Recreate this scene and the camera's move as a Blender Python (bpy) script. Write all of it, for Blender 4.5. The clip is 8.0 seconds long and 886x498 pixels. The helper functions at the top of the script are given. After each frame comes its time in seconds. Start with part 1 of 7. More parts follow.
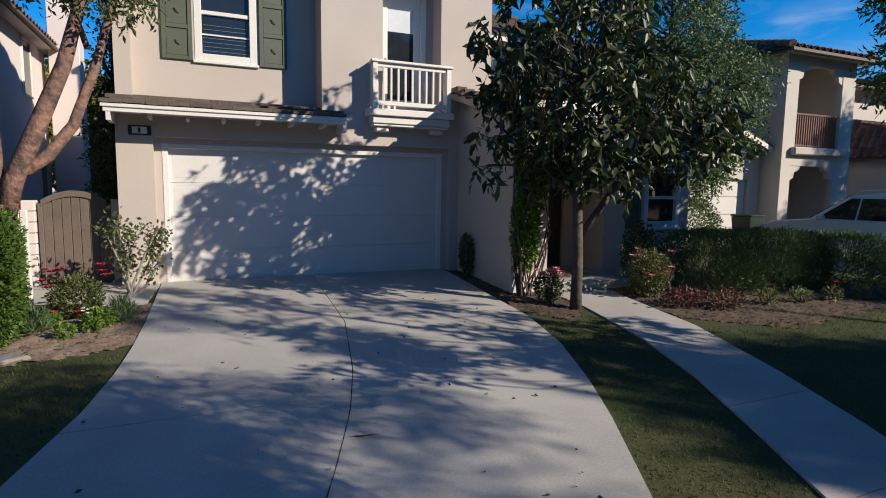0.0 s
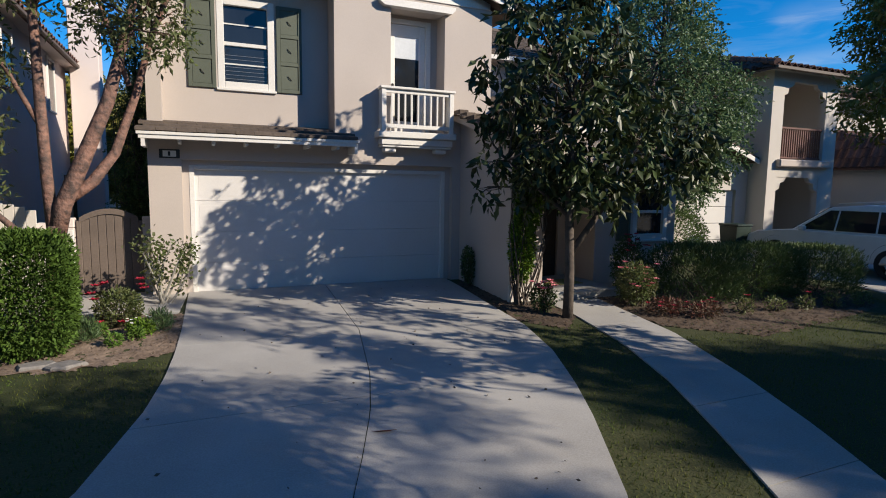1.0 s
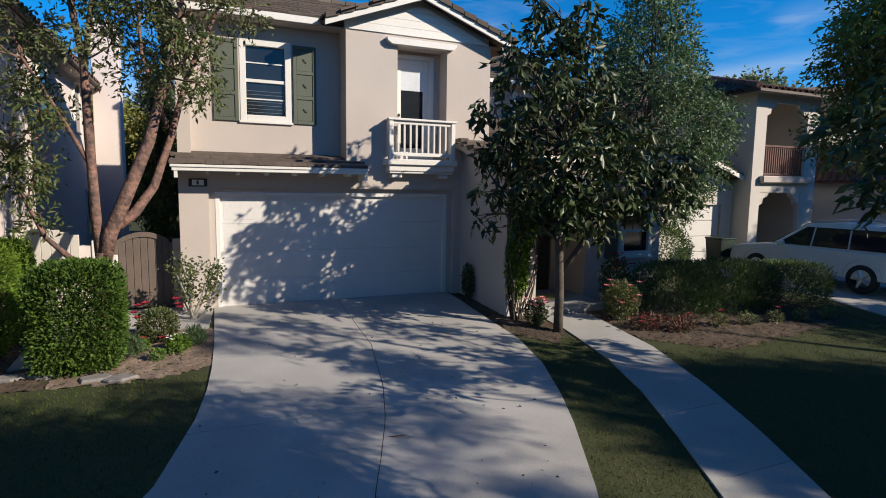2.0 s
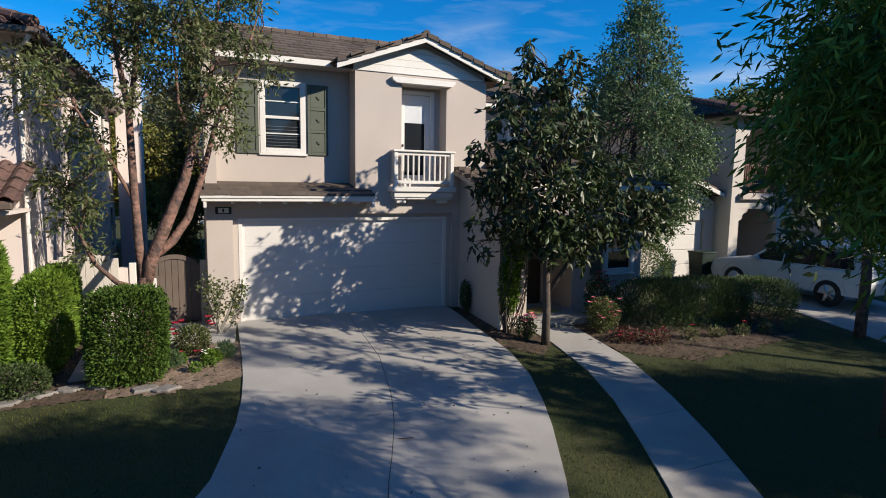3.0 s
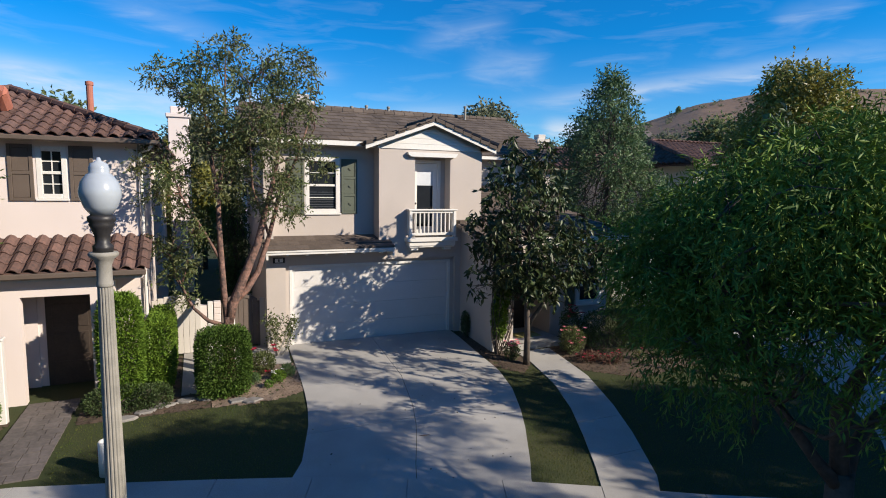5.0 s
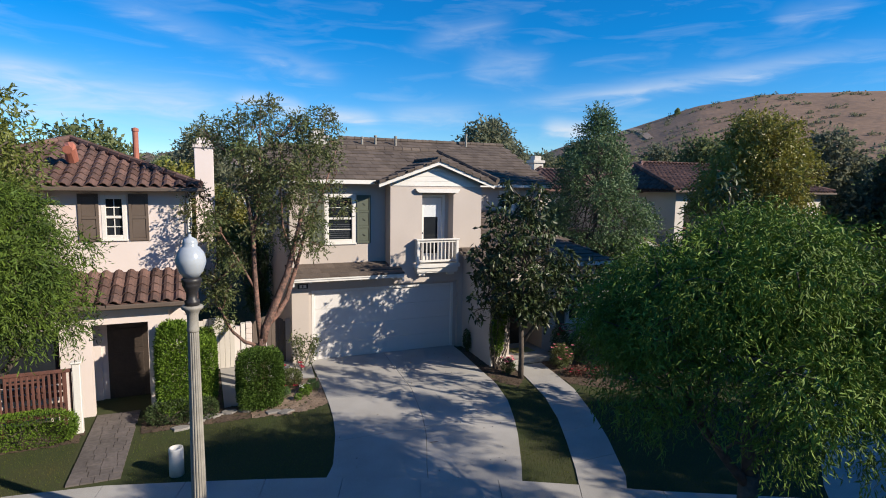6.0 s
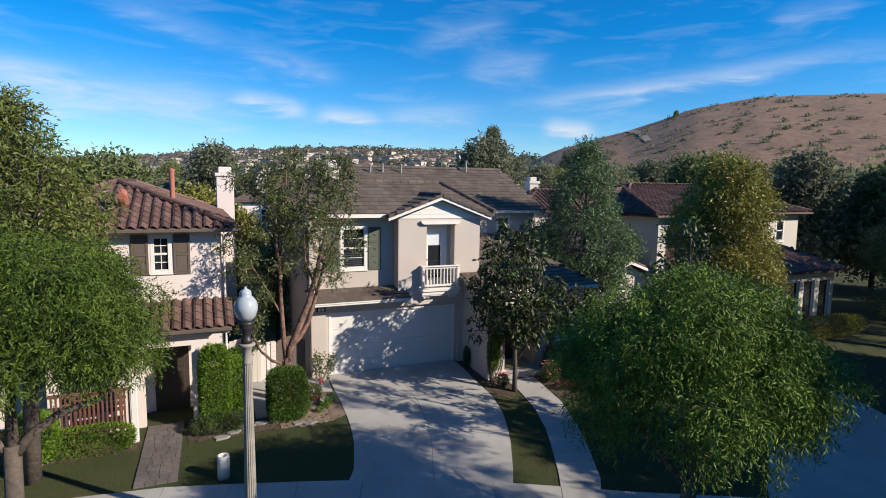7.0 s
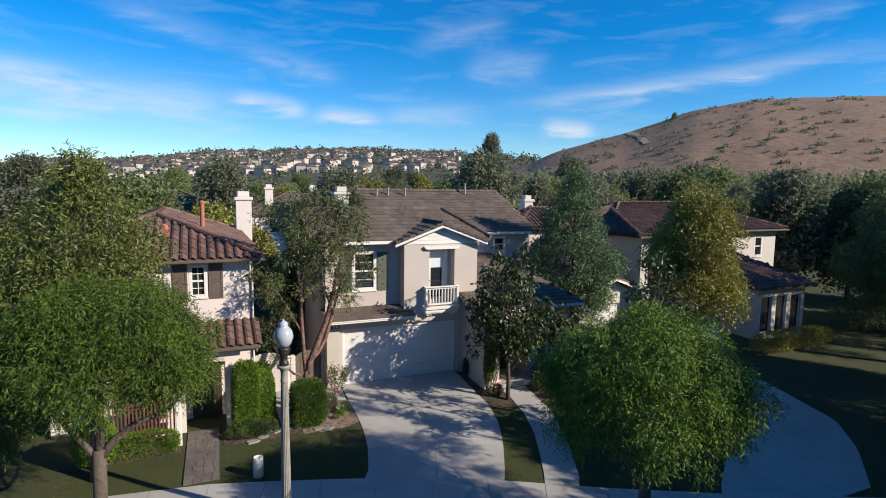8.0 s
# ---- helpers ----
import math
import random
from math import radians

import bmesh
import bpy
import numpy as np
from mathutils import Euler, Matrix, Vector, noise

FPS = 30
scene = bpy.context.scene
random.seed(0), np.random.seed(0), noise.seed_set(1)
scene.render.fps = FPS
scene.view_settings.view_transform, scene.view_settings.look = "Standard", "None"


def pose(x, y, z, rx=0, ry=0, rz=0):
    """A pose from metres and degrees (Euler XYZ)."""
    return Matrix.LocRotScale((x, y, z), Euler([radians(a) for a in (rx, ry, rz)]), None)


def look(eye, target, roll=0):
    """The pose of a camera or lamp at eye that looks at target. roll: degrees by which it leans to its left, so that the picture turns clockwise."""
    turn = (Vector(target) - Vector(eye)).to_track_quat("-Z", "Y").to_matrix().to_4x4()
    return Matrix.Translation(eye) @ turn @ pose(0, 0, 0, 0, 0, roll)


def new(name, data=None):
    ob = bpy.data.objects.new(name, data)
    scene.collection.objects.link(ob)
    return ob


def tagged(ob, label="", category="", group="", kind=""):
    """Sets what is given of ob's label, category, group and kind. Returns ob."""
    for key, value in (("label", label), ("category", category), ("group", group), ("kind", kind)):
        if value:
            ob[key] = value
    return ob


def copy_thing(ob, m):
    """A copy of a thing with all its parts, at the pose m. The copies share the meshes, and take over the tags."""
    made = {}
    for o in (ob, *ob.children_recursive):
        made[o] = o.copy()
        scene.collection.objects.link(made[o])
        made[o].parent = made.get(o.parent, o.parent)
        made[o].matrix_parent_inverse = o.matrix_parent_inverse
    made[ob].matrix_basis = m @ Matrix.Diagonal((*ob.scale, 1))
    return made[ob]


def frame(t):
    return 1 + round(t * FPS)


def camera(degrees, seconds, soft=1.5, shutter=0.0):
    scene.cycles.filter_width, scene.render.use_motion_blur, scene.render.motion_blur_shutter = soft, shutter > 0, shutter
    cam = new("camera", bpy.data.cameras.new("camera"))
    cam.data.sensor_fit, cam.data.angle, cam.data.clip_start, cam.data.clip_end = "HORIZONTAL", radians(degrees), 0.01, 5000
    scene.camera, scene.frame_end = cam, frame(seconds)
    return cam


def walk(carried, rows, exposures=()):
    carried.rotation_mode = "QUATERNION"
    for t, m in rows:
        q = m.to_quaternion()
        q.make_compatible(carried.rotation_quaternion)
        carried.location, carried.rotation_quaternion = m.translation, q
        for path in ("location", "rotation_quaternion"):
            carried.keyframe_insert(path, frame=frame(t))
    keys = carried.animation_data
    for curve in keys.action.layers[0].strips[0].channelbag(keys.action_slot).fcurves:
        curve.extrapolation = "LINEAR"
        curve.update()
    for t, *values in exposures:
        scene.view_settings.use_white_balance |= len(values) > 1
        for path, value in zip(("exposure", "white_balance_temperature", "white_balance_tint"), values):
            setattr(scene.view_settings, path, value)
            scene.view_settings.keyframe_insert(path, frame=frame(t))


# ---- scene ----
cam = camera(76.6, 8.0, soft=1.0)
walk(cam, [
    (0.0, pose(0.503, -10.564, 1.726, 83.76, -0.74, -23.50)),
    (0.5, pose(0.319, -10.905, 1.869, 83.74, -0.75, -23.50)),
    (1.0, pose(0.104, -11.307, 2.067, 83.73, -0.76, -23.48)),
    (1.5, pose(-0.125, -11.737, 2.313, 83.70, -0.78, -23.45)),
    (3.0, pose(-0.854, -13.370, 3.209, 83.66, -0.79, -23.46)),
    (3.5, pose(-1.177, -14.051, 3.546, 83.65, -0.80, -23.44)),
    (4.0, pose(-1.537, -14.834, 3.926, 83.65, -0.80, -23.43)),
    (4.5, pose(-1.962, -15.695, 4.324, 83.64, -0.80, -23.43)),
    (6.0, pose(-3.415, -18.467, 5.958, 83.64, -0.79, -23.44)),
    (6.5, pose(-3.896, -19.411, 6.534, 83.66, -0.78, -23.44)),
    (7.0, pose(-4.395, -20.449, 7.224, 83.66, -0.77, -23.44)),
    (7.5, pose(-4.902, -21.509, 7.879, 83.68, -0.76, -23.45)),
    (8.0, pose(-5.433, -22.634, 8.478, 83.68, -0.76, -23.48)),
], exposures=[(0.0, 0.33, 6950, 10), (3.0, 0.38, 6950, 10), (6.0, 0.46, 6950, 10), (8.0, 0.46, 6950, 10)])

# ---- world and sun ----
SUN_A, SUN_B = 1.06, 0.77          # towards the sun: (SUN_A, -1, SUN_B)
sun_way = Vector((SUN_A, -1.0, SUN_B)).normalized()
world = bpy.data.worlds.new("sky")
scene.world = world
world.use_nodes = True
wn, wl = world.node_tree.nodes, world.node_tree.links
wn.clear()
sky = wn.new("ShaderNodeTexSky")
sky.sky_type, sky.sun_disc = "NISHITA", False
sky.sun_elevation = math.asin(sun_way.z)
sky.sun_rotation = math.atan2(sun_way.x, sun_way.y)
sky.altitude, sky.air_density, sky.dust_density, sky.ozone_density = 200.0, 1.0, 0.0, 2.0
coord = wn.new("ShaderNodeTexCoord")
# thin cirrus: streaks (azimuth, height, half length, half width, slope in degrees, thickness) torn up by noise
STREAKS = [(-6.7, 6.9, 10.3, 2.26, -1.5, 0.42), (-11.9, 8.9, 3.0, 0.7, -7.6, 0.36), (6.6, 7.7, 3.0, 0.6, -5.9, 0.6), (14.0, 6.6, 2.8, 0.7, -4.1, 0.65),
           (44.9, 9.6, 13.5, 0.75, 6.4, 0.38), (35.8, 5.9, 2.3, 0.7, -4.5, 0.6), (29.5, 11.4, 3.6, 1.31, 1.7, 0.3), (8.5, 11.3, 4.4, 0.9, -14.5, 0.25),
           (22.3, 7.0, 4.8, 1.0, 1.6, 0.3), (25.0, 14.4, 4.3, 1.0, 14.0, 0.22), (55.8, 14.7, 2.9, 0.65, 4.3, 0.13), (-1.6, 13.8, 5.5, 1.0, -12.2, 0.18)]


def sums(kind, a, b=None, c=None):
    """One math node of the sky; numbers or sockets in, a socket out."""
    m = wn.new("ShaderNodeMath")
    m.operation = kind
    for i, v in enumerate((a, b, c)):
        if isinstance(v, (int, float)):
            m.inputs[i].default_value = v
        elif v is not None:
            wl.new(v, m.inputs[i])
    return m.outputs["Value"]


axes = wn.new("ShaderNodeSeparateXYZ")
wl.new(coord.outputs["Generated"], axes.inputs["Vector"])
azimuth = sums("MULTIPLY", sums("ARCTAN2", axes.outputs["X"], axes.outputs["Y"]), 57.2958)
height = sums("MULTIPLY", sums("ARCSINE", axes.outputs["Z"]), 57.2958)
stretch = wn.new("ShaderNodeMapping")
stretch.inputs["Rotation"].default_value = (radians(8), radians(-13), radians(30))
stretch.inputs["Scale"].default_value = (5.0, 5.0, 26.0)
wl.new(coord.outputs["Generated"], stretch.inputs["Vector"])
cirrus = wn.new("ShaderNodeTexNoise")
cirrus.inputs["Scale"].default_value, cirrus.inputs["Detail"].default_value = 1.6, 7.0
cirrus.inputs["Roughness"].default_value, cirrus.inputs["Distortion"].default_value = 0.55, 0.6
wl.new(stretch.outputs["Vector"], cirrus.inputs["Vector"])
torn = sums("MULTIPLY_ADD", cirrus.outputs["Fac"], 2.6, -0.45)
warp = sums("MULTIPLY_ADD", cirrus.outputs["Fac"], 2.4, -1.2)
veil = sums("MULTIPLY", sums("MAXIMUM", sums("SUBTRACT", cirrus.outputs["Fac"], 0.5), 0.0), 0.5)
for sa, se, sl, sw, slope, thick in STREAKS:
    ca, sn = math.cos(radians(slope)), math.sin(radians(slope))
    da, de = sums("SUBTRACT", azimuth, sa), sums("ADD", sums("SUBTRACT", height, se), warp)
    along = sums("DIVIDE", sums("ADD", sums("MULTIPLY", da, ca), sums("MULTIPLY", de, sn)), sl)
    across = sums("DIVIDE", sums("SUBTRACT", sums("MULTIPLY", de, ca), sums("MULTIPLY", da, sn)), sw)
    far_off = sums("ADD", sums("POWER", sums("ABSOLUTE", along), 4.0), sums("MULTIPLY", across, across))
    veil = sums("MULTIPLY_ADD", sums("POWER", 2.71828, sums("MULTIPLY", far_off, -1.0)), sums("MULTIPLY", torn, thick), veil)
veil = sums("MINIMUM", sums("MAXIMUM", veil, 0.0), 0.8)
mixed = wn.new("ShaderNodeMixRGB")
mixed.inputs["Color2"].default_value = (8.0, 9.0, 10.5, 1)
wl.new(veil, mixed.inputs["Fac"])
tint = wn.new("ShaderNodeMixRGB")
tint.blend_type = "MULTIPLY"
tint.inputs["Fac"].default_value = 1.0
tint.inputs["Color2"].default_value = (0.70, 0.90, 1.2, 1)
hue = wn.new("ShaderNodeHueSaturation")
hue.inputs["Saturation"].default_value, hue.inputs["Value"].default_value = 1.30, 1.5
wl.new(sky.outputs["Color"], tint.inputs["Color1"])
wl.new(tint.outputs["Color"], hue.inputs["Color"])
wl.new(hue.outputs["Color"], mixed.inputs["Color1"])
back = wn.new("ShaderNodeBackground")
back.inputs["Strength"].default_value = 0.068
wl.new(mixed.outputs["Color"], back.inputs["Color"])
out = wn.new("ShaderNodeOutputWorld")
wl.new(back.outputs["Background"], out.inputs["Surface"])
sun = new("sun", bpy.data.lights.new("sun", "SUN"))
sun.data.energy, sun.data.angle, sun.data.color = 5.0, radians(0.55), (1.0, 0.92, 0.81)
sun.matrix_world = look(sun_way * 60, (0, 0, 0))


# ---- materials ----
def mat(name, colour, other=None, rough=0.8, grain=40.0, blotch=1.5, bump=0.2, metal=0.0, spread=0.0, amount=0.5, dist=0.01, spec=0.4, trans=0.0):
    """Two scales of variation between colour and other, bump, and a spread of lightness between pieces."""
    m = bpy.data.materials.new(name)
    m.use_nodes = True
    n, k = m.node_tree.nodes, m.node_tree.links
    b = n["Principled BSDF"]
    other = other or tuple(c * 0.75 for c in colour)
    geo = n.new("ShaderNodeNewGeometry")
    big, fine = n.new("ShaderNodeTexNoise"), n.new("ShaderNodeTexNoise")
    big.inputs["Scale"].default_value, big.inputs["Detail"].default_value = blotch, 5.0
    fine.inputs["Scale"].default_value, fine.inputs["Detail"].default_value = grain, 4.0
    for t in (big, fine):
        k.new(geo.outputs["Position"], t.inputs["Vector"])
    both = n.new("ShaderNodeMath")
    both.operation = "ADD"
    k.new(big.outputs["Fac"], both.inputs[0])
    k.new(fine.outputs["Fac"], both.inputs[1])
    span = n.new("ShaderNodeMapRange")
    span.inputs["From Min"].default_value, span.inputs["From Max"].default_value = 0.72, 1.28
    span.inputs["To Max"].default_value = amount * 2
    k.new(both.outputs["Value"], span.inputs["Value"])
    mix = n.new("ShaderNodeMixRGB")
    mix.inputs["Color1"].default_value, mix.inputs["Color2"].default_value = (*colour, 1), (*other, 1)
    k.new(span.outputs["Result"], mix.inputs["Fac"])
    top = mix.outputs["Color"]
    if spread:
        info = n.new("ShaderNodeObjectInfo")
        add = n.new("ShaderNodeMath")
        add.operation = "ADD"
        k.new(info.outputs["Random"], add.inputs[0])
        k.new(geo.outputs["Random Per Island"], add.inputs[1])
        r = n.new("ShaderNodeMapRange")
        r.inputs["From Max"].default_value = 2.0
        r.inputs["To Min"].default_value, r.inputs["To Max"].default_value = 1 - spread, 1 + spread
        k.new(add.outputs["Value"], r.inputs["Value"])
        vary = n.new("ShaderNodeHueSaturation")
        k.new(top, vary.inputs["Color"])
        k.new(r.outputs["Result"], vary.inputs["Value"])
        top = vary.outputs["Color"]
    k.new(top, b.inputs["Base Color"])
    b.inputs["Roughness"].default_value, b.inputs["Metallic"].default_value = rough, metal
    b.inputs["Specular IOR Level"].default_value = spec
    if bump:
        bn = n.new("ShaderNodeBump")
        bn.inputs["Strength"].default_value, bn.inputs["Distance"].default_value = bump, dist
        k.new(both.outputs["Value"], bn.inputs["Height"])
        k.new(bn.outputs["Normal"], b.inputs["Normal"])
    if trans:
        tr = n.new("ShaderNodeBsdfTranslucent")
        k.new(top, tr.inputs["Color"])
        ms = n.new("ShaderNodeMixShader")
        ms.inputs["Fac"].default_value = trans
        k.new(b.outputs["BSDF"], ms.inputs[1])
        k.new(tr.outputs["BSDF"], ms.inputs[2])
        k.new(ms.outputs["Shader"], n["Material Output"].inputs["Surface"])
    return m


STUCCO = mat("stucco_taupe", (0.51, 0.45, 0.405), (0.45, 0.395, 0.355), 0.9, 90, 0.7, 0.35, dist=0.004)
STUCCO_PINK = mat("stucco_cream", (0.70, 0.615, 0.58), (0.62, 0.545, 0.51), 0.9, 80, 0.6, 0.35, dist=0.004)
STUCCO_WHITE = mat("stucco_pale", (0.58, 0.54, 0.49), (0.50, 0.465, 0.42), 0.9, 80, 0.6, 0.35, dist=0.004)
TRIM = mat("white_paint", (0.72, 0.70, 0.665), (0.63, 0.61, 0.57), 0.55, 30, 1.2, 0.08)
DOORPAINT = mat("garage_paint", (0.66, 0.64, 0.62), (0.60, 0.58, 0.56), 0.5, 60, 0.8, 0.1, dist=0.003)
SHUTTER = mat("green_shutter_paint", (0.10, 0.115, 0.085), (0.075, 0.088, 0.066), 0.6, 40, 2, 0.1)
SHUTTER_BROWN = mat("brown_shutter_paint", (0.13, 0.10, 0.08), (0.10, 0.075, 0.06), 0.6, 40, 2, 0.1)
TILE_FLAT = mat("flat_concrete_tile", (0.145, 0.115, 0.095), (0.09, 0.073, 0.064), 0.9, 25, 1.2, 0.3, spread=0.35, spec=0.12)
TILE_RED = mat("clay_barrel_tile", (0.18, 0.103, 0.085), (0.095, 0.066, 0.060), 0.88, 14, 1.5, 0.3, spread=0.5, spec=0.12)
CONCRETE = mat("driveway_concrete", (0.415, 0.40, 0.378), (0.30, 0.288, 0.27), 0.85, 70, 0.9, 0.35, dist=0.004)
PAVER = mat("stamped_paving", (0.15, 0.128, 0.12), (0.09, 0.078, 0.073), 0.8, 12, 2.2, 0.4, spread=0.2)
SOIL = mat("mulch_soil", (0.115, 0.078, 0.054), (0.05, 0.035, 0.025), 0.95, 22, 2.5, 0.8, dist=0.02)
LAWN = mat("turf", (0.026, 0.042, 0.010), (0.050, 0.050, 0.017), 0.95, 35, 0.9, 0.7, dist=0.02)
ROAD = mat("asphalt", (0.055, 0.055, 0.055), (0.04, 0.04, 0.04), 0.9, 80, 0.6, 0.4)
GLASS = mat("dark_window_glass", (0.015, 0.018, 0.022), (0.02, 0.024, 0.03), 0.05, 3, 0.6, 0.0, spec=0.5)
GLASS.node_tree.nodes["Principled BSDF"].inputs["IOR"].default_value = 1.55
BLACK = mat("black_iron", (0.018, 0.018, 0.02), (0.03, 0.028, 0.028), 0.45, 40, 3, 0.15)
POST = mat("aggregate_concrete", (0.33, 0.31, 0.27), (0.20, 0.19, 0.165), 0.85, 140, 4, 0.4)
GLOBE = mat("frosted_globe", (0.40, 0.44, 0.48), (0.32, 0.36, 0.40), 0.2, 4, 2, 0.0, spec=0.6)
WOODGATE = mat("taupe_gate_boards", (0.155, 0.12, 0.10), (0.115, 0.09, 0.075), 0.7, 30, 3, 0.2, spread=0.1)
REDBARK = mat("peeling_red_bark", (0.27, 0.145, 0.108), (0.075, 0.052, 0.045), 0.8, 14, 3.5, 0.8, dist=0.03)
BARK = mat("grey_bark", (0.12, 0.095, 0.078), (0.06, 0.05, 0.043), 0.9, 14, 4, 0.7, dist=0.02)
LEAF_WILLOW = mat("willow_leaf", (0.14, 0.215, 0.03), (0.046, 0.087, 0.016), 0.6, 6, 1.6, 0, spread=0.7, trans=0.06, spec=0.2)
LEAF_MAG = mat("magnolia_leaf", (0.05, 0.088, 0.03), (0.072, 0.085, 0.03), 0.42, 5, 1.5, 0, spread=0.7, trans=0.12, spec=0.35)
LEAF_ARB = mat("arbutus_leaf", (0.13, 0.19, 0.06), (0.16, 0.15, 0.065), 0.5, 6, 1.2, 0, spread=0.55, trans=0.35)
LEAF_BOX = mat("box_leaf", (0.17, 0.27, 0.035), (0.085, 0.16, 0.024), 0.65, 8, 2.4, 0, spread=0.6, trans=0.25, spec=0.15)
LEAF_ROUND = mat("dark_box_leaf", (0.105, 0.18, 0.03), (0.05, 0.10, 0.02), 0.65, 8, 3.0, 0, spread=0.6, trans=0.15, spec=0.15)
LEAF_RED = mat("reddish_leaf", (0.17, 0.055, 0.045), (0.09, 0.07, 0.035), 0.6, 8, 3.0, 0, spread=0.5, trans=0.15)
LEAF_DARK = mat("dark_leaf", (0.10, 0.15, 0.052), (0.065, 0.10, 0.038), 0.55, 6, 0.6, 0, spread=0.55, trans=0.28, spec=0.25)
LEAF_HEDGE = mat("rosemary_leaf", (0.085, 0.135, 0.04), (0.05, 0.085, 0.03), 0.6, 6, 1.6, 0, spread=0.4, trans=0.15)
LEAF_PEAR = mat("pear_leaf", (0.105, 0.17, 0.07), (0.065, 0.11, 0.048), 0.5, 6, 0.6, 0, spread=0.4, trans=0.25)
LEAF_YELLOW = mat("yellowing_leaf", (0.26, 0.265, 0.045), (0.16, 0.135, 0.04), 0.42, 6, 0.6, 0, spread=0.45, trans=0.3)
LEAF_PEPPER = mat("pepper_leaf", (0.18, 0.20, 0.042), (0.095, 0.125, 0.032), 0.45, 6, 0.8, 0, spread=0.55, trans=0.3)
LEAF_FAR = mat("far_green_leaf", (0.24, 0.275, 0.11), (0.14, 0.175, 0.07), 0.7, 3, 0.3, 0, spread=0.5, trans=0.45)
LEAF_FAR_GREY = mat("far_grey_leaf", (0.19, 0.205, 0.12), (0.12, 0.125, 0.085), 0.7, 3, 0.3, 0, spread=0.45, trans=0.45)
TRACK = mat("bare_track", (0.42, 0.29, 0.20), (0.34, 0.23, 0.155), 0.95, 0.5, 0.1, 0.3)
GRASS = mat("grass_blade", (0.062, 0.108, 0.016), (0.115, 0.115, 0.027), 0.8, 5, 0.8, 0, spread=0.5, trans=0.25)
PETAL_RED = mat("red_petal", (0.40, 0.015, 0.045), (0.26, 0.015, 0.03), 0.6, 8, 3, 0, spread=0.3)
PETAL_PINK = mat("pink_petal", (0.75, 0.28, 0.32), (0.60, 0.15, 0.18), 0.6, 8, 3, 0, spread=0.3)
PETAL_WHITE = mat("white_petal", (0.80, 0.80, 0.76), (0.7, 0.7, 0.66), 0.6, 8, 3, 0)
HILL = mat("dry_grass_hill", (0.26, 0.16, 0.098), (0.165, 0.105, 0.07), 0.95, 0.25, 0.03, 0.3, dist=2.0)
FARGREEN = mat("far_scrub", (0.075, 0.075, 0.045), (0.045, 0.05, 0.032), 0.95, 0.15, 0.03, 0.6, dist=1.0)
CARPAINT = mat("white_car_paint", (0.72, 0.73, 0.74), (0.66, 0.67, 0.68), 0.25, 5, 1, 0, spec=0.6)
RUBBER = mat("tyre_rubber", (0.02, 0.02, 0.02), (0.03, 0.03, 0.03), 0.8, 40, 3, 0.1)
CHROME = mat("alloy", (0.6, 0.6, 0.62), (0.5, 0.5, 0.52), 0.3, 20, 3, 0, metal=0.9)
BINGREEN = mat("green_bin_plastic", (0.012, 0.03, 0.022), (0.01, 0.024, 0.018), 0.5, 20, 2, 0.05)
WOODRED = mat("redwood_rail", (0.155, 0.068, 0.053), (0.10, 0.046, 0.037), 0.6, 30, 3, 0.1)
DARKDOOR = mat("dark_stained_door", (0.055, 0.04, 0.032), (0.035, 0.027, 0.022), 0.5, 20, 3, 0.1)
BLIND = mat("window_blind", (0.62, 0.65, 0.68), (0.55, 0.58, 0.61), 0.25, 20, 2, 0)
SLAT = mat("dim_blind_slat", (0.17, 0.18, 0.20), (0.13, 0.14, 0.16), 0.5, 20, 2, 0)
SOIL_DRY = mat("dry_sandy_soil", (0.27, 0.20, 0.15), (0.13, 0.09, 0.065), 0.95, 22, 2.5, 0.8, dist=0.02)
DOORMAT = mat("yellow_coir", (0.42, 0.36, 0.13), (0.30, 0.25, 0.09), 0.95, 60, 4, 0.6)
STONE = mat("grey_edging_stone", (0.26, 0.24, 0.22), (0.17, 0.16, 0.15), 0.9, 30, 3, 0.5, spread=0.2)
TERRACOTTA = mat("terracotta_pipe", (0.42, 0.15, 0.10), (0.33, 0.12, 0.085), 0.75, 20, 3, 0.1)


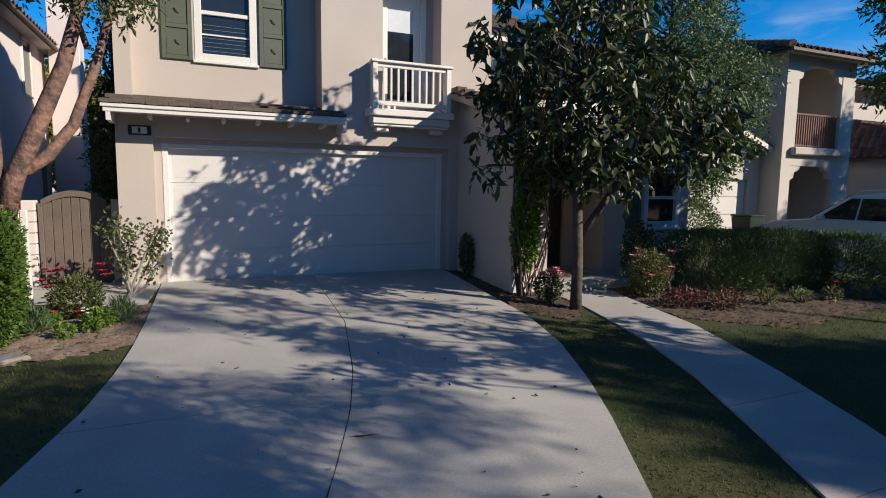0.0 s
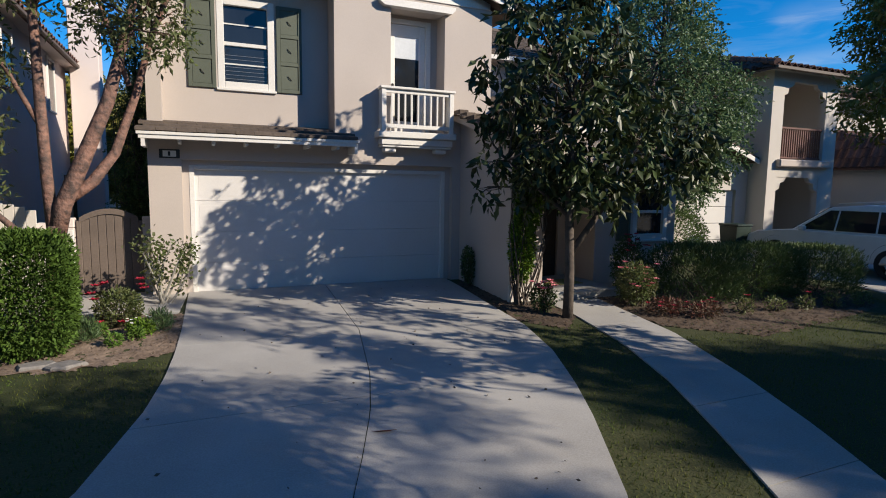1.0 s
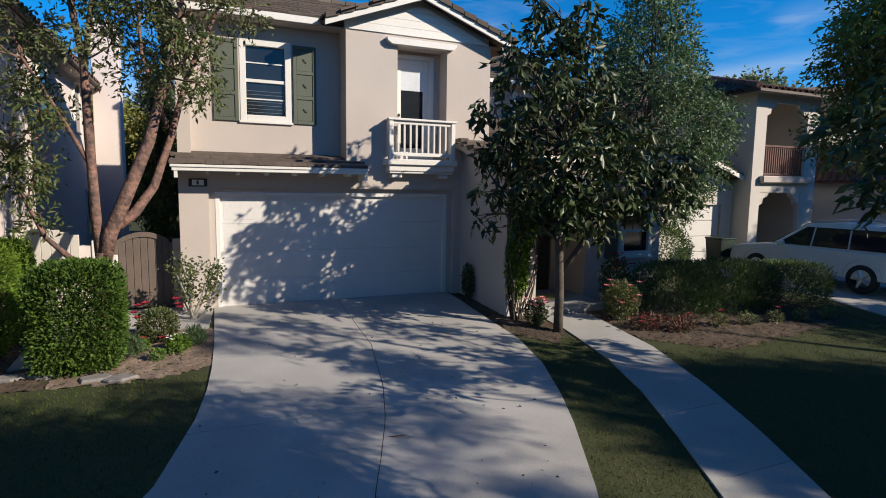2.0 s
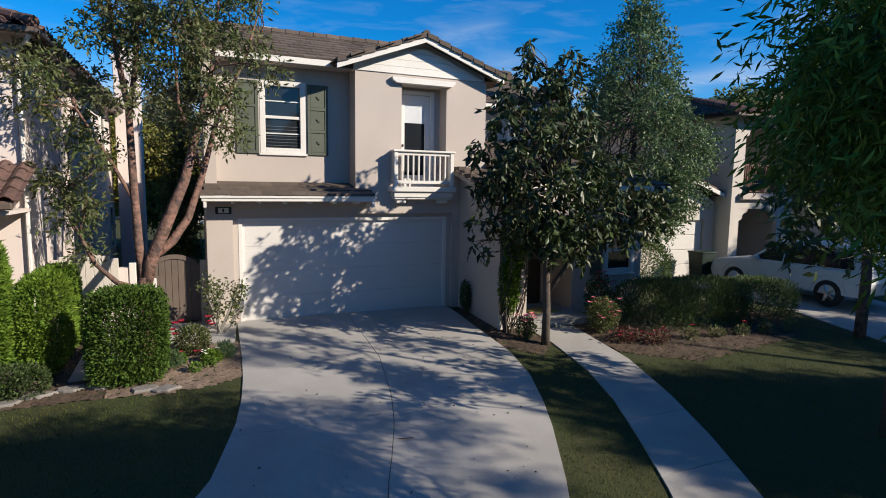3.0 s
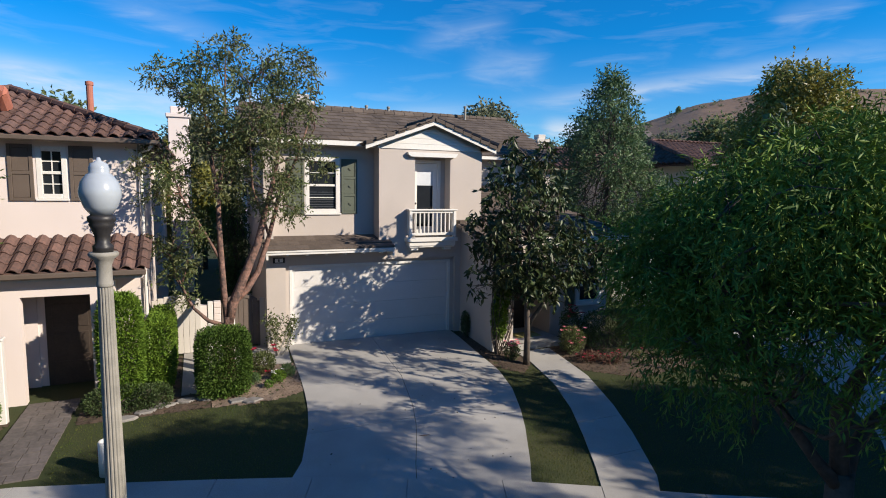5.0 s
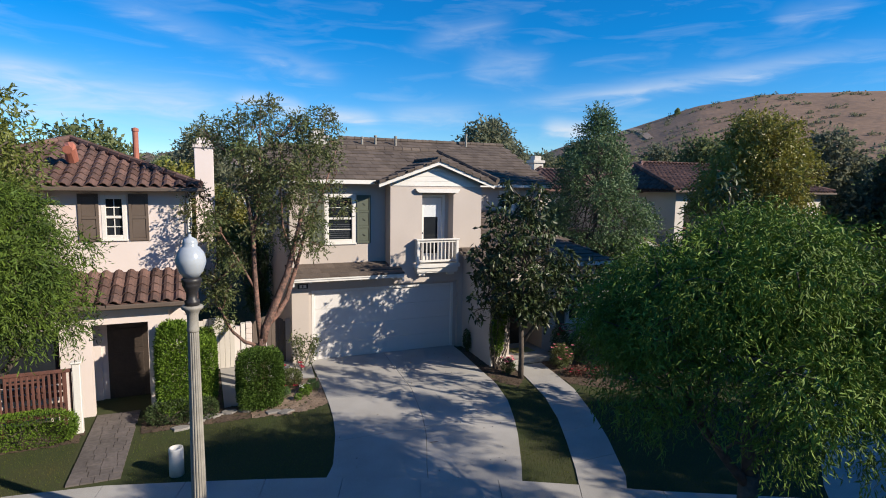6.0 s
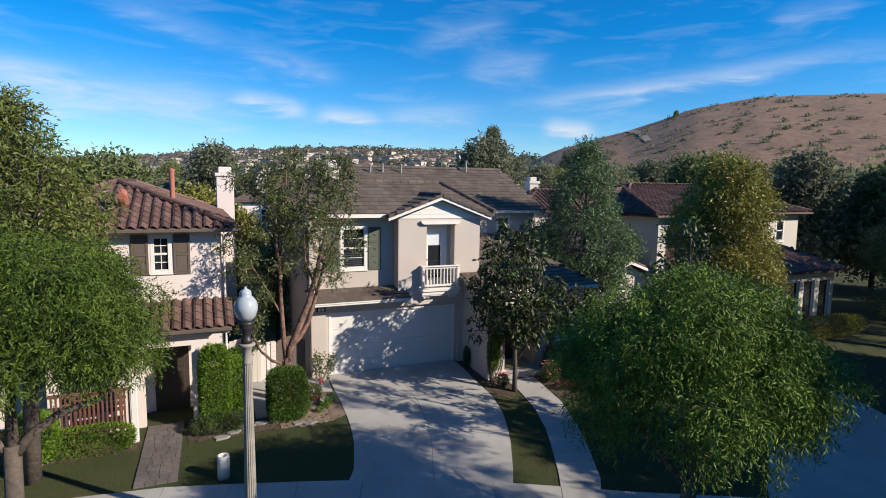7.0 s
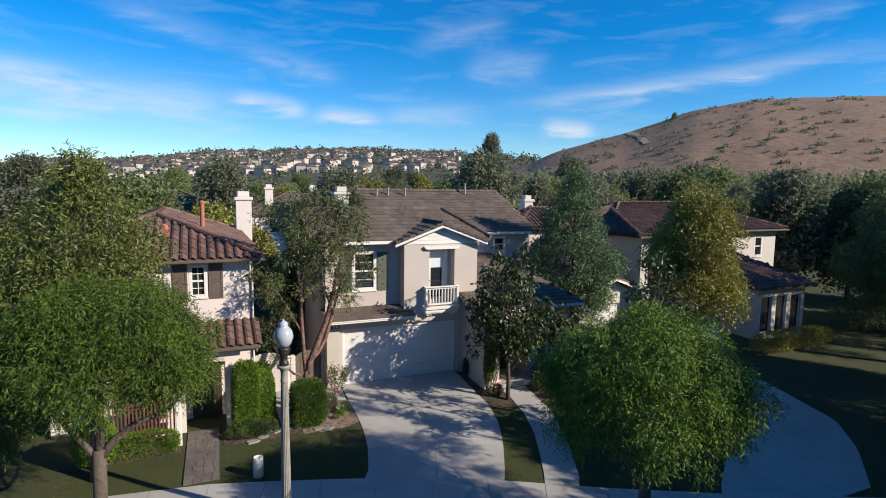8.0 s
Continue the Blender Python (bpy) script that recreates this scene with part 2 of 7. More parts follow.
# ---- mesh building ----
class Shape:
    """Vertices and faces of one part."""

    def __init__(self):
        self.v, self.f = [], []

    def add(self, verts, faces):
        o = len(self.v)
        self.v += [tuple(p) for p in verts]
        self.f += [tuple(i + o for i in q) for q in faces]
        return self

    def box(self, x0, x1, y0, y1, z0, z1, b=0.0):
        """A box, with chamfered edges where b is given."""
        lo, hi = (min(x0, x1), min(y0, y1), min(z0, z1)), (max(x0, x1), max(y0, y1), max(z0, z1))
        if b <= 0:
            v = [((lo, hi)[i & 1][0], (lo, hi)[i >> 1 & 1][1], (lo, hi)[i >> 2 & 1][2]) for i in range(8)]
            return self.add(v, [(0, 2, 3, 1), (4, 5, 7, 6), (0, 1, 5, 4), (2, 6, 7, 3), (0, 4, 6, 2), (1, 3, 7, 5)])
        b = min([b] + [(hi[k] - lo[k]) * 0.45 for k in range(3)])
        v, at = [], {}
        for c in range(8):
            s = [c & 1, c >> 1 & 1, c >> 2 & 1]
            for a in range(3):
                at[c, a] = len(v)
                v.append([(hi[k] if s[k] else lo[k]) + (0 if k == a else (-b if s[k] else b)) for k in range(3)])
        f = []
        for a in range(3):
            i, j = (a + 1) % 3, (a + 2) % 3
            for s in (0, 1):
                q = [at[s << a | p << i | r << j, a] for p, r in ((0, 0), (1, 0), (1, 1), (0, 1))]
                f.append(q if s else q[::-1])
            for p, r in ((0, 0), (1, 0), (1, 1), (0, 1)):
                c0, c1 = p << i | r << j, p << i | r << j | 1 << a
                f.append([at[c0, i], at[c1, i], at[c1, j], at[c0, j]])
        for c in range(8):
            f.append([at[c, 0], at[c, 1], at[c, 2]])
        return self.add(v, f)

    def tube(self, points, radii, sides=8, cap=True):
        pts = [Vector(p) for p in points]
        o, n = len(self.v), len(pts)
        ref = Vector((0.31, 0.93, 0.17)).normalized()
        for i, p in enumerate(pts):
            d = (pts[min(i + 1, n - 1)] - pts[max(i - 1, 0)]).normalized()
            u = d.cross(ref)
            if u.length < 0.1:
                u = d.cross(Vector((1, 0, 0)))
            u.normalize()
            w = d.cross(u)
            for s in range(sides):
                a = 2 * math.pi * s / sides
                self.v.append(tuple(p + (u * math.cos(a) + w * math.sin(a)) * radii[i]))
        for i in range(n - 1):
            for s in range(sides):
                t = (s + 1) % sides
                self.f.append((o + i * sides + s, o + i * sides + t, o + (i + 1) * sides + t, o + (i + 1) * sides + s))
        if cap:
            self.f.append(tuple(o + s for s in range(sides))[::-1])
            self.f.append(tuple(o + (n - 1) * sides + s for s in range(sides)))
        return self

    def lathe(self, profile, x=0, y=0, sides=20):
        """profile: radius and height, from the bottom up."""
        o, n = len(self.v), len(profile)
        for r, z in profile:
            for s in range(sides):
                a = 2 * math.pi * s / sides
                self.v.append((x + r * math.cos(a), y + r * math.sin(a), z))
        for i in range(n - 1):
            for s in range(sides):
                t = (s + 1) % sides
                self.f.append((o + i * sides + s, o + i * sides + t, o + (i + 1) * sides + t, o + (i + 1) * sides + s))
        self.f.append(tuple(o + s for s in range(sides))[::-1])
        self.f.append(tuple(o + (n - 1) * sides + s for s in range(sides)))
        return self

    def slab(self, poly, thick):
        """A plate below the polygon poly (3D points, seen from above anticlockwise)."""
        n = len(poly)
        v = [tuple(p) for p in poly] + [(p[0], p[1], p[2] - thick) for p in poly]
        f = [tuple(range(n)), tuple(range(2 * n - 1, n - 1, -1))]
        f += [(i, i + n, (i + 1) % n + n, (i + 1) % n) for i in range(n)]
        return self.add(v, f)

    def prism(self, poly, y0, y1):
        """The polygon poly of (x, z) drawn out from y0 to y1."""
        n = len(poly)
        v = [(x, y0, z) for x, z in poly] + [(x, y1, z) for x, z in poly]
        f = [tuple(range(n)), tuple(range(2 * n - 1, n - 1, -1))]
        f += [(i, i + n, (i + 1) % n + n, (i + 1) % n) for i in range(n)]
        return self.add(v, f)

    def wall_x(self, x0, x1, z0, z1, y0, y1, holes=()):
        """A wall along x with rectangular holes (x0, x1, z0, z1)."""
        xs = sorted({x0, x1, *[min(max(h[k], x0), x1) for h in holes for k in (0, 1)]})
        zs = sorted({z0, z1, *[min(max(h[k], z0), z1) for h in holes for k in (2, 3)]})
        known = {}

        def at(i, j, side):
            key = (i, j, side)
            if key not in known:
                known[key] = len(self.v)
                self.v.append((xs[i], y1 if side else y0, zs[j]))
            return known[key]

        def solid(i, j):
            if not (0 <= i < len(xs) - 1 and 0 <= j < len(zs) - 1):
                return False
            x, z = (xs[i] + xs[i + 1]) / 2, (zs[j] + zs[j + 1]) / 2
            return not any(h[0] < x < h[1] and h[2] < z < h[3] for h in holes)
        for i in range(len(xs) - 1):
            for j in range(len(zs) - 1):
                if not solid(i, j):
                    continue
                self.f.append((at(i, j, 0), at(i + 1, j, 0), at(i + 1, j + 1, 0), at(i, j + 1, 0)))
                self.f.append((at(i, j, 1), at(i, j + 1, 1), at(i + 1, j + 1, 1), at(i + 1, j, 1)))
                for di, dj, p, q in ((-1, 0, (i, j), (i, j + 1)), (1, 0, (i + 1, j), (i + 1, j + 1)), (0, -1, (i, j), (i + 1, j)), (0, 1, (i, j + 1), (i + 1, j + 1))):
                    if not solid(i + di, j + dj):
                        self.f.append((at(*p, 0), at(*p, 1), at(*q, 1), at(*q, 0)))
        return self

    def mesh(self, name, smooth=False):
        me = bpy.data.meshes.new(name)
        me.from_pydata(self.v, [], self.f)
        if len(self.f) < 6000:
            bm = bmesh.new()
            bm.from_mesh(me)
            bmesh.ops.recalc_face_normals(bm, faces=bm.faces)
            bm.to_mesh(me)
            bm.free()
        if smooth:
            me.polygons.foreach_set("use_smooth", [True] * len(me.polygons))
        return me


def part(name, shape, material, parent=None, label="", smooth=False):
    """Links a shape as one mesh object under a thing or a part."""
    me = shape.mesh(name, smooth) if isinstance(shape, Shape) else shape
    if not me.materials:
        me.materials.append(material)
    ob = new(name, me)
    if parent is not None:
        ob.parent = parent
        ob.matrix_parent_inverse = parent.matrix_basis.inverted()
    return tagged(ob, label=label)


def thing(name, label, category, at=(0, 0, 0), group="", kind=""):
    ob = new(name)
    ob.empty_display_size = 0.2
    ob.matrix_basis = Matrix.Translation(at)
    return tagged(ob, label, category, group, kind)


def level(y):
    """The height of the sloping front yard."""
    return 0.045 * min(0.0, max(y, -16.0))


def curve_at(points, u):
    """Linear reading of a curve of (u, value)."""
    return float(np.interp(u, [p[0] for p in points], [p[1] for p in points]))


# ---- foliage ----
def leaves(name, pos, axis, size, width, rng, fold=0.25):
    """Small pointed leaves, each of two folded triangles: pos and axis n x 3, size n."""
    n = len(pos)
    axis = axis / np.linalg.norm(axis, axis=1)[:, None]
    side = np.cross(axis, rng.normal(size=(n, 3)))
    side /= np.linalg.norm(side, axis=1)[:, None] + 1e-9
    up = np.cross(side, axis)
    half, s = side * (size * width * 0.5)[:, None], size[:, None]
    v = np.empty((n, 4, 3))
    v[:, 0] = pos
    v[:, 1] = pos + axis * s * 0.45 + half + up * s * width * fold
    v[:, 2] = pos + axis * s
    v[:, 3] = pos + axis * s * 0.45 - half + up * s * width * fold
    base = np.arange(n)[:, None] * 4
    f = np.concatenate([base + np.array([0, 1, 2]), base + np.array([0, 2, 3])], 1).reshape(-1)
    me = bpy.data.meshes.new(name)
    me.vertices.add(n * 4)
    me.vertices.foreach_set("co", v.reshape(-1))
    me.loops.add(n * 6)
    me.loops.foreach_set("vertex_index", f.astype(np.int32))
    me.polygons.add(n * 2)
    me.polygons.foreach_set("loop_start", np.arange(n * 2, dtype=np.int32) * 3)
    me.update()
    return me


def crown_points(clumps, twigs, per, rng, reach, droop, spread, shell=0.55):
    """Leaves on twigs that stand in ellipsoid clumps (x, y, z, rx, ry, rz): their places and directions."""
    c = np.array(clumps, float)
    share = (c[:, 3] * c[:, 4] + c[:, 4] * c[:, 5] + c[:, 3] * c[:, 5])
    pick = rng.choice(len(c), twigs, p=share / share.sum())
    way = rng.normal(size=(twigs, 3))
    way /= np.linalg.norm(way, axis=1)[:, None]
    r = rng.uniform(shell ** 3, 1, twigs) ** (1 / 3)
    start = c[pick, :3] + way * r[:, None] * c[pick, 3:]
    go = way + rng.normal(size=(twigs, 3)) * spread
    go[:, 2] -= droop
    go /= np.linalg.norm(go, axis=1)[:, None]
    at = np.repeat(start, per, 0)
    along = np.tile(np.linspace(0, 1, per), twigs)[:, None]
    gor = np.repeat(go, per, 0)
    at = at + gor * along * reach
    at[:, 2] -= (along[:, 0] ** 2) * reach * droop * 0.4
    axis = gor * 0.7 + rng.normal(size=gor.shape) * 0.75
    axis[:, 2] -= droop * 0.6
    return at, axis


def limb(shape, a, b, r0, r1, rng, bend=0.12, steps=6, sides=8):
    """A bent, tapering limb from a to b; returns its points."""
    a, b = Vector(a), Vector(b)
    off = Vector(rng.normal(size=3)) * (b - a).length * bend
    pts = []
    for i in range(steps + 1):
        t = i / steps
        pts.append(a.lerp(b, t) + off * math.sin(math.pi * t) + Vector(rng.normal(size=3)) * (b - a).length * bend * 0.12 * (0 < i < steps))
    shape.tube(pts, [r0 + (r1 - r0) * i / steps for i in range(steps + 1)], sides)
    return pts


def tree(name, label, at, trunk_paths, clumps, leaf, bark, seed, twigs=3000, per=6, size=0.1, width=0.35, reach=0.35, droop=0.3, spread=0.6, shell=0.5, category="tree", group="", branch_r=0.025):
    """A tree: limbs (lists of points with radii) in one trunk mesh, with branches out to every clump, and a crown of leaves."""
    rng = np.random.default_rng(seed)
    t = thing(name, label, category, at, group)
    wood = Shape()
    tips = []
    for path in trunk_paths:
        pts = [Vector(p[:3]) for p in path]
        wood.tube(pts, [p[3] for p in path], 10)
        tips += pts[len(pts) // 2:]
    for c in clumps:
        centre = Vector(c[:3])
        near = min(tips, key=lambda p: (p - centre).length + max(0, p.z - centre.z) * 2)
        pts = limb(wood, near, centre, branch_r, branch_r * 0.4, rng, 0.14, 5, 6)
        for _ in range(4):
            go = Vector(rng.normal(size=3)).normalized()
            end = centre + Vector((go.x * c[3], go.y * c[4], go.z * c[5])) * 0.8
            limb(wood, pts[rng.integers(2, 5)], end, branch_r * 0.45, branch_r * 0.15, rng, 0.15, 4, 5)
    tr = part("trunk", wood, bark, None, smooth=True)
    tr.parent = t
    pos, axis = crown_points(clumps, twigs, per, rng, reach, droop, spread, shell)
    me = leaves("crown", pos, axis, rng.uniform(0.65, 1.2, len(pos)) * size, width, rng)
    cr = part("crown", me, leaf, None)
    cr.parent = t
    return t


def dome(rng, n, rx, ry, z0, z1, r, low=0.0):
    """Clumps spread over a domed crown."""
    out = []
    for i in range(n):
        a, h = 2.4 * i + rng.uniform(-0.3, 0.3), (i + 0.5) / n
        k = math.sqrt(max(0.05, 1 - h ** 2)) * rng.uniform(0.75, 1.0) * (0.85 if i % 3 else 0.45)
        out.append((rx * k * math.cos(a), ry * k * math.sin(a), z0 + (z1 - z0) * h, r * rng.uniform(0.8, 1.2), r * rng.uniform(0.8, 1.2), r * rng.uniform(0.7, 1.0)))
    return out


def cone(rng, n, rx, z0, z1, r):
    """Clumps of an upright crown, widest at a third of its height."""
    out = []
    for i in range(n):
        h = (i + 0.5) / n
        k = rx * (min(1.0, 0.55 + 1.4 * h) if h < 0.33 else (1 - h) ** 0.75 * 1.32) * rng.uniform(0.5, 0.95)
        a = 2.4 * i + rng.uniform(-0.4, 0.4)
        s = r * (1.15 - 0.65 * h) * rng.uniform(0.8, 1.2)
        out.append((k * math.cos(a), k * math.sin(a), z0 + (z1 - z0) * h, s, s, s * 1.05))
    return out


def shrub(name, label, at, boxes, leaf, seed, count=6000, size=0.045, width=0.5, category="shrub", group="", inner=0.8, stems=True, spiky=0.0):
    """A clipped or loose shrub: leaves in the outer shell of rounded blocks (x, y, z, rx, ry, rz, power)."""
    rng = np.random.default_rng(seed)
    t = thing(name, label, category, at, group)
    area = np.array([b[3] * b[4] + b[3] * b[5] + b[4] * b[5] for b in boxes])
    pick = rng.choice(len(boxes), count, p=area / area.sum())
    b = np.array(boxes, float)[pick]
    way = rng.normal(size=(count, 3))
    p = b[:, 6:7]
    norm = (np.abs(way) ** p).sum(1)[:, None] ** (1 / p)
    lump = 1 + 0.05 * np.sin(way[:, :1] * 7 + seed) * np.cos(way[:, 1:2] * 6)
    pos = b[:, :3] + way / norm * b[:, 3:6] * (rng.uniform(inner, 1.0, count) ** 0.5)[:, None] * lump
    axis = way / norm + rng.normal(size=(count, 3)) * 0.7
    axis[:, 2] += 0.4 + spiky
    keep = pos[:, 2] > 0.01
    pos, axis = pos[keep], axis[keep]
    me = leaves("foliage", pos, axis, rng.uniform(0.6, 1.3, len(pos)) * size, width, rng)
    part("foliage", me, leaf).parent = t
    if stems:
        for q in boxes:
            for _ in range(7):
                s = Shape()
                a = (q[0] + rng.uniform(-0.4, 0.4) * q[3], q[1] + rng.uniform(-0.4, 0.4) * q[4], 0.0)
                e = (q[0] + rng.uniform(-0.8, 0.8) * q[3], q[1] + rng.uniform(-0.8, 0.8) * q[4], q[2] + q[5] * rng.uniform(0.1, 0.8))
                limb(s, a, e, 0.018, 0.006, rng, 0.1, 4, 5)
                part("stem", s, BARK).parent = t
    return t


# ---- ground ----
WALK_EDGE = [(-60, -3.5), (-20, -4.4), (-8, -5.4), (-5.2, -5.78), (-1.1, -7.0), (2.9, -8.6), (4.8, -9.7), (9, -11.7), (13.5, -13.6), (25, -18), (60, -34)]
DRIVE_L = [(-9.0, -1.6), (-7.0, -1.09), (-6.56, -0.85), (-5.92, -0.68), (-5.11, -0.47), (-4.23, -0.33), (-3.38, -0.25), (-2.27, -0.19), (0.35, -0.12)]
DRIVE_R = [(-9.0, 2.65), (-8.55, 2.86), (-8.07, 3.15), (-7.5, 3.45), (-6.74, 3.85), (-5.92, 4.23), (-4.82, 4.66), (-3.56, 4.96), (-2.09, 5.05), (-0.56, 5.17), (0.35, 5.2)]
JOINT = [(-9.0, 0.55), (-7.31, 1.12), (-6.74, 1.35), (-5.86, 1.68), (-4.87, 1.96), (-3.06, 2.31), (0.35, 2.48)]


def kerb_line(x):
    return curve_at(WALK_EDGE, x)


def ground():
    near = np.arange(-40, 60.1, 1.0)
    far = np.array([70, 85, 110, 150, 200, 300, 500, 900, 1600, 2600, 4000.0])
    xs = np.concatenate([-far[::-1] - 10, near, far])
    ys = np.concatenate([-far[::-1] + 20, np.arange(-45, 40.1, 0.75), far])
    s = Shape()
    for y in ys:
        for x in xs:
            z = level(y) - 0.012
            d = kerb_line(x) - y
            if d > 1.6:
                z = level(kerb_line(x)) - 0.22
            s.v.append((x, y, z))
    w = len(xs)
    for j in range(len(ys) - 1):
        for i in range(w - 1):
            s.f.append((j * w + i, j * w + i + 1, (j + 1) * w + i + 1, (j + 1) * w + i))
    tagged(part("ground", s, LAWN, smooth=True), "mown lawn and yard ground, dry in places", "ground", kind="structure")


def strip(left, right, y0, y1, lift, steps=14, gap=0.006):
    """A slab between two curves x(y), following the slope."""
    s = Shape()
    ys = [y0 + (y1 - y0) * i / steps for i in range(steps + 1)]
    for y in ys:
        a, b = curve_at(left, y) + gap, curve_at(right, y) - gap
        z = level(y) + lift
        s.v += [(a, y, z), (b, y, z), (a, y, z - 0.12), (b, y, z - 0.12)]
    for i in range(steps):
        o = i * 4
        s.f += [(o, o + 1, o + 5, o + 4), (o + 2, o + 6, o + 7, o + 3), (o, o + 4, o + 6, o + 2), (o + 1, o + 3, o + 7, o + 5)]
    s.f += [(0, 2, 3, 1), (steps * 4, steps * 4 + 1, steps * 4 + 3, steps * 4 + 2)]
    return s


def driveway():
    d = tagged(new("driveway"), "pale broom-finished concrete driveway with curved edges and control joints", "driveway", kind="structure")
    cuts = [0.34, -3.07, -5.5, -9.0]
    for a, b in zip(cuts[1:], cuts):
        part("slab", strip(DRIVE_L, JOINT, a + 0.005, b - 0.005, 0.012), CONCRETE, d)
        part("slab", strip(JOINT, DRIVE_R, a + 0.005, b - 0.005, 0.012), CONCRETE, d)


PATH_L = [(-9.7, 3.6), (-8.59, 4.24), (-7.41, 4.84), (-6.24, 5.39), (-4.91, 5.85), (-3.28, 6.15), (-1.3, 6.2)]
PATH_R = [(-9.7, 4.75), (-9.26, 5.12), (-7.72, 5.91), (-6.43, 6.47), (-4.72, 7.06), (-3.15, 7.28), (-1.3, 7.5)]


def front_path():
    d = tagged(new("front_path"), "narrow curved concrete path to the front door", "path", kind="structure")
    for a, b in ((-9.65, -8.35), (-8.35, -6.95), (-6.95, -5.5), (-5.5, -4.0), (-4.0, -2.4)):
        part("slab", strip(PATH_L, PATH_R, a + 0.006, b - 0.006, 0.012, 6), CONCRETE, d)


def sidewalk():
    d = tagged(new("pavement"), "grey concrete pavement along the kerb", "pavement", kind="structure")
    xs = [-24 + 1.55 * i for i in range(36)]
    for a, b in zip(xs, xs[1:]):
        s = Shape()
        p = []
        for x, k in ((a + 0.006, 0.0), (b - 0.006, 0.0), (b - 0.006, -1.75), (a + 0.006, -1.75)):
            e = kerb_line(x)
            lean = (kerb_line(x + 0.5) - kerb_line(x - 0.5))
            n = Vector((lean, -1)).normalized()
            q = Vector((x, e)) + n * -k
            p.append((q.x, q.y, level(e) + 0.035))
        s.slab(p[::-1], 0.3)
        part("slab", s, CONCRETE, d)
    r = Shape()
    for i in range(60):
        x = -60 + 2.2 * i
        e = kerb_line(x)
        r.v += [(x, e - 2.0, level(e) - 0.16), (x, e - 12.0, level(e) - 0.14)]
        if i:
            o = 2 * i
            r.f.append((o - 2, o - 1, o + 1, o))
    tagged(part("road", r, ROAD), "dark asphalt residential road", "road", kind="structure")


ground()
driveway()
front_path()
sidewalk()


# ---- roofs ----
def inside(poly, x, y):
    hit, n = False, len(poly)
    for i in range(n):
        (x0, y0), (x1, y1) = poly[i], poly[i - 1]
        if (y0 > y) != (y1 > y) and x < (x1 - x0) * (y - y0) / (y1 - y0) + x0:
            hit = not hit
    return hit


def roof_tiles(corners, wide, long, barrel, seed):
    """Overlapping tiles over a sloping roof face: corners in 3D, the first two along the eave."""
    rng = np.random.default_rng(seed)
    p = [Vector(c) for c in corners]
    u = (p[1] - p[0]).normalized()
    n = u.cross(p[2] - p[0]).normalized()
    if n.z < 0:
        n = -n
    v = n.cross(u).normalized()
    if v.z < 0:
        v = -v
    flat = [((q - p[0]).dot(u), (q - p[0]).dot(v)) for q in p]
    s = Shape()
    u0, u1 = min(f[0] for f in flat), max(f[0] for f in flat)
    v1 = max(f[1] for f in flat)
    rows = int(v1 / long) + 1
    for j in range(rows):
        shift = 0 if barrel else (j % 2) * wide * 0.5
        for i in range(int((u1 - u0) / wide) + 2):
            a, b = u0 + i * wide - shift, j * long
            if not inside(flat, a + wide / 2, b + long * 0.5):
                continue
            lift = rng.uniform(0, 0.012)
            turn = rng.uniform(-0.008, 0.008)

            def at(du, dv, dn):
                return p[0] + u * (a + du + turn * dv) + v * (b + dv) + n * (dn + lift)
            if barrel:
                arc = [(0.02, 0.0), (0.18, 0.055), (0.40, 0.085), (0.62, 0.055), (0.78, 0.0), (0.98, -0.012)]
                vs = [at(x * wide, -0.04, h + 0.035) for x, h in arc] + [at(x * wide, long, h * 0.85 + 0.005) for x, h in arc]
                vs += [at(x * wide, -0.04, h + 0.012) for x, h in arc]
                k = len(arc)
                fs = [(q, q + 1, k + q + 1, k + q) for q in range(k - 1)] + [(q + 1, q, 2 * k + q, 2 * k + q + 1) for q in range(k - 1)]
                s.add(vs, fs)
            else:
                g = 0.004
                vs = [at(g, -0.05, 0.045), at(wide - g, -0.05, 0.045), at(wide - g, long, 0.015), at(g, long, 0.015),
                      at(g, -0.05, 0.0), at(wide - g, -0.05, 0.0)]
                s.add(vs, [(0, 1, 2, 3), (1, 0, 4, 5), (0, 3, 4), (2, 1, 5)])
    return s


def roof_face(parent, corners, material, wide=0.33, long=0.37, barrel=False, seed=1, thick=0.14):
    """A roof face: a plate and its tiles."""
    part("roof_deck", Shape().slab(corners, thick), material, parent)
    tagged(part("roof_tiles", roof_tiles(corners, wide, long, barrel, seed), material, parent), kind="stuff")


def ridge_caps(parent, a, b, material, r=0.11, step=0.38):
    a, b = Vector(a), Vector(b)
    n = max(1, int((b - a).length / step))
    s = Shape()
    for i in range(n):
        p, q = a.lerp(b, i / n), a.lerp(b, (i + 1.12) / n)
        s.tube([p, q], [r * 1.1, r * 0.92], 8)
    tagged(part("ridge_tiles", s, material, parent), kind="stuff")


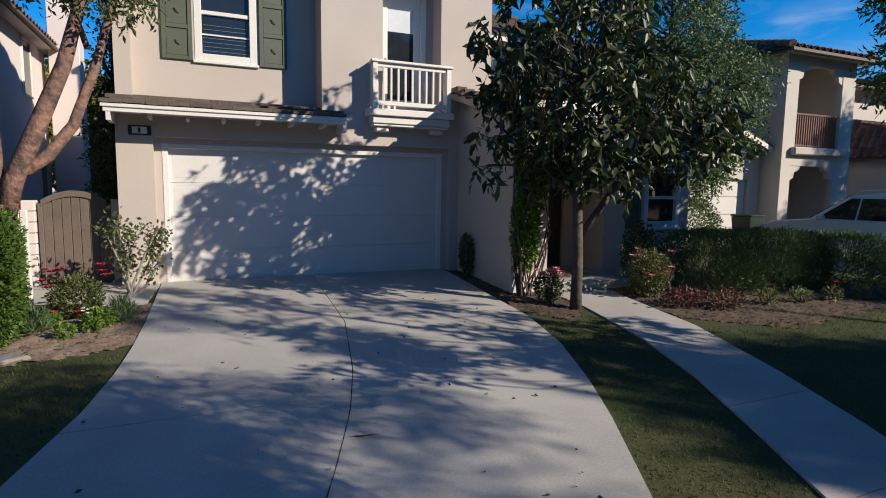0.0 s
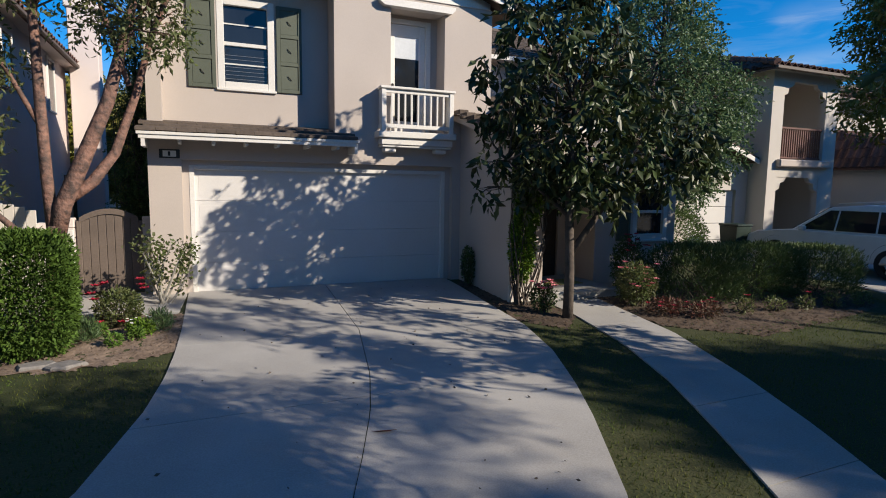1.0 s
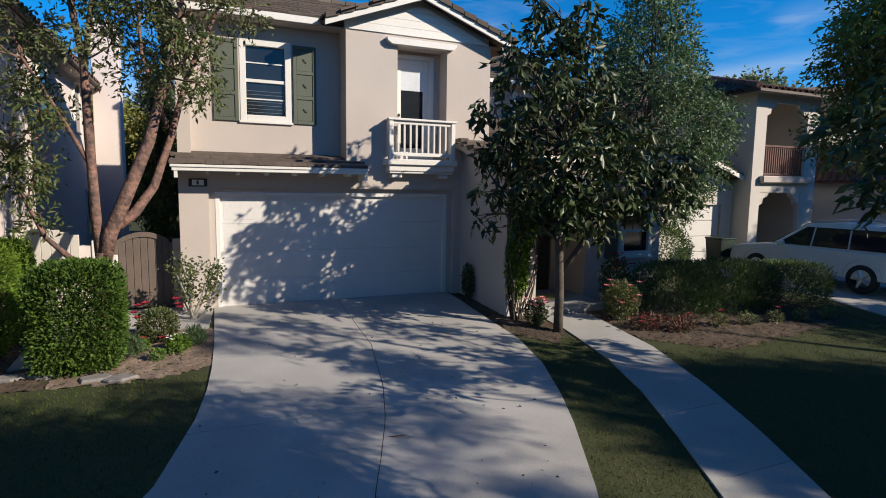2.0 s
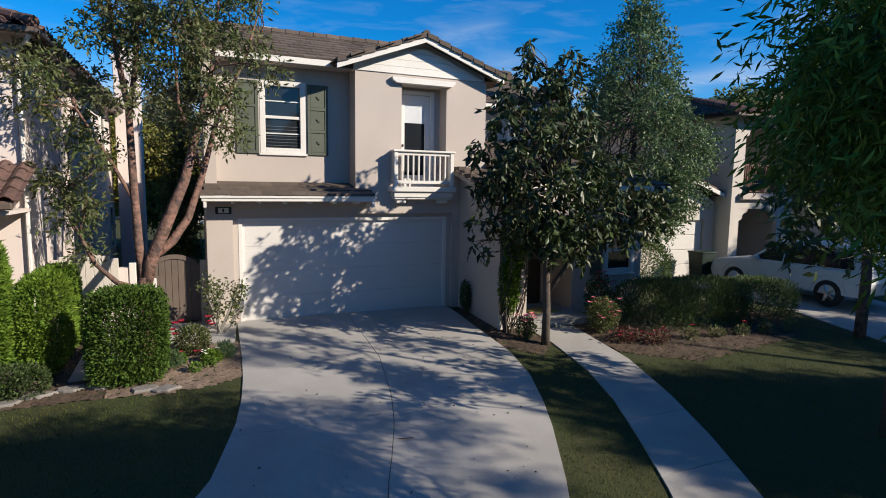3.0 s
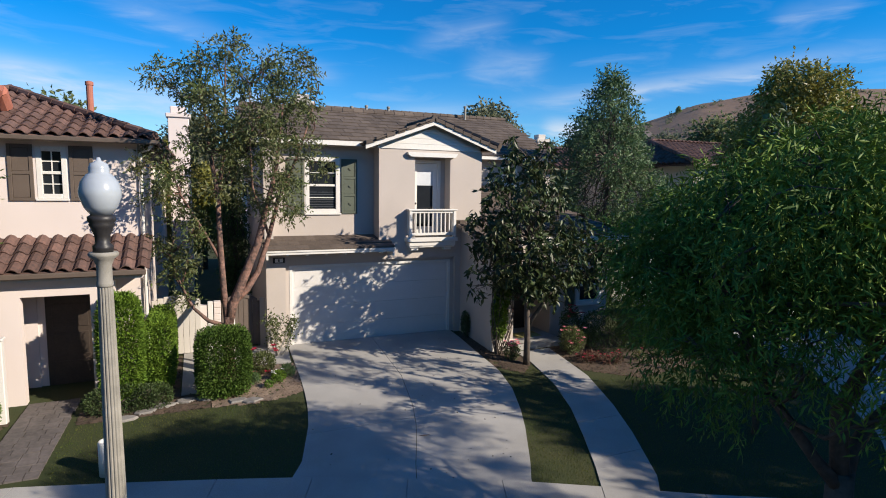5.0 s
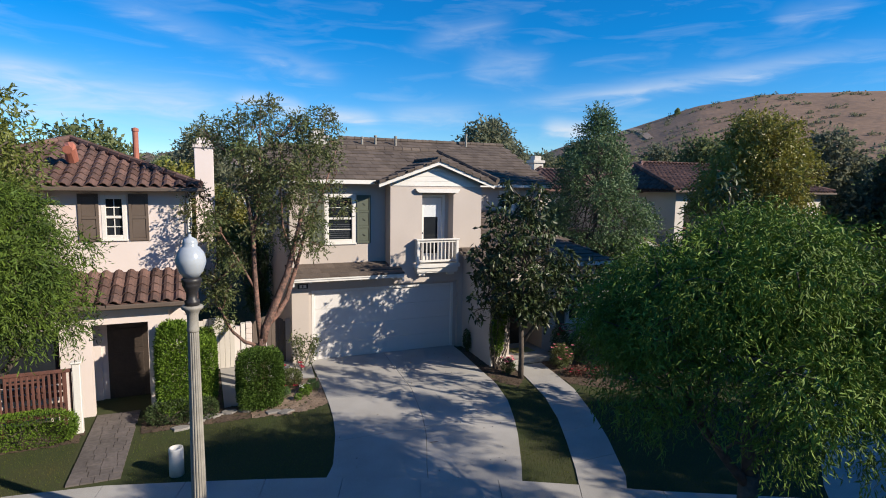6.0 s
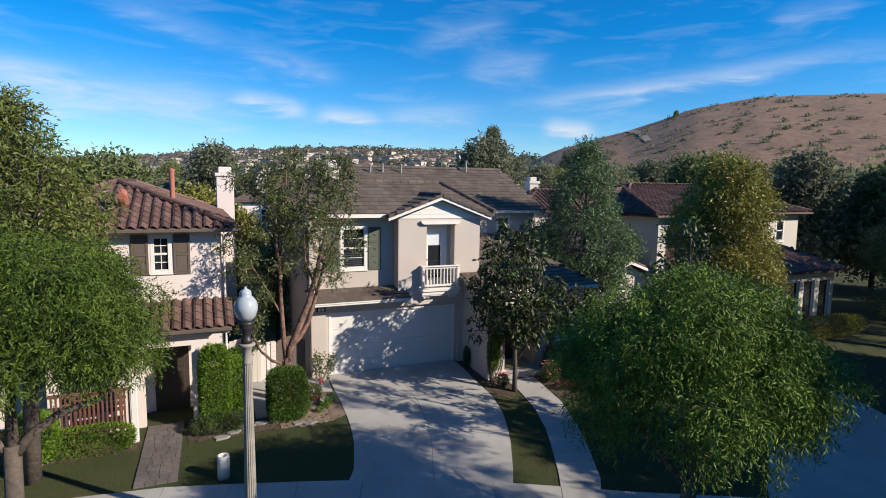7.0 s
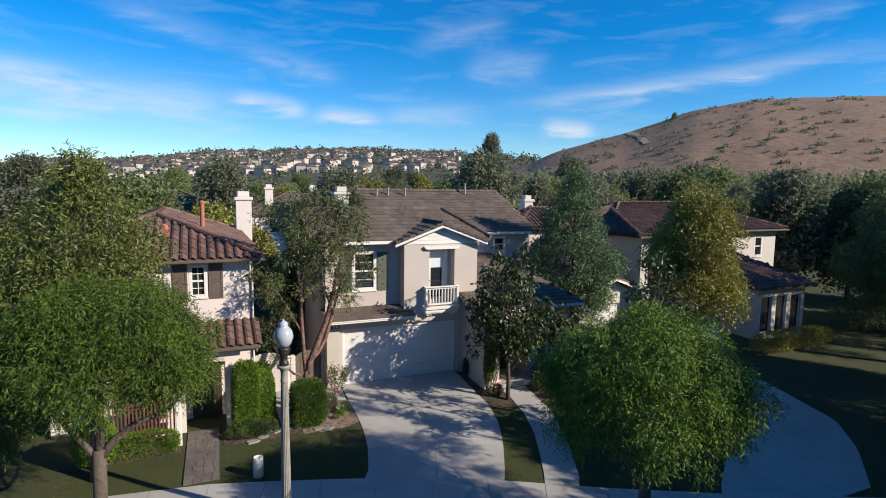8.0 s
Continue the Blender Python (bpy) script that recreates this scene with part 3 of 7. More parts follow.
def window(parent, x0, x1, z0, z1, y, rows=2, cols=1, frame_w=0.06, sill=True, trim=0.07):
    """A white double-hung window set in an opening of a wall that faces -y."""
    t = frame_w
    w = part("window", Shape().box(x0 - trim, x0 + t, y - 0.03, y + 0.09, z0 - trim, z1 + trim, 0.008).box(x1 - t, x1 + trim, y - 0.03, y + 0.09, z0 - trim, z1 + trim, 0.008)
             .box(x0 + t, x1 - t, y - 0.03, y + 0.09, z1 - t, z1 + trim, 0.008).box(x0 + t, x1 - t, y - 0.03, y + 0.09, z0 - trim, z0 + t, 0.008), TRIM, parent, "white painted window frame")
    mid = (z0 + z1) / 2
    part("meeting_rail", Shape().box(x0 + t, x1 - t, y + 0.0, y + 0.07, mid - 0.035, mid + 0.035, 0.006), TRIM, w)
    for a, b in ((z0 + t, mid - 0.035), (mid + 0.035, z1 - t)):
        part("pane", Shape().box(x0 + t, x1 - t, y + 0.045, y + 0.055, a, b), GLASS, w)
        for r in range(1, rows):
            z = a + (b - a) * r / rows
            part("glazing_bar", Shape().box(x0 + t, x1 - t, y + 0.025, y + 0.043, z - 0.012, z + 0.012), TRIM, w)
        for c in range(1, cols):
            x = x0 + t + (x1 - x0 - 2 * t) * c / cols
            part("glazing_bar", Shape().box(x - 0.012, x + 0.012, y + 0.022, y + 0.043, a, b), TRIM, w)
    if sill:
        part("sill", Shape().box(x0 - trim - 0.03, x1 + trim + 0.03, y - 0.07, y - 0.0, z0 - trim - 0.05, z0 - trim, 0.008), TRIM, w)
    return w


def shutter(parent, x0, x1, z0, z1, y, paint, panels=3, hooks=True):
    s = Shape()
    b = 0.075
    s.box(x0, x0 + b, y - 0.04, y, z0, z1, 0.005).box(x1 - b, x1, y - 0.04, y, z0, z1, 0.005)
    step = (z1 - z0 - b) / panels
    for i in range(panels + 1):
        s.box(x0 + b, x1 - b, y - 0.04, y, z0 + i * step, z0 + i * step + b, 0.005)
    sh = part("shutter", s, paint, parent)
    for i in range(panels):
        part("panel", Shape().box(x0 + b, x1 - b, y - 0.022, y - 0.004, z0 + i * step + b, z0 + (i + 1) * step, 0.01), paint, sh)
        if hooks:
            c, zc = (x0 + x1) / 2, z0 + (i + 0.55) * step
            part("hook", Shape().tube([(c - 0.035, y - 0.03, zc + 0.04), (c + 0.005, y - 0.045, zc), (c + 0.04, y - 0.03, zc - 0.04)], [0.008] * 3, 5), BLACK, sh)
    return sh


# ---- the main house ----
W, YL = 0.15, 0.75


def main_house():
    h = thing("house", "two-storey taupe stucco house with white trim and brown tile roof", "house")
    # walls
    part("front_wall", Shape().wall_x(-0.71, 5.5, -0.25, 3.0, W, W + 0.25, [(-0.16, 5.3, -0.3, 2.52)]), STUCCO, h)
    part("side_wall", Shape().box(-0.71, -0.46, W + 0.25, 6.4, -0.25, 6.0), STUCCO, h)
    part("block_back", Shape().box(-0.71, 3.3, 6.4, 6.6, -0.25, 6.05), STUCCO, h)
    part("side_wall", Shape().box(3.3, 3.5, 6.6, 14, -0.2, 6.1), STUCCO, h)
    part("gable_end", Shape().add([(3.3, 4.6, 6.1), (3.3, 13.8, 6.1), (3.3, 9.0, 8.05), (3.5, 4.6, 6.1), (3.5, 13.8, 6.1), (3.5, 9.0, 8.05)], [(0, 1, 2), (5, 4, 3), (0, 3, 4, 1), (1, 4, 5, 2), (2, 5, 3, 0)]), STUCCO, h)
    part("upper_wall", Shape().wall_x(-0.71, 2.68, 3.0, 6.05, YL, YL + 0.2, [(0.53, 1.6, 3.95, 5.66)]), STUCCO, h)
    part("gable_wall", Shape().wall_x(2.68, 6.22, 3.0, 5.96, W, W + 0.25, [(3.86, 5.08, 3.2, 5.74)]), STUCCO, h)
    part("gable_return", Shape().box(2.68, 2.88, W + 0.25, YL + 0.2, 3.0, 6.05), STUCCO, h)
    part("gable_return", Shape().box(6.02, 6.22, W + 0.25, 4.6, 2.6, 6.0), STUCCO, h)
    part("garage_ceiling", Shape().box(-0.46, 5.5, W + 0.25, 6.0, 2.9, 3.0), STUCCO, h)
    part("garage_side", Shape().box(5.3, 5.5, W + 0.25, 6.0, -0.2, 2.9), STUCCO, h)
    part("rear_wall", Shape().wall_x(6.22, 11.7, 2.6, 6.1, 4.6, 4.8, [(7.2, 7.85, 4.95, 5.75), (9.5, 10.2, 4.95, 5.75)]), STUCCO, h)
    part("side_wall", Shape().box(11.5, 11.7, 4.8, 14, 0, 6.1).prism([(11.5, 6.1), (11.7, 6.1), (11.6, 6.2)], 4.8, 14), STUCCO, h)
    part("gable_end", Shape().add([(11.5, 4.6, 6.1), (11.5, 13.8, 6.1), (11.5, 9.0, 8.05), (11.7, 4.6, 6.1), (11.7, 13.8, 6.1), (11.7, 9.0, 8.05)], [(0, 1, 2), (5, 4, 3), (0, 3, 4, 1), (1, 4, 5, 2), (2, 5, 3, 0)]), STUCCO, h)
    part("back_wall", Shape().box(3.3, 11.7, 14, 14.2, -0.2, 6.1), STUCCO, h)
    # painted boards in the gable
    for i in range(4):
        z0, z1 = 5.96 + i * 0.17, min(5.96 + (i + 1) * 0.17, 6.62)
        k = lambda z: 0.04 + (z - 5.96) / 0.68 * 1.66
        part("gable_board", Shape().prism([(2.68 + k(z0), z0 + 0.006), (6.20 - k(z0), z0 + 0.006), (6.20 - k(z1), z1), (2.68 + k(z1), z1)], W - 0.03 + i * 0.002, W + 0.1), TRIM, h)
    part("gable_backing", Shape().prism([(2.68, 5.96), (6.22, 5.96), (6.22, 6.13), (4.38, 6.83), (2.68, 6.2)], W + 0.1, W + 0.25), TRIM, h)
    # gable roof with barge boards and rake tiles
    ax, az = 4.38, 6.88
    for x, z in ((2.17, 6.06), (6.57, 6.06)):
        part("barge_board", Shape().prism([(x, z - 0.16), (x, z - 0.02), (ax, az - 0.02), (ax, az - 0.17)], -0.19, -0.14), TRIM, h)
        low = [(x, -0.16, z), (x, 2.6, z), (ax, 2.6, az), (ax, -0.16, az)]
        roof_face(h, low if x < ax else [low[1], low[0], low[3], low[2]], TILE_FLAT, seed=int(x * 10), thick=0.05)
        n = 7
        for i in range(n):
            a, b = Vector((x, 0, z)).lerp(Vector((ax, 0, az)), i / n), Vector((x, 0, z)).lerp(Vector((ax, 0, az)), (i + 0.93) / n)
            part("rake_tile", Shape().add([(a.x, -0.24, a.z - 0.03), (b.x, -0.24, b.z - 0.05), (b.x, -0.24, b.z + 0.055), (a.x, -0.24, a.z + 0.085),
                                           (a.x, 0.02, a.z - 0.03), (b.x, 0.02, b.z - 0.05), (b.x, 0.02, b.z + 0.055), (a.x, 0.02, a.z + 0.085)],
                                          [(0, 1, 2, 3), (7, 6, 5, 4), (0, 4, 5, 1), (1, 5, 6, 2), (2, 6, 7, 3), (3, 7, 4, 0)]), TILE_FLAT, h)
    ridge_caps(h, (ax, -0.2, az + 0.03), (ax, 2.5, az + 0.03), TILE_FLAT, 0.09)
    # main roofs
    roof_face(h, [(-1.15, 0.33, 6.16), (7.0, 0.33, 6.16), (5.7, 3.25, 7.36), (-1.15, 3.25, 7.36)], TILE_FLAT, seed=5)
    roof_face(h, [(7.0, 0.33, 6.16), (7.0, 4.9, 6.3), (5.7, 5.2, 7.0), (5.7, 3.25, 7.36)], TILE_FLAT, seed=6)
    roof_face(h, [(5.7, 6.75, 5.92), (-1.15, 6.75, 5.92), (-1.15, 3.25, 7.36), (5.7, 3.25, 7.36)], TILE_FLAT, seed=7)
    roof_face(h, [(2.9, 4.15, 6.1), (12.0, 4.15, 6.1), (12.0, 9.0, 8.2), (2.9, 9.0, 8.2)], TILE_FLAT, seed=8)
    roof_face(h, [(12.0, 14.4, 5.9), (2.9, 14.4, 5.9), (2.9, 9.0, 8.2), (12.0, 9.0, 8.2)], TILE_FLAT, seed=9)
    ridge_caps(h, (2.9, 9.0, 8.24), (12.0, 9.0, 8.24), TILE_FLAT, 0.1)
    ridge_caps(h, (-1.15, 3.25, 7.40), (5.7, 3.25, 7.40), TILE_FLAT, 0.1)
    ridge_caps(h, (7.0, 0.33, 6.2), (5.7, 3.25, 7.40), TILE_FLAT, 0.1)
    part("fascia", Shape().box(-1.15, 2.2, 0.29, 0.33, 6.0, 6.15, 0.006), TRIM, h)
    part("fascia", Shape().box(6.55, 12.0, 4.11, 4.15, 5.95, 6.1, 0.006), TRIM, h)
    part("soffit", Shape().box(-1.15, 2.68, 0.33, YL, 5.99, 6.02), STUCCO, h)
    part("soffit", Shape().box(6.22, 12.0, 4.15, 4.6, 5.94, 5.97), STUCCO, h)
    part("barge_board", Shape().add([(12.0, 4.15, 5.95), (12.0, 9, 8.05), (12.0, 9, 8.19), (12.0, 4.15, 6.09), (12.05, 4.15, 5.95), (12.05, 9, 8.05), (12.05, 9, 8.19), (12.05, 4.15, 6.09)],
                                    [(0, 1, 2, 3), (7, 6, 5, 4), (0, 4, 5, 1), (2, 6, 7, 3), (0, 3, 7, 4), (1, 5, 6, 2)]), TRIM, h)
    c = part("chimney", Shape().box(1.14, 1.86, 6.65, 7.25, 0, 8.0, 0.02), STUCCO_WHITE, h, "pale stucco chimney stack")
    part("chimney_cap", Shape().box(1.06, 1.94, 6.57, 7.33, 8.0, 8.14, 0.02).box(1.23, 1.77, 6.72, 7.18, 8.14, 8.42, 0.03), STUCCO_WHITE, c)
    # roof vents
    for x, y, z, k in ((9.6, 8.6, 8.0, 0.62), (4.6, 8.4, 7.9, 0.4), (5.6, 8.3, 7.85, 0.45), (3.9, 8.3, 7.85, 0.35)):
        part("vent_pipe", Shape().lathe([(0.12, z - 0.1), (0.06, z + 0.08), (0.055, z + k), (0.08, z + k), (0.08, z + k + 0.08), (0.02, z + k + 0.1)], x, y, 12), POST, h)
    part("roof_vent", Shape().box(4.7, 5.15, 6.4, 6.8, 7.0, 7.4, 0.03), TILE_FLAT, h)
    # skirt roof over the garage
    y0, z0, y1, z1 = -0.44, 2.97, YL, 3.26
    part("skirt_deck", Shape().slab([(-0.82, y0 + 0.02, z0 - 0.02), (3.02, y0 + 0.02, z0 - 0.02), (3.02, W, z0 + 0.13), (-0.82, W, z0 + 0.13)], 0.06)
         .slab([(-0.78, W, z0 + 0.125), (2.68, W, z0 + 0.125), (2.68, y1, z1 - 0.03), (-0.78, y1, z1 - 0.03)], 0.06), TILE_FLAT, h)
    rng = np.random.default_rng(8)
    for j in range(3):
        n = 12
        for i in range(n):
            a = -0.84 + i * 0.32 + (j % 2) * 0.1
            b = min(a + 0.315, 3.03 if j < 2 else 2.68)
            if b - a < 0.08:
                continue
            ya, zz = y0 + j * 0.36, z0 + j * 0.36 * 0.24
            e = rng.uniform(0, 0.012)
            k = (y1 - 0.01 if b < 2.68 else W - 0.005) if j == 2 else ya + 0.40
            dz = (k - ya) * 0.24
            part("tile", Shape().add([(a, ya - 0.03, zz - 0.01 + e), (b, ya - 0.03, zz - 0.01 + e), (b, ya - 0.03, zz + 0.045 + e), (a, ya - 0.03, zz + 0.045 + e),
                                      (a, k, zz + dz - 0.02), (b, k, zz + dz - 0.02), (b, k, zz + dz + 0.015), (a, k, zz + dz + 0.015)],
                                     [(0, 1, 2, 3), (7, 6, 5, 4), (0, 4, 5, 1), (1, 5, 6, 2), (2, 6, 7, 3), (3, 7, 4, 0)]), TILE_FLAT, h)
    part("skirt_fascia", Shape().box(-0.80, 3.0, -0.43, -0.385, 2.83, 2.95, 0.006), TRIM, h)
    part("skirt_fascia_cap", Shape().box(-0.83, 3.03, -0.455, -0.385, 2.90, 2.955, 0.006), TRIM, h)
    part("skirt_soffit", Shape().box(-0.78, 2.98, -0.385, W, 2.86, 2.885), STUCCO, h)
    for x in (-0.76, 2.94):
        part("end_bracket", Shape().prism([(x, 2.70), (x + 0.06, 2.70), (x + 0.06, 2.86), (x, 2.86)], -0.42, W), TRIM, h)
    for i in range(6):
        x = -0.2 + i * 0.56
        part("rafter_tail", Shape().box(x, x + 0.06, -0.36, W, 2.775, 2.855, 0.01), TRIM, h)
    # garage door and its trim
    g = part("garage_door", Shape().box(-0.02, 5.16, 0.405, 0.42, -0.06, 2.42), DOORPAINT, h, "white sectional garage door")
    for i in range(4):
        a = -0.04 + i * 0.598
        sct = part("section", Shape().box(0.04, 5.10, 0.36, 0.402, a + 0.0015, a + 0.5965, 0.004), DOORPAINT, g)
        for c in range(4):
            x = 0.12 + c * 1.245
            part("panel", Shape().box(x, x + 1.15, 0.3575, 0.361, a + 0.09, a + 0.51, 0.003), DOORPAINT, sct)
    part("bottom_seal", Shape().box(0.04, 5.10, 0.365, 0.40, -0.065, -0.036), RUBBER, g)
    part("door_surround", Shape().box(-0.3, -0.04, 0.29, 0.399, -0.25, 2.6).box(5.18, 5.49, 0.29, 0.399, -0.25, 2.6).box(-0.04, 5.18, 0.29, 0.399, 2.42, 2.6), STUCCO, h)
    part("door_trim", Shape().box(-0.04, 0.05, 0.28, 0.37, -0.05, 2.42, 0.006), TRIM, h)
    part("door_trim", Shape().box(5.09, 5.18, 0.28, 0.37, -0.05, 2.42, 0.006), TRIM, h)
    part("door_trim", Shape().box(0.05, 5.09, 0.28, 0.37, 2.34, 2.42, 0.006), TRIM, h)
    # first-floor window with shutters
    window(h, 0.60, 1.53, 4.02, 5.59, YL + 0.02, rows=2, trim=0.07)
    for i in range(7):
        part("blind_slat", Shape().box(0.68, 1.45, YL + 0.056, YL + 0.064, 4.14 + i * 0.075, 4.148 + i * 0.075), SLAT, h)
    shutter(h, 0.0, 0.50, 3.93, 5.62, YL, SHUTTER)
    shutter(h, 1.64, 2.14, 3.93, 5.62, YL, SHUTTER)
    window(h, 7.22, 7.83, 4.97, 5.73, 4.62, rows=1)
    window(h, 9.52, 10.18, 4.97, 5.73, 4.62, rows=1)
    # balcony
    b = part("balcony_floor", Shape().box(3.50, 5.24, -0.19, W, 3.07, 3.20, 0.012), TRIM, h, "white wooden balcony")
    part("corbel_box", Shape().box(3.58, 5.17, -0.13, W, 2.93, 3.065, 0.01), TRIM, b)
    part("corbel_box", Shape().box(3.60, 5.15, -0.10, W, 2.88, 2.928, 0.01), TRIM, b)
    for x in (3.66, 4.80):
        part("bracket", Shape().box(x, x + 0.26, -0.05, W, 2.78, 2.878, 0.02), TRIM, b)
    for x in (3.57, 5.08):
        part("post", Shape().box(x, x + 0.10, -0.16, -0.06, 3.205, 4.05, 0.008), TRIM, b)
    part("top_rail", Shape().box(3.54, 5.21, -0.19, -0.03, 4.05, 4.10, 0.01), TRIM, b)
    part("rail_board", Shape().box(3.67, 5.08, -0.135, -0.085, 3.97, 4.047, 0.006), TRIM, b)
    part("bottom_rail", Shape().box(3.67, 5.08, -0.14, -0.08, 3.27, 3.35, 0.006), TRIM, b)
    for i in range(9):
        x = 3.80 + i * 0.144
        part("baluster", Shape().box(x - 0.02, x + 0.02, -0.13, -0.09, 3.352, 3.968, 0.004), TRIM, b)
    for x in (3.57, 5.10):
        part("side_rail", Shape().box(x, x + 0.09, -0.03, W, 4.05, 4.10, 0.008), TRIM, b)
        part("side_rail", Shape().box(x + 0.02, x + 0.07, -0.06, W, 3.27, 3.35, 0.006), TRIM, b)
        for i in range(3):
            y = -0.01 + i * 0.06
            part("baluster", Shape().box(x + 0.025, x + 0.065, y - 0.02, y + 0.02, 3.352, 4.049, 0.004), TRIM, b)
    # door behind the balcony
    part("recess", Shape().box(3.78, 3.86, W + 0.25, 0.66, 3.1, 5.82).box(5.08, 5.16, W + 0.25, 0.66, 3.1, 5.82).box(3.86, 5.08, W + 0.25, 0.66, 5.74, 5.82).box(3.86, 5.08, W, 0.66, 3.1, 3.2), STUCCO, h)
    d = part("balcony_door", Shape().box(3.98, 4.10, 0.60, 0.66, 3.2, 5.55, 0.006).box(4.66, 4.80, 0.60, 0.66, 3.2, 5.55, 0.006).box(4.10, 4.66, 0.60, 0.66, 5.30, 5.55, 0.006).box(4.10, 4.66, 0.60, 0.66, 3.2, 3.5, 0.006), TRIM, h, "white glazed balcony door")
    part("pane", Shape().box(4.10, 4.66, 0.625, 0.635, 3.5, 4.84), GLASS, d)
    part("shade", Shape().box(4.10, 4.66, 0.618, 0.64, 4.84, 5.30, 0.004), BLIND, d, "pale shade drawn halfway down")
    part("door_frame", Shape().box(3.865, 3.975, 0.57, 0.66, 3.2, 5.66, 0.006).box(4.805, 4.92, 0.57, 0.66, 3.2, 5.66, 0.006).box(3.975, 4.805, 0.57, 0.66, 5.56, 5.66, 0.006), TRIM, d)
    part("side_panel", Shape().box(4.925, 5.08, 0.60, 0.66, 3.2, 5.74).box(3.865, 4.925, 0.61, 0.66, 5.665, 5.74), STUCCO, d)
    part("knob", Shape().lathe([(0.02, 4.22), (0.03, 4.24), (0.03, 4.27), (0.02, 4.29)], 4.04, 0.57, 8), BLACK, d)
    part("lintel", Shape().prism([(3.70, 5.735), (5.19, 5.735), (5.22, 5.76), (5.26, 5.80), (5.28, 5.87), (3.58, 5.87), (3.60, 5.80), (3.66, 5.76)], W - 0.13, W + 0.05), TRIM, h, "white moulded lintel")
    # number plate: plain bars
    p = part("number_plate", Shape().box(-0.52, -0.18, W - 0.035, W - 0.003, 2.53, 2.69, 0.008), BLACK, h, "black plaque with a pale panel")
    part("plate_face", Shape().box(-0.46, -0.24, W - 0.041, W - 0.036, 2.555, 2.665), TRIM, p)
    part("plate_bar", Shape().box(-0.375, -0.335, W - 0.046, W - 0.042, 2.57, 2.65), BLACK, p)
    # entrance wing
    part("wing_wall", Shape().add([(5.5, W, -0.25), (5.5, -2.1, -0.25), (5.5, -2.1, 3.0), (5.5, W, 3.62), (5.7, W, -0.25), (5.7, -2.1, -0.25), (5.7, -2.1, 3.0), (5.7, W, 3.62)],
                                  [(0, 1, 2, 3), (7, 6, 5, 4), (0, 4, 5, 1), (1, 5, 6, 2), (2, 6, 7, 3), (3, 7, 4, 0)]), STUCCO, h)
    part("wing_front", Shape().box(5.7, 6.25, -2.1, -1.9, -0.25, 2.98), STUCCO, h)
    part("wing_side", Shape().box(6.05, 6.25, -1.9, -0.45, -0.25, 3.3), STUCCO, h)
    part("stone_base", Shape().box(5.47, 6.30, -2.16, -2.1, -0.25, 0.22, 0.02), STUCCO_WHITE, h)
    part("entry_back", Shape().wall_x(6.25, 8.05, -0.2, 3.5, -0.45, -0.25, [(6.75, 7.75, -0.3, 2.15)]), STUCCO, h)
    part("entry_side", Shape().box(8.05, 8.25, -1.4, -0.25, -0.2, 3.4), STUCCO, h)
    part("bay_wall", Shape().wall_x(8.25, 10.35, -0.25, 3.3, -1.4, -1.2, [(9.1, 10.1, 0.95, 2.2)]), STUCCO, h)
    part("bay_side", Shape().box(10.15, 10.35, -1.2, 4.6, -0.25, 3.3), STUCCO, h)
    part("entry_beam", Shape().box(6.25, 8.25, -1.95, -1.75, 2.45, 3.15, 0.02), STUCCO, h)
    window(h, 9.16, 10.04, 1.01, 2.14, -1.38, rows=1, cols=1)
    shutter(h, 8.62, 9.0, 0.93, 2.2, -1.4, SHUTTER, hooks=False)
    fd = part("front_door", Shape().box(6.78, 7.72, -0.42, -0.37, -0.05, 2.12, 0.01), DARKDOOR, h, "dark stained entrance door")
    for i in range(4):
        z = 0.15 + i * 0.48
        part("door_panel", Shape().box(6.92, 7.58, -0.435, -0.42, z, z + 0.38, 0.012), DARKDOOR, fd)
    part("step", Shape().box(6.25, 8.05, -2.3, -0.45, -0.25, 0.06, 0.015), CONCRETE, h)
    roof_face(h, [(5.36, -2.32, 3.02), (6.4, -2.32, 3.02), (6.4, W, 3.70), (5.36, W, 3.70)], TILE_FLAT, seed=21, thick=0.10)
    roof_face(h, [(6.22, W, 3.71), (6.4, W, 3.71), (6.4, 4.6, 4.88), (6.22, 4.6, 4.88)], TILE_FLAT, seed=22, thick=0.08)
    roof_face(h, [(6.4, -1.95, 3.32), (10.7, -1.95, 3.32), (9.3, 4.6, 4.9), (6.4, 4.6, 4.9)], TILE_FLAT, seed=23, thick=0.10)
    roof_face(h, [(10.7, -1.95, 3.32), (10.7, 4.6, 3.32), (9.3, 4.6, 4.9)], TILE_FLAT, seed=24, thick=0.10)
    part("rake_board", Shape().add([(5.33, -2.34, 2.86), (5.33, W, 3.52), (5.33, W, 3.66), (5.33, -2.34, 3.0), (5.37, -2.34, 2.86), (5.37, W, 3.52), (5.37, W, 3.66), (5.37, -2.34, 3.0)],
                                   [(0, 1, 2, 3), (7, 6, 5, 4), (0, 4, 5, 1), (1, 5, 6, 2), (2, 6, 7, 3), (3, 7, 4, 0)]), STUCCO, h)
    for i in range(7):
        y = -2.3 + i * 0.345
        z = 3.05 + i * 0.345 * 0.275
        part("rake_tile", Shape().box(5.27, 5.5, y, y + 0.33, z, z + 0.11, 0.015), TILE_FLAT, h)
    part("fascia", Shape().box(6.4, 10.7, -1.99, -1.95, 3.16, 3.31, 0.006), TRIM, h)
    return h


main_house()


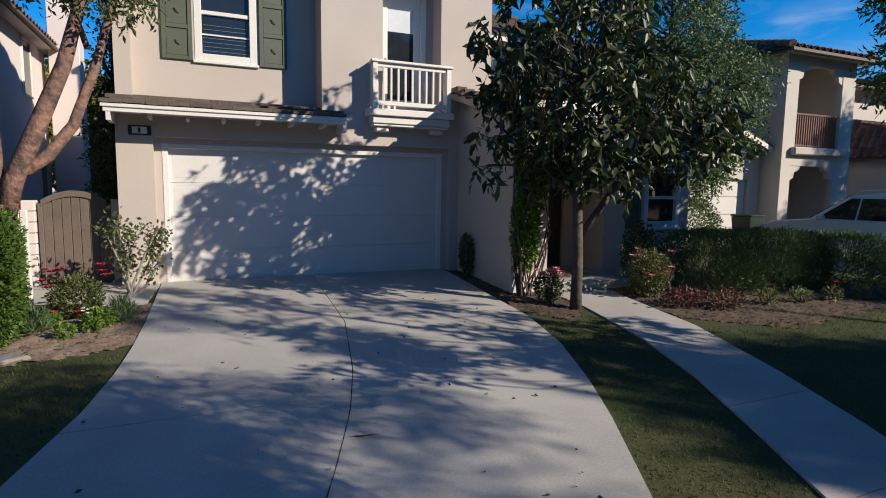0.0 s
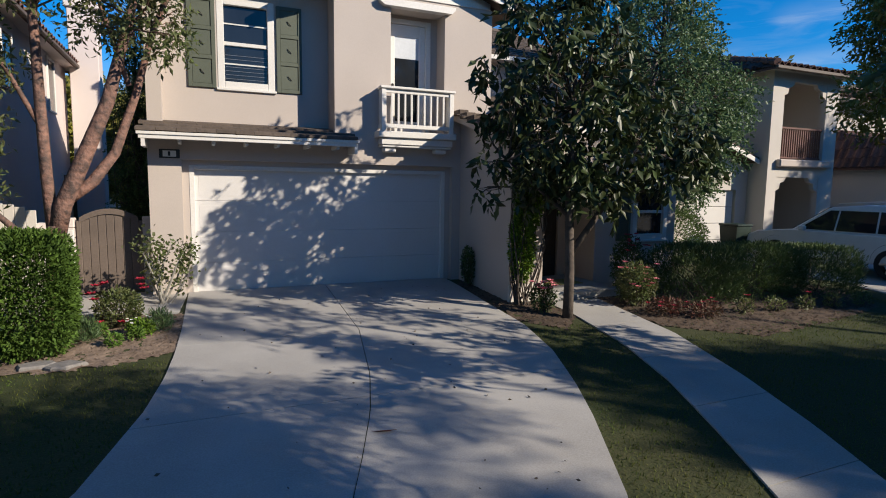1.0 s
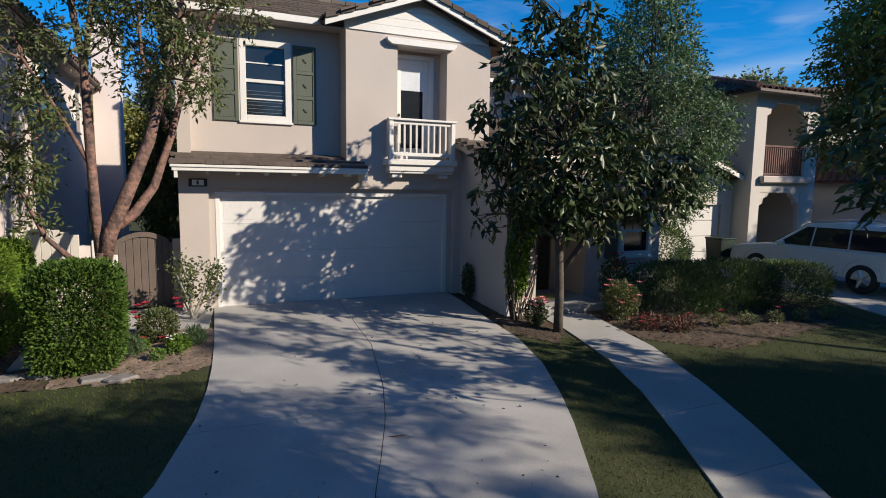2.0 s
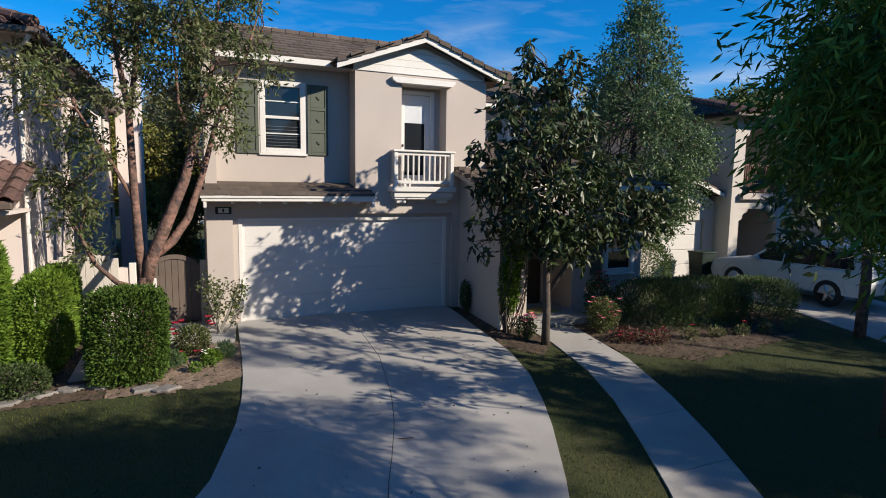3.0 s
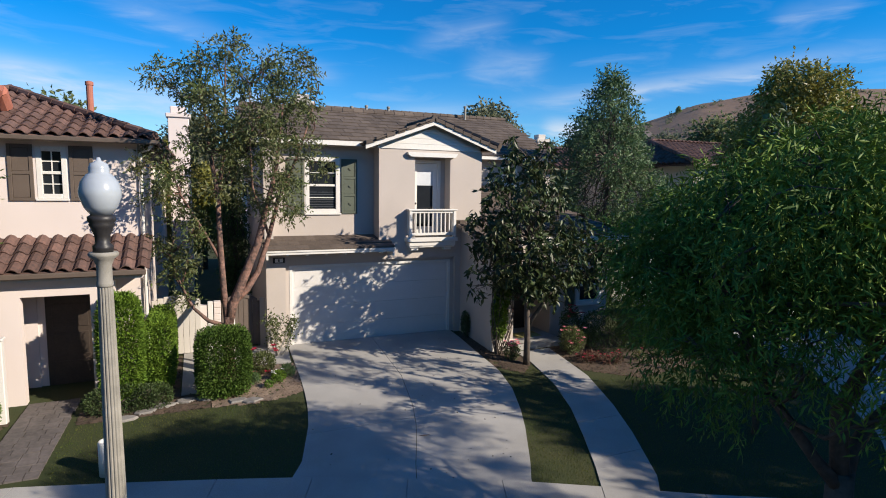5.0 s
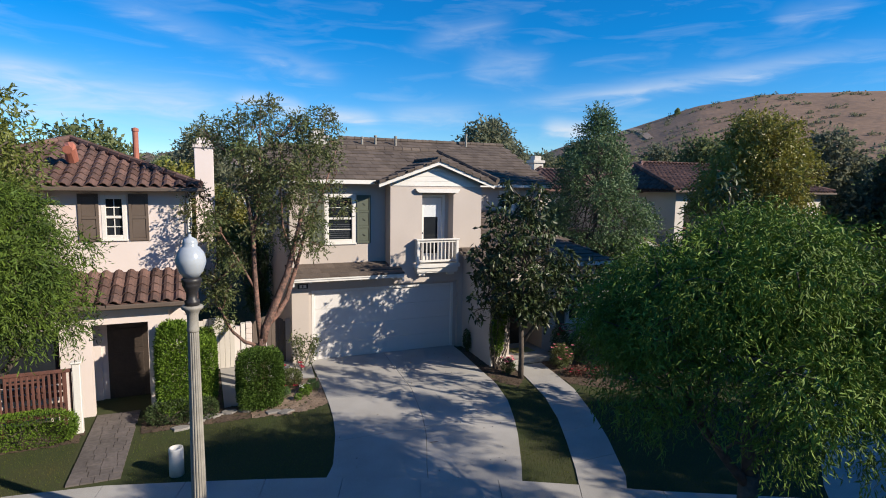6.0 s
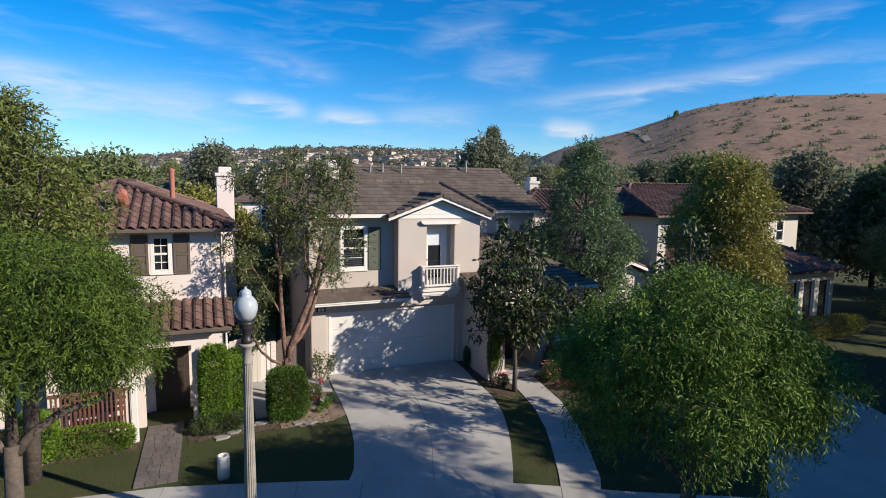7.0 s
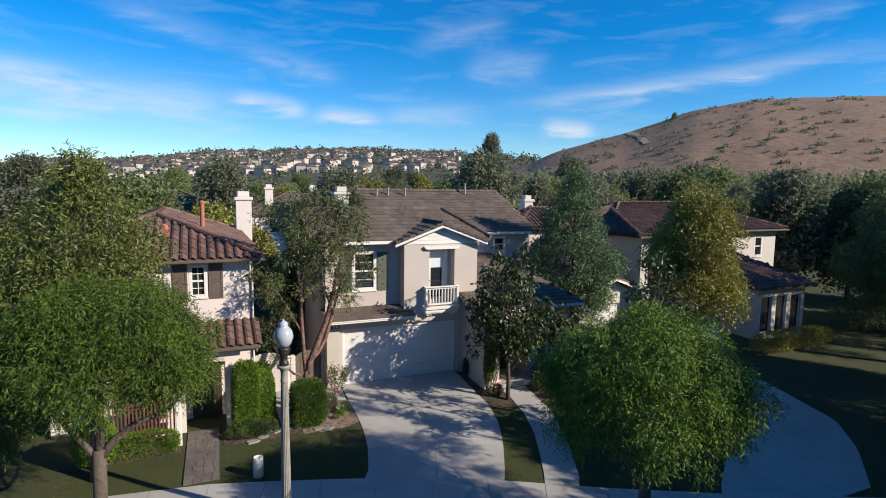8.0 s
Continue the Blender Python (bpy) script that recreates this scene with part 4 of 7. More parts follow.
def hip_house(name, label, x0, x1, y0, y1, eave, ridge, wall, tiles, over=0.45, barrel=True, seed=30, holes=(), base=-0.3, along="y"):
    """A block with walls and a hipped roof."""
    h = thing(name, label, "house")
    part("front_wall", Shape().wall_x(x0, x1, base, eave, y0, y0 + 0.2, holes), wall, h)
    part("back_wall", Shape().box(x0, x1, y1 - 0.2, y1, base, eave), wall, h)
    part("side_wall", Shape().box(x0, x0 + 0.2, y0 + 0.2, y1 - 0.2, base, eave), wall, h)
    part("side_wall", Shape().box(x1 - 0.2, x1, y0 + 0.2, y1 - 0.2, base, eave), wall, h)
    a, b, c, d = x0 - over, x1 + over, y0 - over, y1 + over
    z = eave + 0.06
    if along == "y":
        m, k = (a + b) / 2, (b - a) / 2
        p, q = (m, c + k, ridge), (m, d - k, ridge)
    else:
        m, k = (c + d) / 2, (d - c) / 2
        p, q = (a + k, m, ridge), (b - k, m, ridge)
    A, B, C, D = (a, c, z), (b, c, z), (b, d, z), (a, d, z)
    faces = [[A, B, p], [B, C, q, p], [C, D, q], [D, A, p, q]] if along == "y" else [[A, B, q, p], [B, C, q], [C, D, p, q], [D, A, p]]
    for i, f in enumerate(faces):
        roof_face(h, f, tiles, 0.30, 0.40, barrel, seed + i, 0.12)
    for e, f in ((A, p), (B, p if along == "y" else q), (C, q), (D, q if along == "y" else p), (p, q)):
        ridge_caps(h, Vector(e) + Vector((0, 0, 0.08)), Vector(f) + Vector((0, 0, 0.08)), tiles, 0.10, 0.42)
    part("soffit", Shape().box(a, b, c, d, eave - 0.03, eave - 0.005), wall, h)
    g = 0.09
    for bx in ((a - g, b + g, c - g, c), (a - g, b + g, d, d + g), (a - g, a, c, d), (b, b + g, c, d)):
        part("gutter", Shape().box(*bx, z - 0.13, z - 0.02, 0.02), SHUTTER_BROWN, h)
    return h


def left_house():
    x1 = -3.77
    h = hip_house("neighbour_house", "cream stucco house with barrel tile roof and brown shutters", -10.2, x1, -1.0, 11.0, 5.78, 7.2, STUCCO_PINK, TILE_RED, 0.42, True, 40, [(-5.82, -5.24, 4.42, 5.60), (-6.0, -4.7, -0.4, 2.4)])
    window(h, -5.78, -5.28, 4.46, 5.56, -0.98, rows=2, cols=2, trim=0.05)
    shutter(h, -6.36, -5.88, 4.36, 5.64, -1.0, SHUTTER_BROWN, 2, False)
    shutter(h, -5.18, -4.70, 4.36, 5.64, -1.0, SHUTTER_BROWN, 2, False)
    # porch with its own tiled roof
    roof_face(h, [(-8.6, -2.35, 2.88), (-3.62, -2.35, 2.88), (-3.62, -1.0, 3.5), (-8.6, -1.0, 3.5)], TILE_RED, 0.30, 0.38, True, 51, 0.12)
    part("porch_soffit", Shape().box(-8.6, -3.66, -2.3, -1.0, 2.66, 2.72), STUCCO_PINK, h)
    part("porch_gutter", Shape().box(-8.65, -3.58, -2.44, -2.35, 2.74, 2.86, 0.02), SHUTTER_BROWN, h)
    part("porch_wall", Shape().wall_x(-8.5, -4.25, -0.3, 2.66, -2.05, -1.85, [(-6.05, -4.75, -0.4, 2.3), (-8.2, -6.75, 0.85, 2.25)]), STUCCO_PINK, h)
    d = part("entrance_door", Shape().box(-5.85, -4.85, -0.95, -0.90, -0.2, 2.1, 0.01), DARKDOOR, h, "dark brown panelled entrance door")
    for i in range(3):
        part("door_panel", Shape().box(-5.72, -4.98, -0.965, -0.95, -0.05 + i * 0.7, 0.52 + i * 0.7, 0.012), DARKDOOR, d)
    part("door_infill", Shape().box(-6.0, -5.85, -0.95, -0.85, -0.3, 2.4).box(-4.85, -4.7, -0.95, -0.85, -0.3, 2.4).box(-5.85, -4.85, -0.95, -0.85, 2.1, 2.4), STUCCO_PINK, h)
    part("pane", Shape().box(-8.2, -6.75, -1.93, -1.92, 0.85, 2.25), GLASS, h)
    # side windows
    for y0, z0, z1 in ((8.4, 4.15, 5.6), (4.2, 4.2, 5.4), (9.6, 0.9, 2.3)):
        w = part("side_window", Shape().box(x1 - 0.02, x1 + 0.05, y0 - 0.06, y0, z0 - 0.06, z1 + 0.06, 0.01).box(x1 - 0.02, x1 + 0.05, y0 + 0.75, y0 + 0.81, z0 - 0.06, z1 + 0.06, 0.01)
                 .box(x1 - 0.02, x1 + 0.05, y0, y0 + 0.75, z1, z1 + 0.06, 0.01).box(x1 - 0.02, x1 + 0.05, y0, y0 + 0.75, z0 - 0.06, z0, 0.01), TRIM, h)
        part("pane", Shape().box(x1 - 0.01, x1 + 0.02, y0, y0 + 0.75, z0, z1), GLASS, w)
    c = part("chimney", Shape().box(-3.55, -2.72, 10.4, 11.2, -0.2, 7.6, 0.02), STUCCO_PINK, h, "cream stucco chimney stack")
    part("chimney_cap", Shape().box(-3.62, -2.65, 10.33, 11.27, 7.6, 7.77, 0.02), STUCCO_PINK, c)
    part("chimney_flue", Shape().box(-3.45, -2.82, 10.5, 11.1, 7.77, 8.08, 0.03), STUCCO_PINK, c)
    part("flue_pipe", Shape().lathe([(0.09, 6.6), (0.09, 7.65), (0.11, 7.65), (0.11, 7.75), (0.02, 7.78)], -5.3, 3.2, 12), TERRACOTTA, h, "terracotta flue pipe")
    part("roof_vent", Shape().tube([(-6.6, 0.1, 6.55), (-6.6, -0.2, 6.9), (-6.6, -0.5, 6.8)], [0.16, 0.15, 0.12], 8), TERRACOTTA, h)
    part("downpipe", Shape().tube([(-3.42, -1.42, 5.72), (-3.5, -1.3, 5.60), (-3.70, -1.06, 5.52), (-3.71, -1.06, 0.0)], [0.04] * 4, 8), TRIM, h)
    return h


left_house()


def right_house():
    h = hip_house("far_house", "pale stucco house with red barrel tiles and a balcony", 17.0, 31.6, 4.0, 12.5, 5.85, 7.5, STUCCO_WHITE, TILE_RED, 0.5, True, 60, [(29.5, 30.3, 4.0, 5.4), (21.6, 22.5, 3.9, 5.3)], along="x")
    window(h, 29.55, 30.25, 4.05, 5.35, 4.02, rows=1)
    window(h, 21.65, 22.45, 3.95, 5.25, 4.02, rows=2)
    # balcony bay with an arched opening below
    part("bay_front", Shape().wall_x(17.0, 20.3, -0.3, 5.92, 1.3, 1.5, [(17.55, 19.65, 3.12, 5.62), (17.45, 19.55, -0.4, 2.55)]), STUCCO_WHITE, h)
    part("bay_side", Shape().box(17.0, 17.2, 1.5, 4.0, -0.3, 5.92), STUCCO_WHITE, h)
    part("bay_side", Shape().box(20.1, 20.3, 1.5, 4.0, -0.3, 5.92), STUCCO_WHITE, h)
    part("bay_floor", Shape().box(17.2, 20.1, 1.5, 4.0, 2.85, 3.05), STUCCO_WHITE, h)
    bd = part("balcony_door", Shape().box(18.6, 18.75, 3.93, 3.995, 3.05, 5.3, 0.01).box(19.55, 19.7, 3.93, 3.995, 3.05, 5.3, 0.01).box(18.75, 19.55, 3.93, 3.995, 5.15, 5.3, 0.01), WOODGATE, h, "taupe framed balcony door")
    part("door_leaf", Shape().box(18.75, 19.55, 3.95, 3.99, 3.06, 5.15, 0.01), WOODGATE, bd)
    for x, s, z in ((17.55, 1, 5.62), (19.65, -1, 5.62), (17.45, 1, 2.55), (19.55, -1, 2.55)):
        part("corbel", Shape().prism([(x, z), (x + s * 0.5, z), (x + s * 0.42, z - 0.13), (x + s * 0.22, z - 0.2), (x + s * 0.18, z - 0.38), (x, z - 0.46)], 1.32, 1.48), STUCCO_WHITE, h)
    r = part("balcony_rail", Shape().box(17.55, 19.65, 1.36, 1.44, 4.12, 4.19, 0.01).box(17.55, 19.65, 1.37, 1.43, 3.16, 3.22, 0.01), WOODRED, h, "red painted balcony rail")
    for i in range(19):
        x = 17.62 + i * 0.108
        part("baluster", Shape().box(x, x + 0.042, 1.38, 1.42, 3.22, 4.12), WOODRED, r)
    part("ledge", Shape().box(17.35, 19.95, 1.12, 1.3, 2.88, 3.12, 0.03), STUCCO, h)
    roof_face(h, [(16.5, 0.85, 5.95), (20.8, 0.85, 5.95), (20.8, 5.6, 7.2), (18.4, 5.6, 7.2)], TILE_RED, 0.30, 0.40, True, 71, 0.12)
    roof_face(h, [(16.5, 5.6, 5.95), (16.5, 0.85, 5.95), (18.4, 5.6, 7.2)], TILE_RED, 0.30, 0.40, True, 72, 0.12)
    ridge_caps(h, (16.5, 0.85, 6.03), (18.4, 5.6, 7.28), TILE_RED)
    part("bay_soffit", Shape().box(16.5, 20.8, 0.85, 4.0, 5.90, 5.93), STUCCO_WHITE, h)
    part("bay_gutter", Shape().box(16.41, 20.8, 0.76, 0.85, 5.82, 5.93, 0.02), SHUTTER_BROWN, h)
    part("downpipe", Shape().tube([(20.42, 0.95, 5.86), (20.42, 1.2, 5.6), (20.42, 3.9, 5.4), (20.42, 3.94, 0.0)], [0.04] * 4, 8), TRIM, h)
    # rear block, set back behind the upright tree
    part("rear_wall", Shape().wall_x(14.6, 17.0, -0.3, 5.85, 9.0, 9.2, [(15.3, 16.3, 3.9, 5.2)]), STUCCO_WHITE, h)
    window(h, 15.35, 16.25, 3.95, 5.15, 9.02, rows=1)
    part("rear_side", Shape().box(14.6, 14.8, 9.2, 14.0, -0.3, 5.85), STUCCO_WHITE, h)
    roof_face(h, [(14.1, 8.5, 5.9), (17.6, 8.5, 5.9), (18.4, 11.2, 7.2), (16.0, 11.2, 7.2)], TILE_RED, 0.30, 0.40, True, 73, 0.12)
    roof_face(h, [(14.1, 14.4, 5.9), (14.1, 8.5, 5.9), (16.0, 11.2, 7.2)], TILE_RED, 0.30, 0.40, True, 74, 0.12)
    # front wing: a porch with a low roof on white posts
    part("wing_front", Shape().wall_x(23.6, 27.6, -0.3, 3.0, -1.0, -0.8, [(23.9, 24.8, 0.3, 2.5), (25.15, 26.05, 0.3, 2.5), (26.4, 27.3, 0.3, 2.5)]), STUCCO_WHITE, h)
    part("wing_side", Shape().box(23.6, 23.8, -0.8, 4.0, -0.3, 3.0), STUCCO_WHITE, h)
    part("wing_side", Shape().box(27.4, 27.6, -0.8, 4.0, -0.3, 3.0), STUCCO_WHITE, h)
    part("wing_back", Shape().box(23.8, 27.4, 2.0, 2.2, -0.3, 3.0), STUCCO, h)
    for x0, x1 in ((23.9, 24.8), (25.15, 26.05), (26.4, 27.3)):
        part("glazing", Shape().box(x0, x1, -0.86, -0.84, 0.3, 2.5), GLASS, h)
        part("sash", Shape().box(x0, x0 + 0.07, -0.93, -0.87, 0.3, 2.5, 0.008).box(x1 - 0.07, x1, -0.93, -0.87, 0.3, 2.5, 0.008).box(x0 + 0.07, x1 - 0.07, -0.93, -0.87, 2.42, 2.5, 0.008).box(x0 + 0.07, x1 - 0.07, -0.93, -0.87, 0.3, 0.38, 0.008), TRIM, h)
    roof_face(h, [(23.2, -1.45, 3.05), (28.1, -1.45, 3.05), (26.8, 4.0, 4.6), (23.9, 4.0, 4.6)], TILE_RED, 0.30, 0.40, True, 75, 0.12)
    roof_face(h, [(28.1, -1.45, 3.05), (28.1, 4.0, 3.05), (26.8, 4.0, 4.6)], TILE_RED, 0.30, 0.40, True, 76, 0.12)
    roof_face(h, [(23.2, 4.0, 3.05), (23.2, -1.45, 3.05), (23.9, 4.0, 4.6)], TILE_RED, 0.30, 0.40, True, 77, 0.12)
    # garage front with a white gable beside the bay
    part("garage_front", Shape().wall_x(13.5, 17.0, -0.3, 2.75, 2.0, 2.2, [(14.4, 16.5, -0.4, 2.1)]), STUCCO_WHITE, h)
    part("garage_gable", Shape().prism([(13.5, 2.75), (17.0, 2.75), (15.6, 3.45)], 2.0, 2.2), TRIM, h)
    part("garage_side", Shape().box(13.5, 13.7, 2.2, 9.0, -0.3, 2.75), STUCCO_WHITE, h)
    g = part("garage_door", Shape().box(14.4, 16.5, 2.12, 2.16, -0.1, 2.1), DOORPAINT, h)
    for i in range(4):
        part("section", Shape().box(14.42, 16.48, 2.09, 2.12, -0.08 + i * 0.545, 0.45 + i * 0.545, 0.015), DOORPAINT, g)
    roof_face(h, [(13.1, 8.9, 2.7), (13.1, 1.6, 2.7), (15.6, 1.6, 3.6), (15.6, 8.9, 3.6)], TILE_RED, 0.30, 0.40, True, 78, 0.1)
    roof_face(h, [(16.98, 1.6, 3.1), (16.98, 8.9, 3.1), (15.6, 8.9, 3.6), (15.6, 1.6, 3.6)], TILE_RED, 0.30, 0.40, True, 79, 0.1)
    part("barge_board", Shape().prism([(13.1, 2.55), (13.1, 2.69), (15.6, 3.59), (15.6, 3.44)], 1.56, 1.6).prism([(15.6, 3.44), (15.6, 3.59), (16.98, 3.09), (16.98, 2.95)], 1.56, 1.6), TRIM, h)
    c = part("chimney", Shape().box(15.95, 16.65, 11.9, 12.6, 0, 7.5, 0.02), STUCCO_WHITE, h)
    part("chimney_cap", Shape().box(15.87, 16.73, 11.82, 12.68, 7.5, 7.68, 0.02).box(16.05, 16.55, 12.0, 12.5, 7.68, 7.95, 0.02), STUCCO_WHITE, c)
    return h


right_house()


# ---- street things ----
def street_lamp():
    x, y, z = -3.57, -8.37, -0.52
    t = thing("street_lamp", "fluted concrete street lamp with a frosted acorn globe", "street lamp", (x, y, z))
    base = Shape().lathe([(0.24, -0.15), (0.24, 0.25), (0.22, 0.32), (0.17, 0.38), (0.16, 0.55), (0.14, 0.6)], x, y, 24)
    for k, p in enumerate(base.v):
        base.v[k] = (p[0], p[1], p[2] + z)
    part("base", base, POST, t, smooth=True)
    s = Shape()
    n, rows = 48, [(0.6, 0.128), (1.5, 0.118), (2.6, 0.105), (3.6, 0.094), (4.0, 0.09)]
    for h, r in rows:
        for i in range(n):
            a = 2 * math.pi * i / n
            k = r * (1.0 if i % 3 else 0.90)
            s.v.append((x + k * math.cos(a), y + k * math.sin(a), z + h))
    for j in range(len(rows) - 1):
        for i in range(n):
            s.f.append((j * n + i, j * n + (i + 1) % n, (j + 1) * n + (i + 1) % n, (j + 1) * n + i))
    part("post", s, POST, t)
    c = Shape().lathe([(0.092, 4.0), (0.098, 4.02), (0.098, 4.06), (0.09, 4.08), (0.09, 4.28), (0.12, 4.36), (0.17, 4.40), (0.175, 4.43), (0.16, 4.45)], x, y, 24)
    c.v = [(a, b, q + z) for a, b, q in c.v]
    part("capital", c, POST, t, smooth=True)
    f = Shape().lathe([(0.115, 4.45), (0.12, 4.53), (0.085, 4.56), (0.09, 4.66), (0.13, 4.76), (0.15, 4.80), (0.14, 4.82), (0.16, 4.85), (0.16, 4.90), (0.13, 4.92)], x, y, 24)
    f.v = [(a, b, q + z) for a, b, q in f.v]
    part("fitter", f, BLACK, t, "black cast metal fitter", smooth=True)
    g = Shape().lathe([(0.12, 4.92), (0.19, 5.02), (0.235, 5.15), (0.24, 5.20), (0.235, 5.25), (0.21, 5.34), (0.15, 5.42), (0.115, 5.45), (0.12, 5.50), (0.10, 5.56), (0.03, 5.60), (0.02, 5.64)], x, y, 28)
    g.v = [(a, b, q + z) for a, b, q in g.v]
    part("globe", g, GLOBE, t, "frosted acorn glass globe", smooth=True)


def bollard():
    x, y, z = -4.03, -5.72, level(-5.7) - 0.05
    t = thing("pipe_stub", "squat white painted pipe stub with rust", "pipe", (x, y, z))
    s = Shape().lathe([(0.15, 0), (0.148, 0.60), (0.14, 0.64), (0.12, 0.645), (0.12, 0.56)], x, y, 20)
    s.v = [(a, b, q + z) for a, b, q in s.v]
    part("pipe", s, TRIM, t, smooth=True)
    part("rust_patch", Shape().box(x - 0.152, x - 0.146, y - 0.05, y + 0.03, z + 0.40, z + 0.55), TERRACOTTA, t)


def gates():
    g = thing("side_gate", "taupe arched wooden gate beside the garage", "gate", (-1.4, 0.6, 0))
    n = 7
    for i in range(n):
        x0 = -1.86 + i * 0.132
        c = (i + 0.5) / n * 2 - 1
        part("board", Shape().box(x0, x0 + 0.126, 0.60, 0.63, 0.05, 1.50 - 0.13 * c * c, 0.006), WOODGATE, g)
    arc = [(-1.88 + 0.94 * k / 10, 1.36 + 0.16 * (1 - (k / 5 - 1) ** 2)) for k in range(11)]
    part("arch_rail", Shape().prism([(x, z - 0.02) for x, z in arc] + [(x, z + 0.08) for x, z in arc[::-1]], 0.575, 0.64), WOODGATE, g)
    part("stile", Shape().box(-1.93, -1.86, 0.58, 0.64, 0.03, 1.38, 0.008), WOODGATE, g)
    part("stile", Shape().box(-0.94, -0.87, 0.58, 0.64, 0.03, 1.38, 0.008), WOODGATE, g)
    w = thing("block_wall", "tan block pier between the gates", "wall", (-2.2, 0.6, 0))
    part("return_wall", Shape().box(-0.87, -0.71, 0.55, 0.7, -0.1, 1.45), STUCCO, w)
    for i in range(8):
        part("block", Shape().box(-2.14, -1.95, 0.5, 0.75, 0.0 + i * 0.18, 0.172 + i * 0.18, 0.012), STUCCO_PINK, w)
    part("fence_post", Shape().box(-2.30, -2.16, 0.5, 0.62, -0.1, 1.45, 0.012), TRIM, w)
    part("fence_board", Shape().box(-1.75, -1.66, -1.22, -1.14, -0.15, 1.35, 0.012), TRIM, w)
    part("wing_wall", Shape().box(-2.5, -2.32, 0.5, 0.7, -0.1, 1.35), STUCCO_PINK, w)
    c = thing("white_gate", "cream boarded garden gate with arched top", "gate", (-3.1, 0.5, 0))
    for i in range(8):
        x0 = -3.72 + i * 0.155
        k = (i + 0.5) / 8 * 2 - 1
        part("board", Shape().box(x0, x0 + 0.15, 0.42, 0.46, 0.03, 1.70 - 0.16 * k * k, 0.006), STUCCO_WHITE, c)
    part("rail", Shape().box(-3.72, -2.5, 0.46, 0.51, 0.35, 0.47, 0.006), STUCCO_WHITE, c)
    part("rail", Shape().box(-3.72, -2.5, 0.46, 0.51, 1.25, 1.37, 0.006), STUCCO_WHITE, c)


def porch_rail():
    t = thing("patio_rail", "low reddish wooden patio fence with white end post", "fence", (-6.8, -2.9, 0))
    part("top_rail", Shape().box(-8.3, -6.35, -2.95, -2.87, 1.40, 1.48, 0.01), WOODRED, t)
    part("bottom_rail", Shape().box(-8.3, -6.35, -2.94, -2.88, 0.32, 0.39, 0.008), WOODRED, t)
    for i in range(18):
        x = -8.25 + i * 0.108
        part("slat", Shape().box(x, x + 0.05, -2.93, -2.89, 0.39, 1.40, 0.005), WOODRED, t)
    part("end_post", Shape().box(-6.34, -6.17, -3.0, -2.83, -0.2, 1.6, 0.015).box(-6.37, -6.14, -3.03, -2.80, 1.6, 1.65, 0.015), TRIM, t)
    b = thing("patio_bench", "brown wooden bench with slatted back", "bench", (-7.2, -2.45, 0))
    part("seat", Shape().box(-7.9, -6.6, -2.75, -2.3, 0.42, 0.47, 0.01), WOODRED, b)
    for i in range(4):
        part("back_slat", Shape().box(-7.9, -6.6, -2.28, -2.25, 0.6 + i * 0.17, 0.72 + i * 0.17, 0.008), WOODRED, b)
    for x in (-7.88, -6.68):
        for y in (-2.73, -2.32):
            part("leg", Shape().box(x, x + 0.06, y, y + 0.06, -0.12, 0.42 if y < -2.5 else 1.3, 0.006), WOODRED, b)


def second_path():
    d = tagged(new("paved_path"), "brown stamped paving path to the neighbour's door", "path", kind="structure")
    rng = np.random.default_rng(12)
    y = -5.5
    while y < -2.1:
        x = -6.1 + (y + 5.5) * 0.03
        end = x + 1.0
        while x < end - 0.05:
            w = rng.uniform(0.22, 0.36)
            b = min(x + w, end)
            z = level(y) + rng.uniform(-0.004, 0.006)
            part("paver", Shape().slab([(x, y, z + 0.02), (b - 0.012, y, z + 0.02), (b - 0.012, y + 0.233, z + 0.03), (x, y + 0.233, z + 0.03)], 0.08), PAVER, d)
            x = b
        y += 0.245
    k = tagged(new("gate_path"), "plain concrete strip leading to the side gates", "path", kind="structure")
    part("slab", Shape().slab([(-2.95, -2.6, level(-2.6) + 0.01), (-2.3, -2.6, level(-2.6) + 0.01), (-2.3, 0.45, 0.02), (-2.95, 0.45, 0.02)], 0.1), CONCRETE, k)
    part("slab", Shape().slab([(-2.28, -0.9, -0.02), (-0.25, -1.25, -0.035), (-0.14, 0.1, 0.02), (-0.72, 0.5, 0.03), (-2.28, 0.5, 0.03)], 0.1), CONCRETE, k)


DRIVE2 = ([(-12.9, 7.2), (-11.15, 8.95), (-9.7, 11.0), (-6.5, 13.6), (-3, 14.4), (6.0, 14.2)], [(-13.6, 12.2), (-12.83, 13.44), (-11.2, 15.6), (-9.47, 17.2), (-5.9, 18.2), (0, 18.7), (6.0, 18.4)])


def second_drive():
    d = tagged(new("neighbour_driveway"), "pale concrete driveway of the next house", "driveway", kind="structure")
    for a, b in ((-12.9, -9.2), (-9.2, -5.5), (-5.5, -1.8), (-1.8, 2.0), (2.0, 6.0)):
        part("slab", strip(DRIVE2[0], DRIVE2[1], a + 0.006, b - 0.006, 0.012, 10), CONCRETE, d)


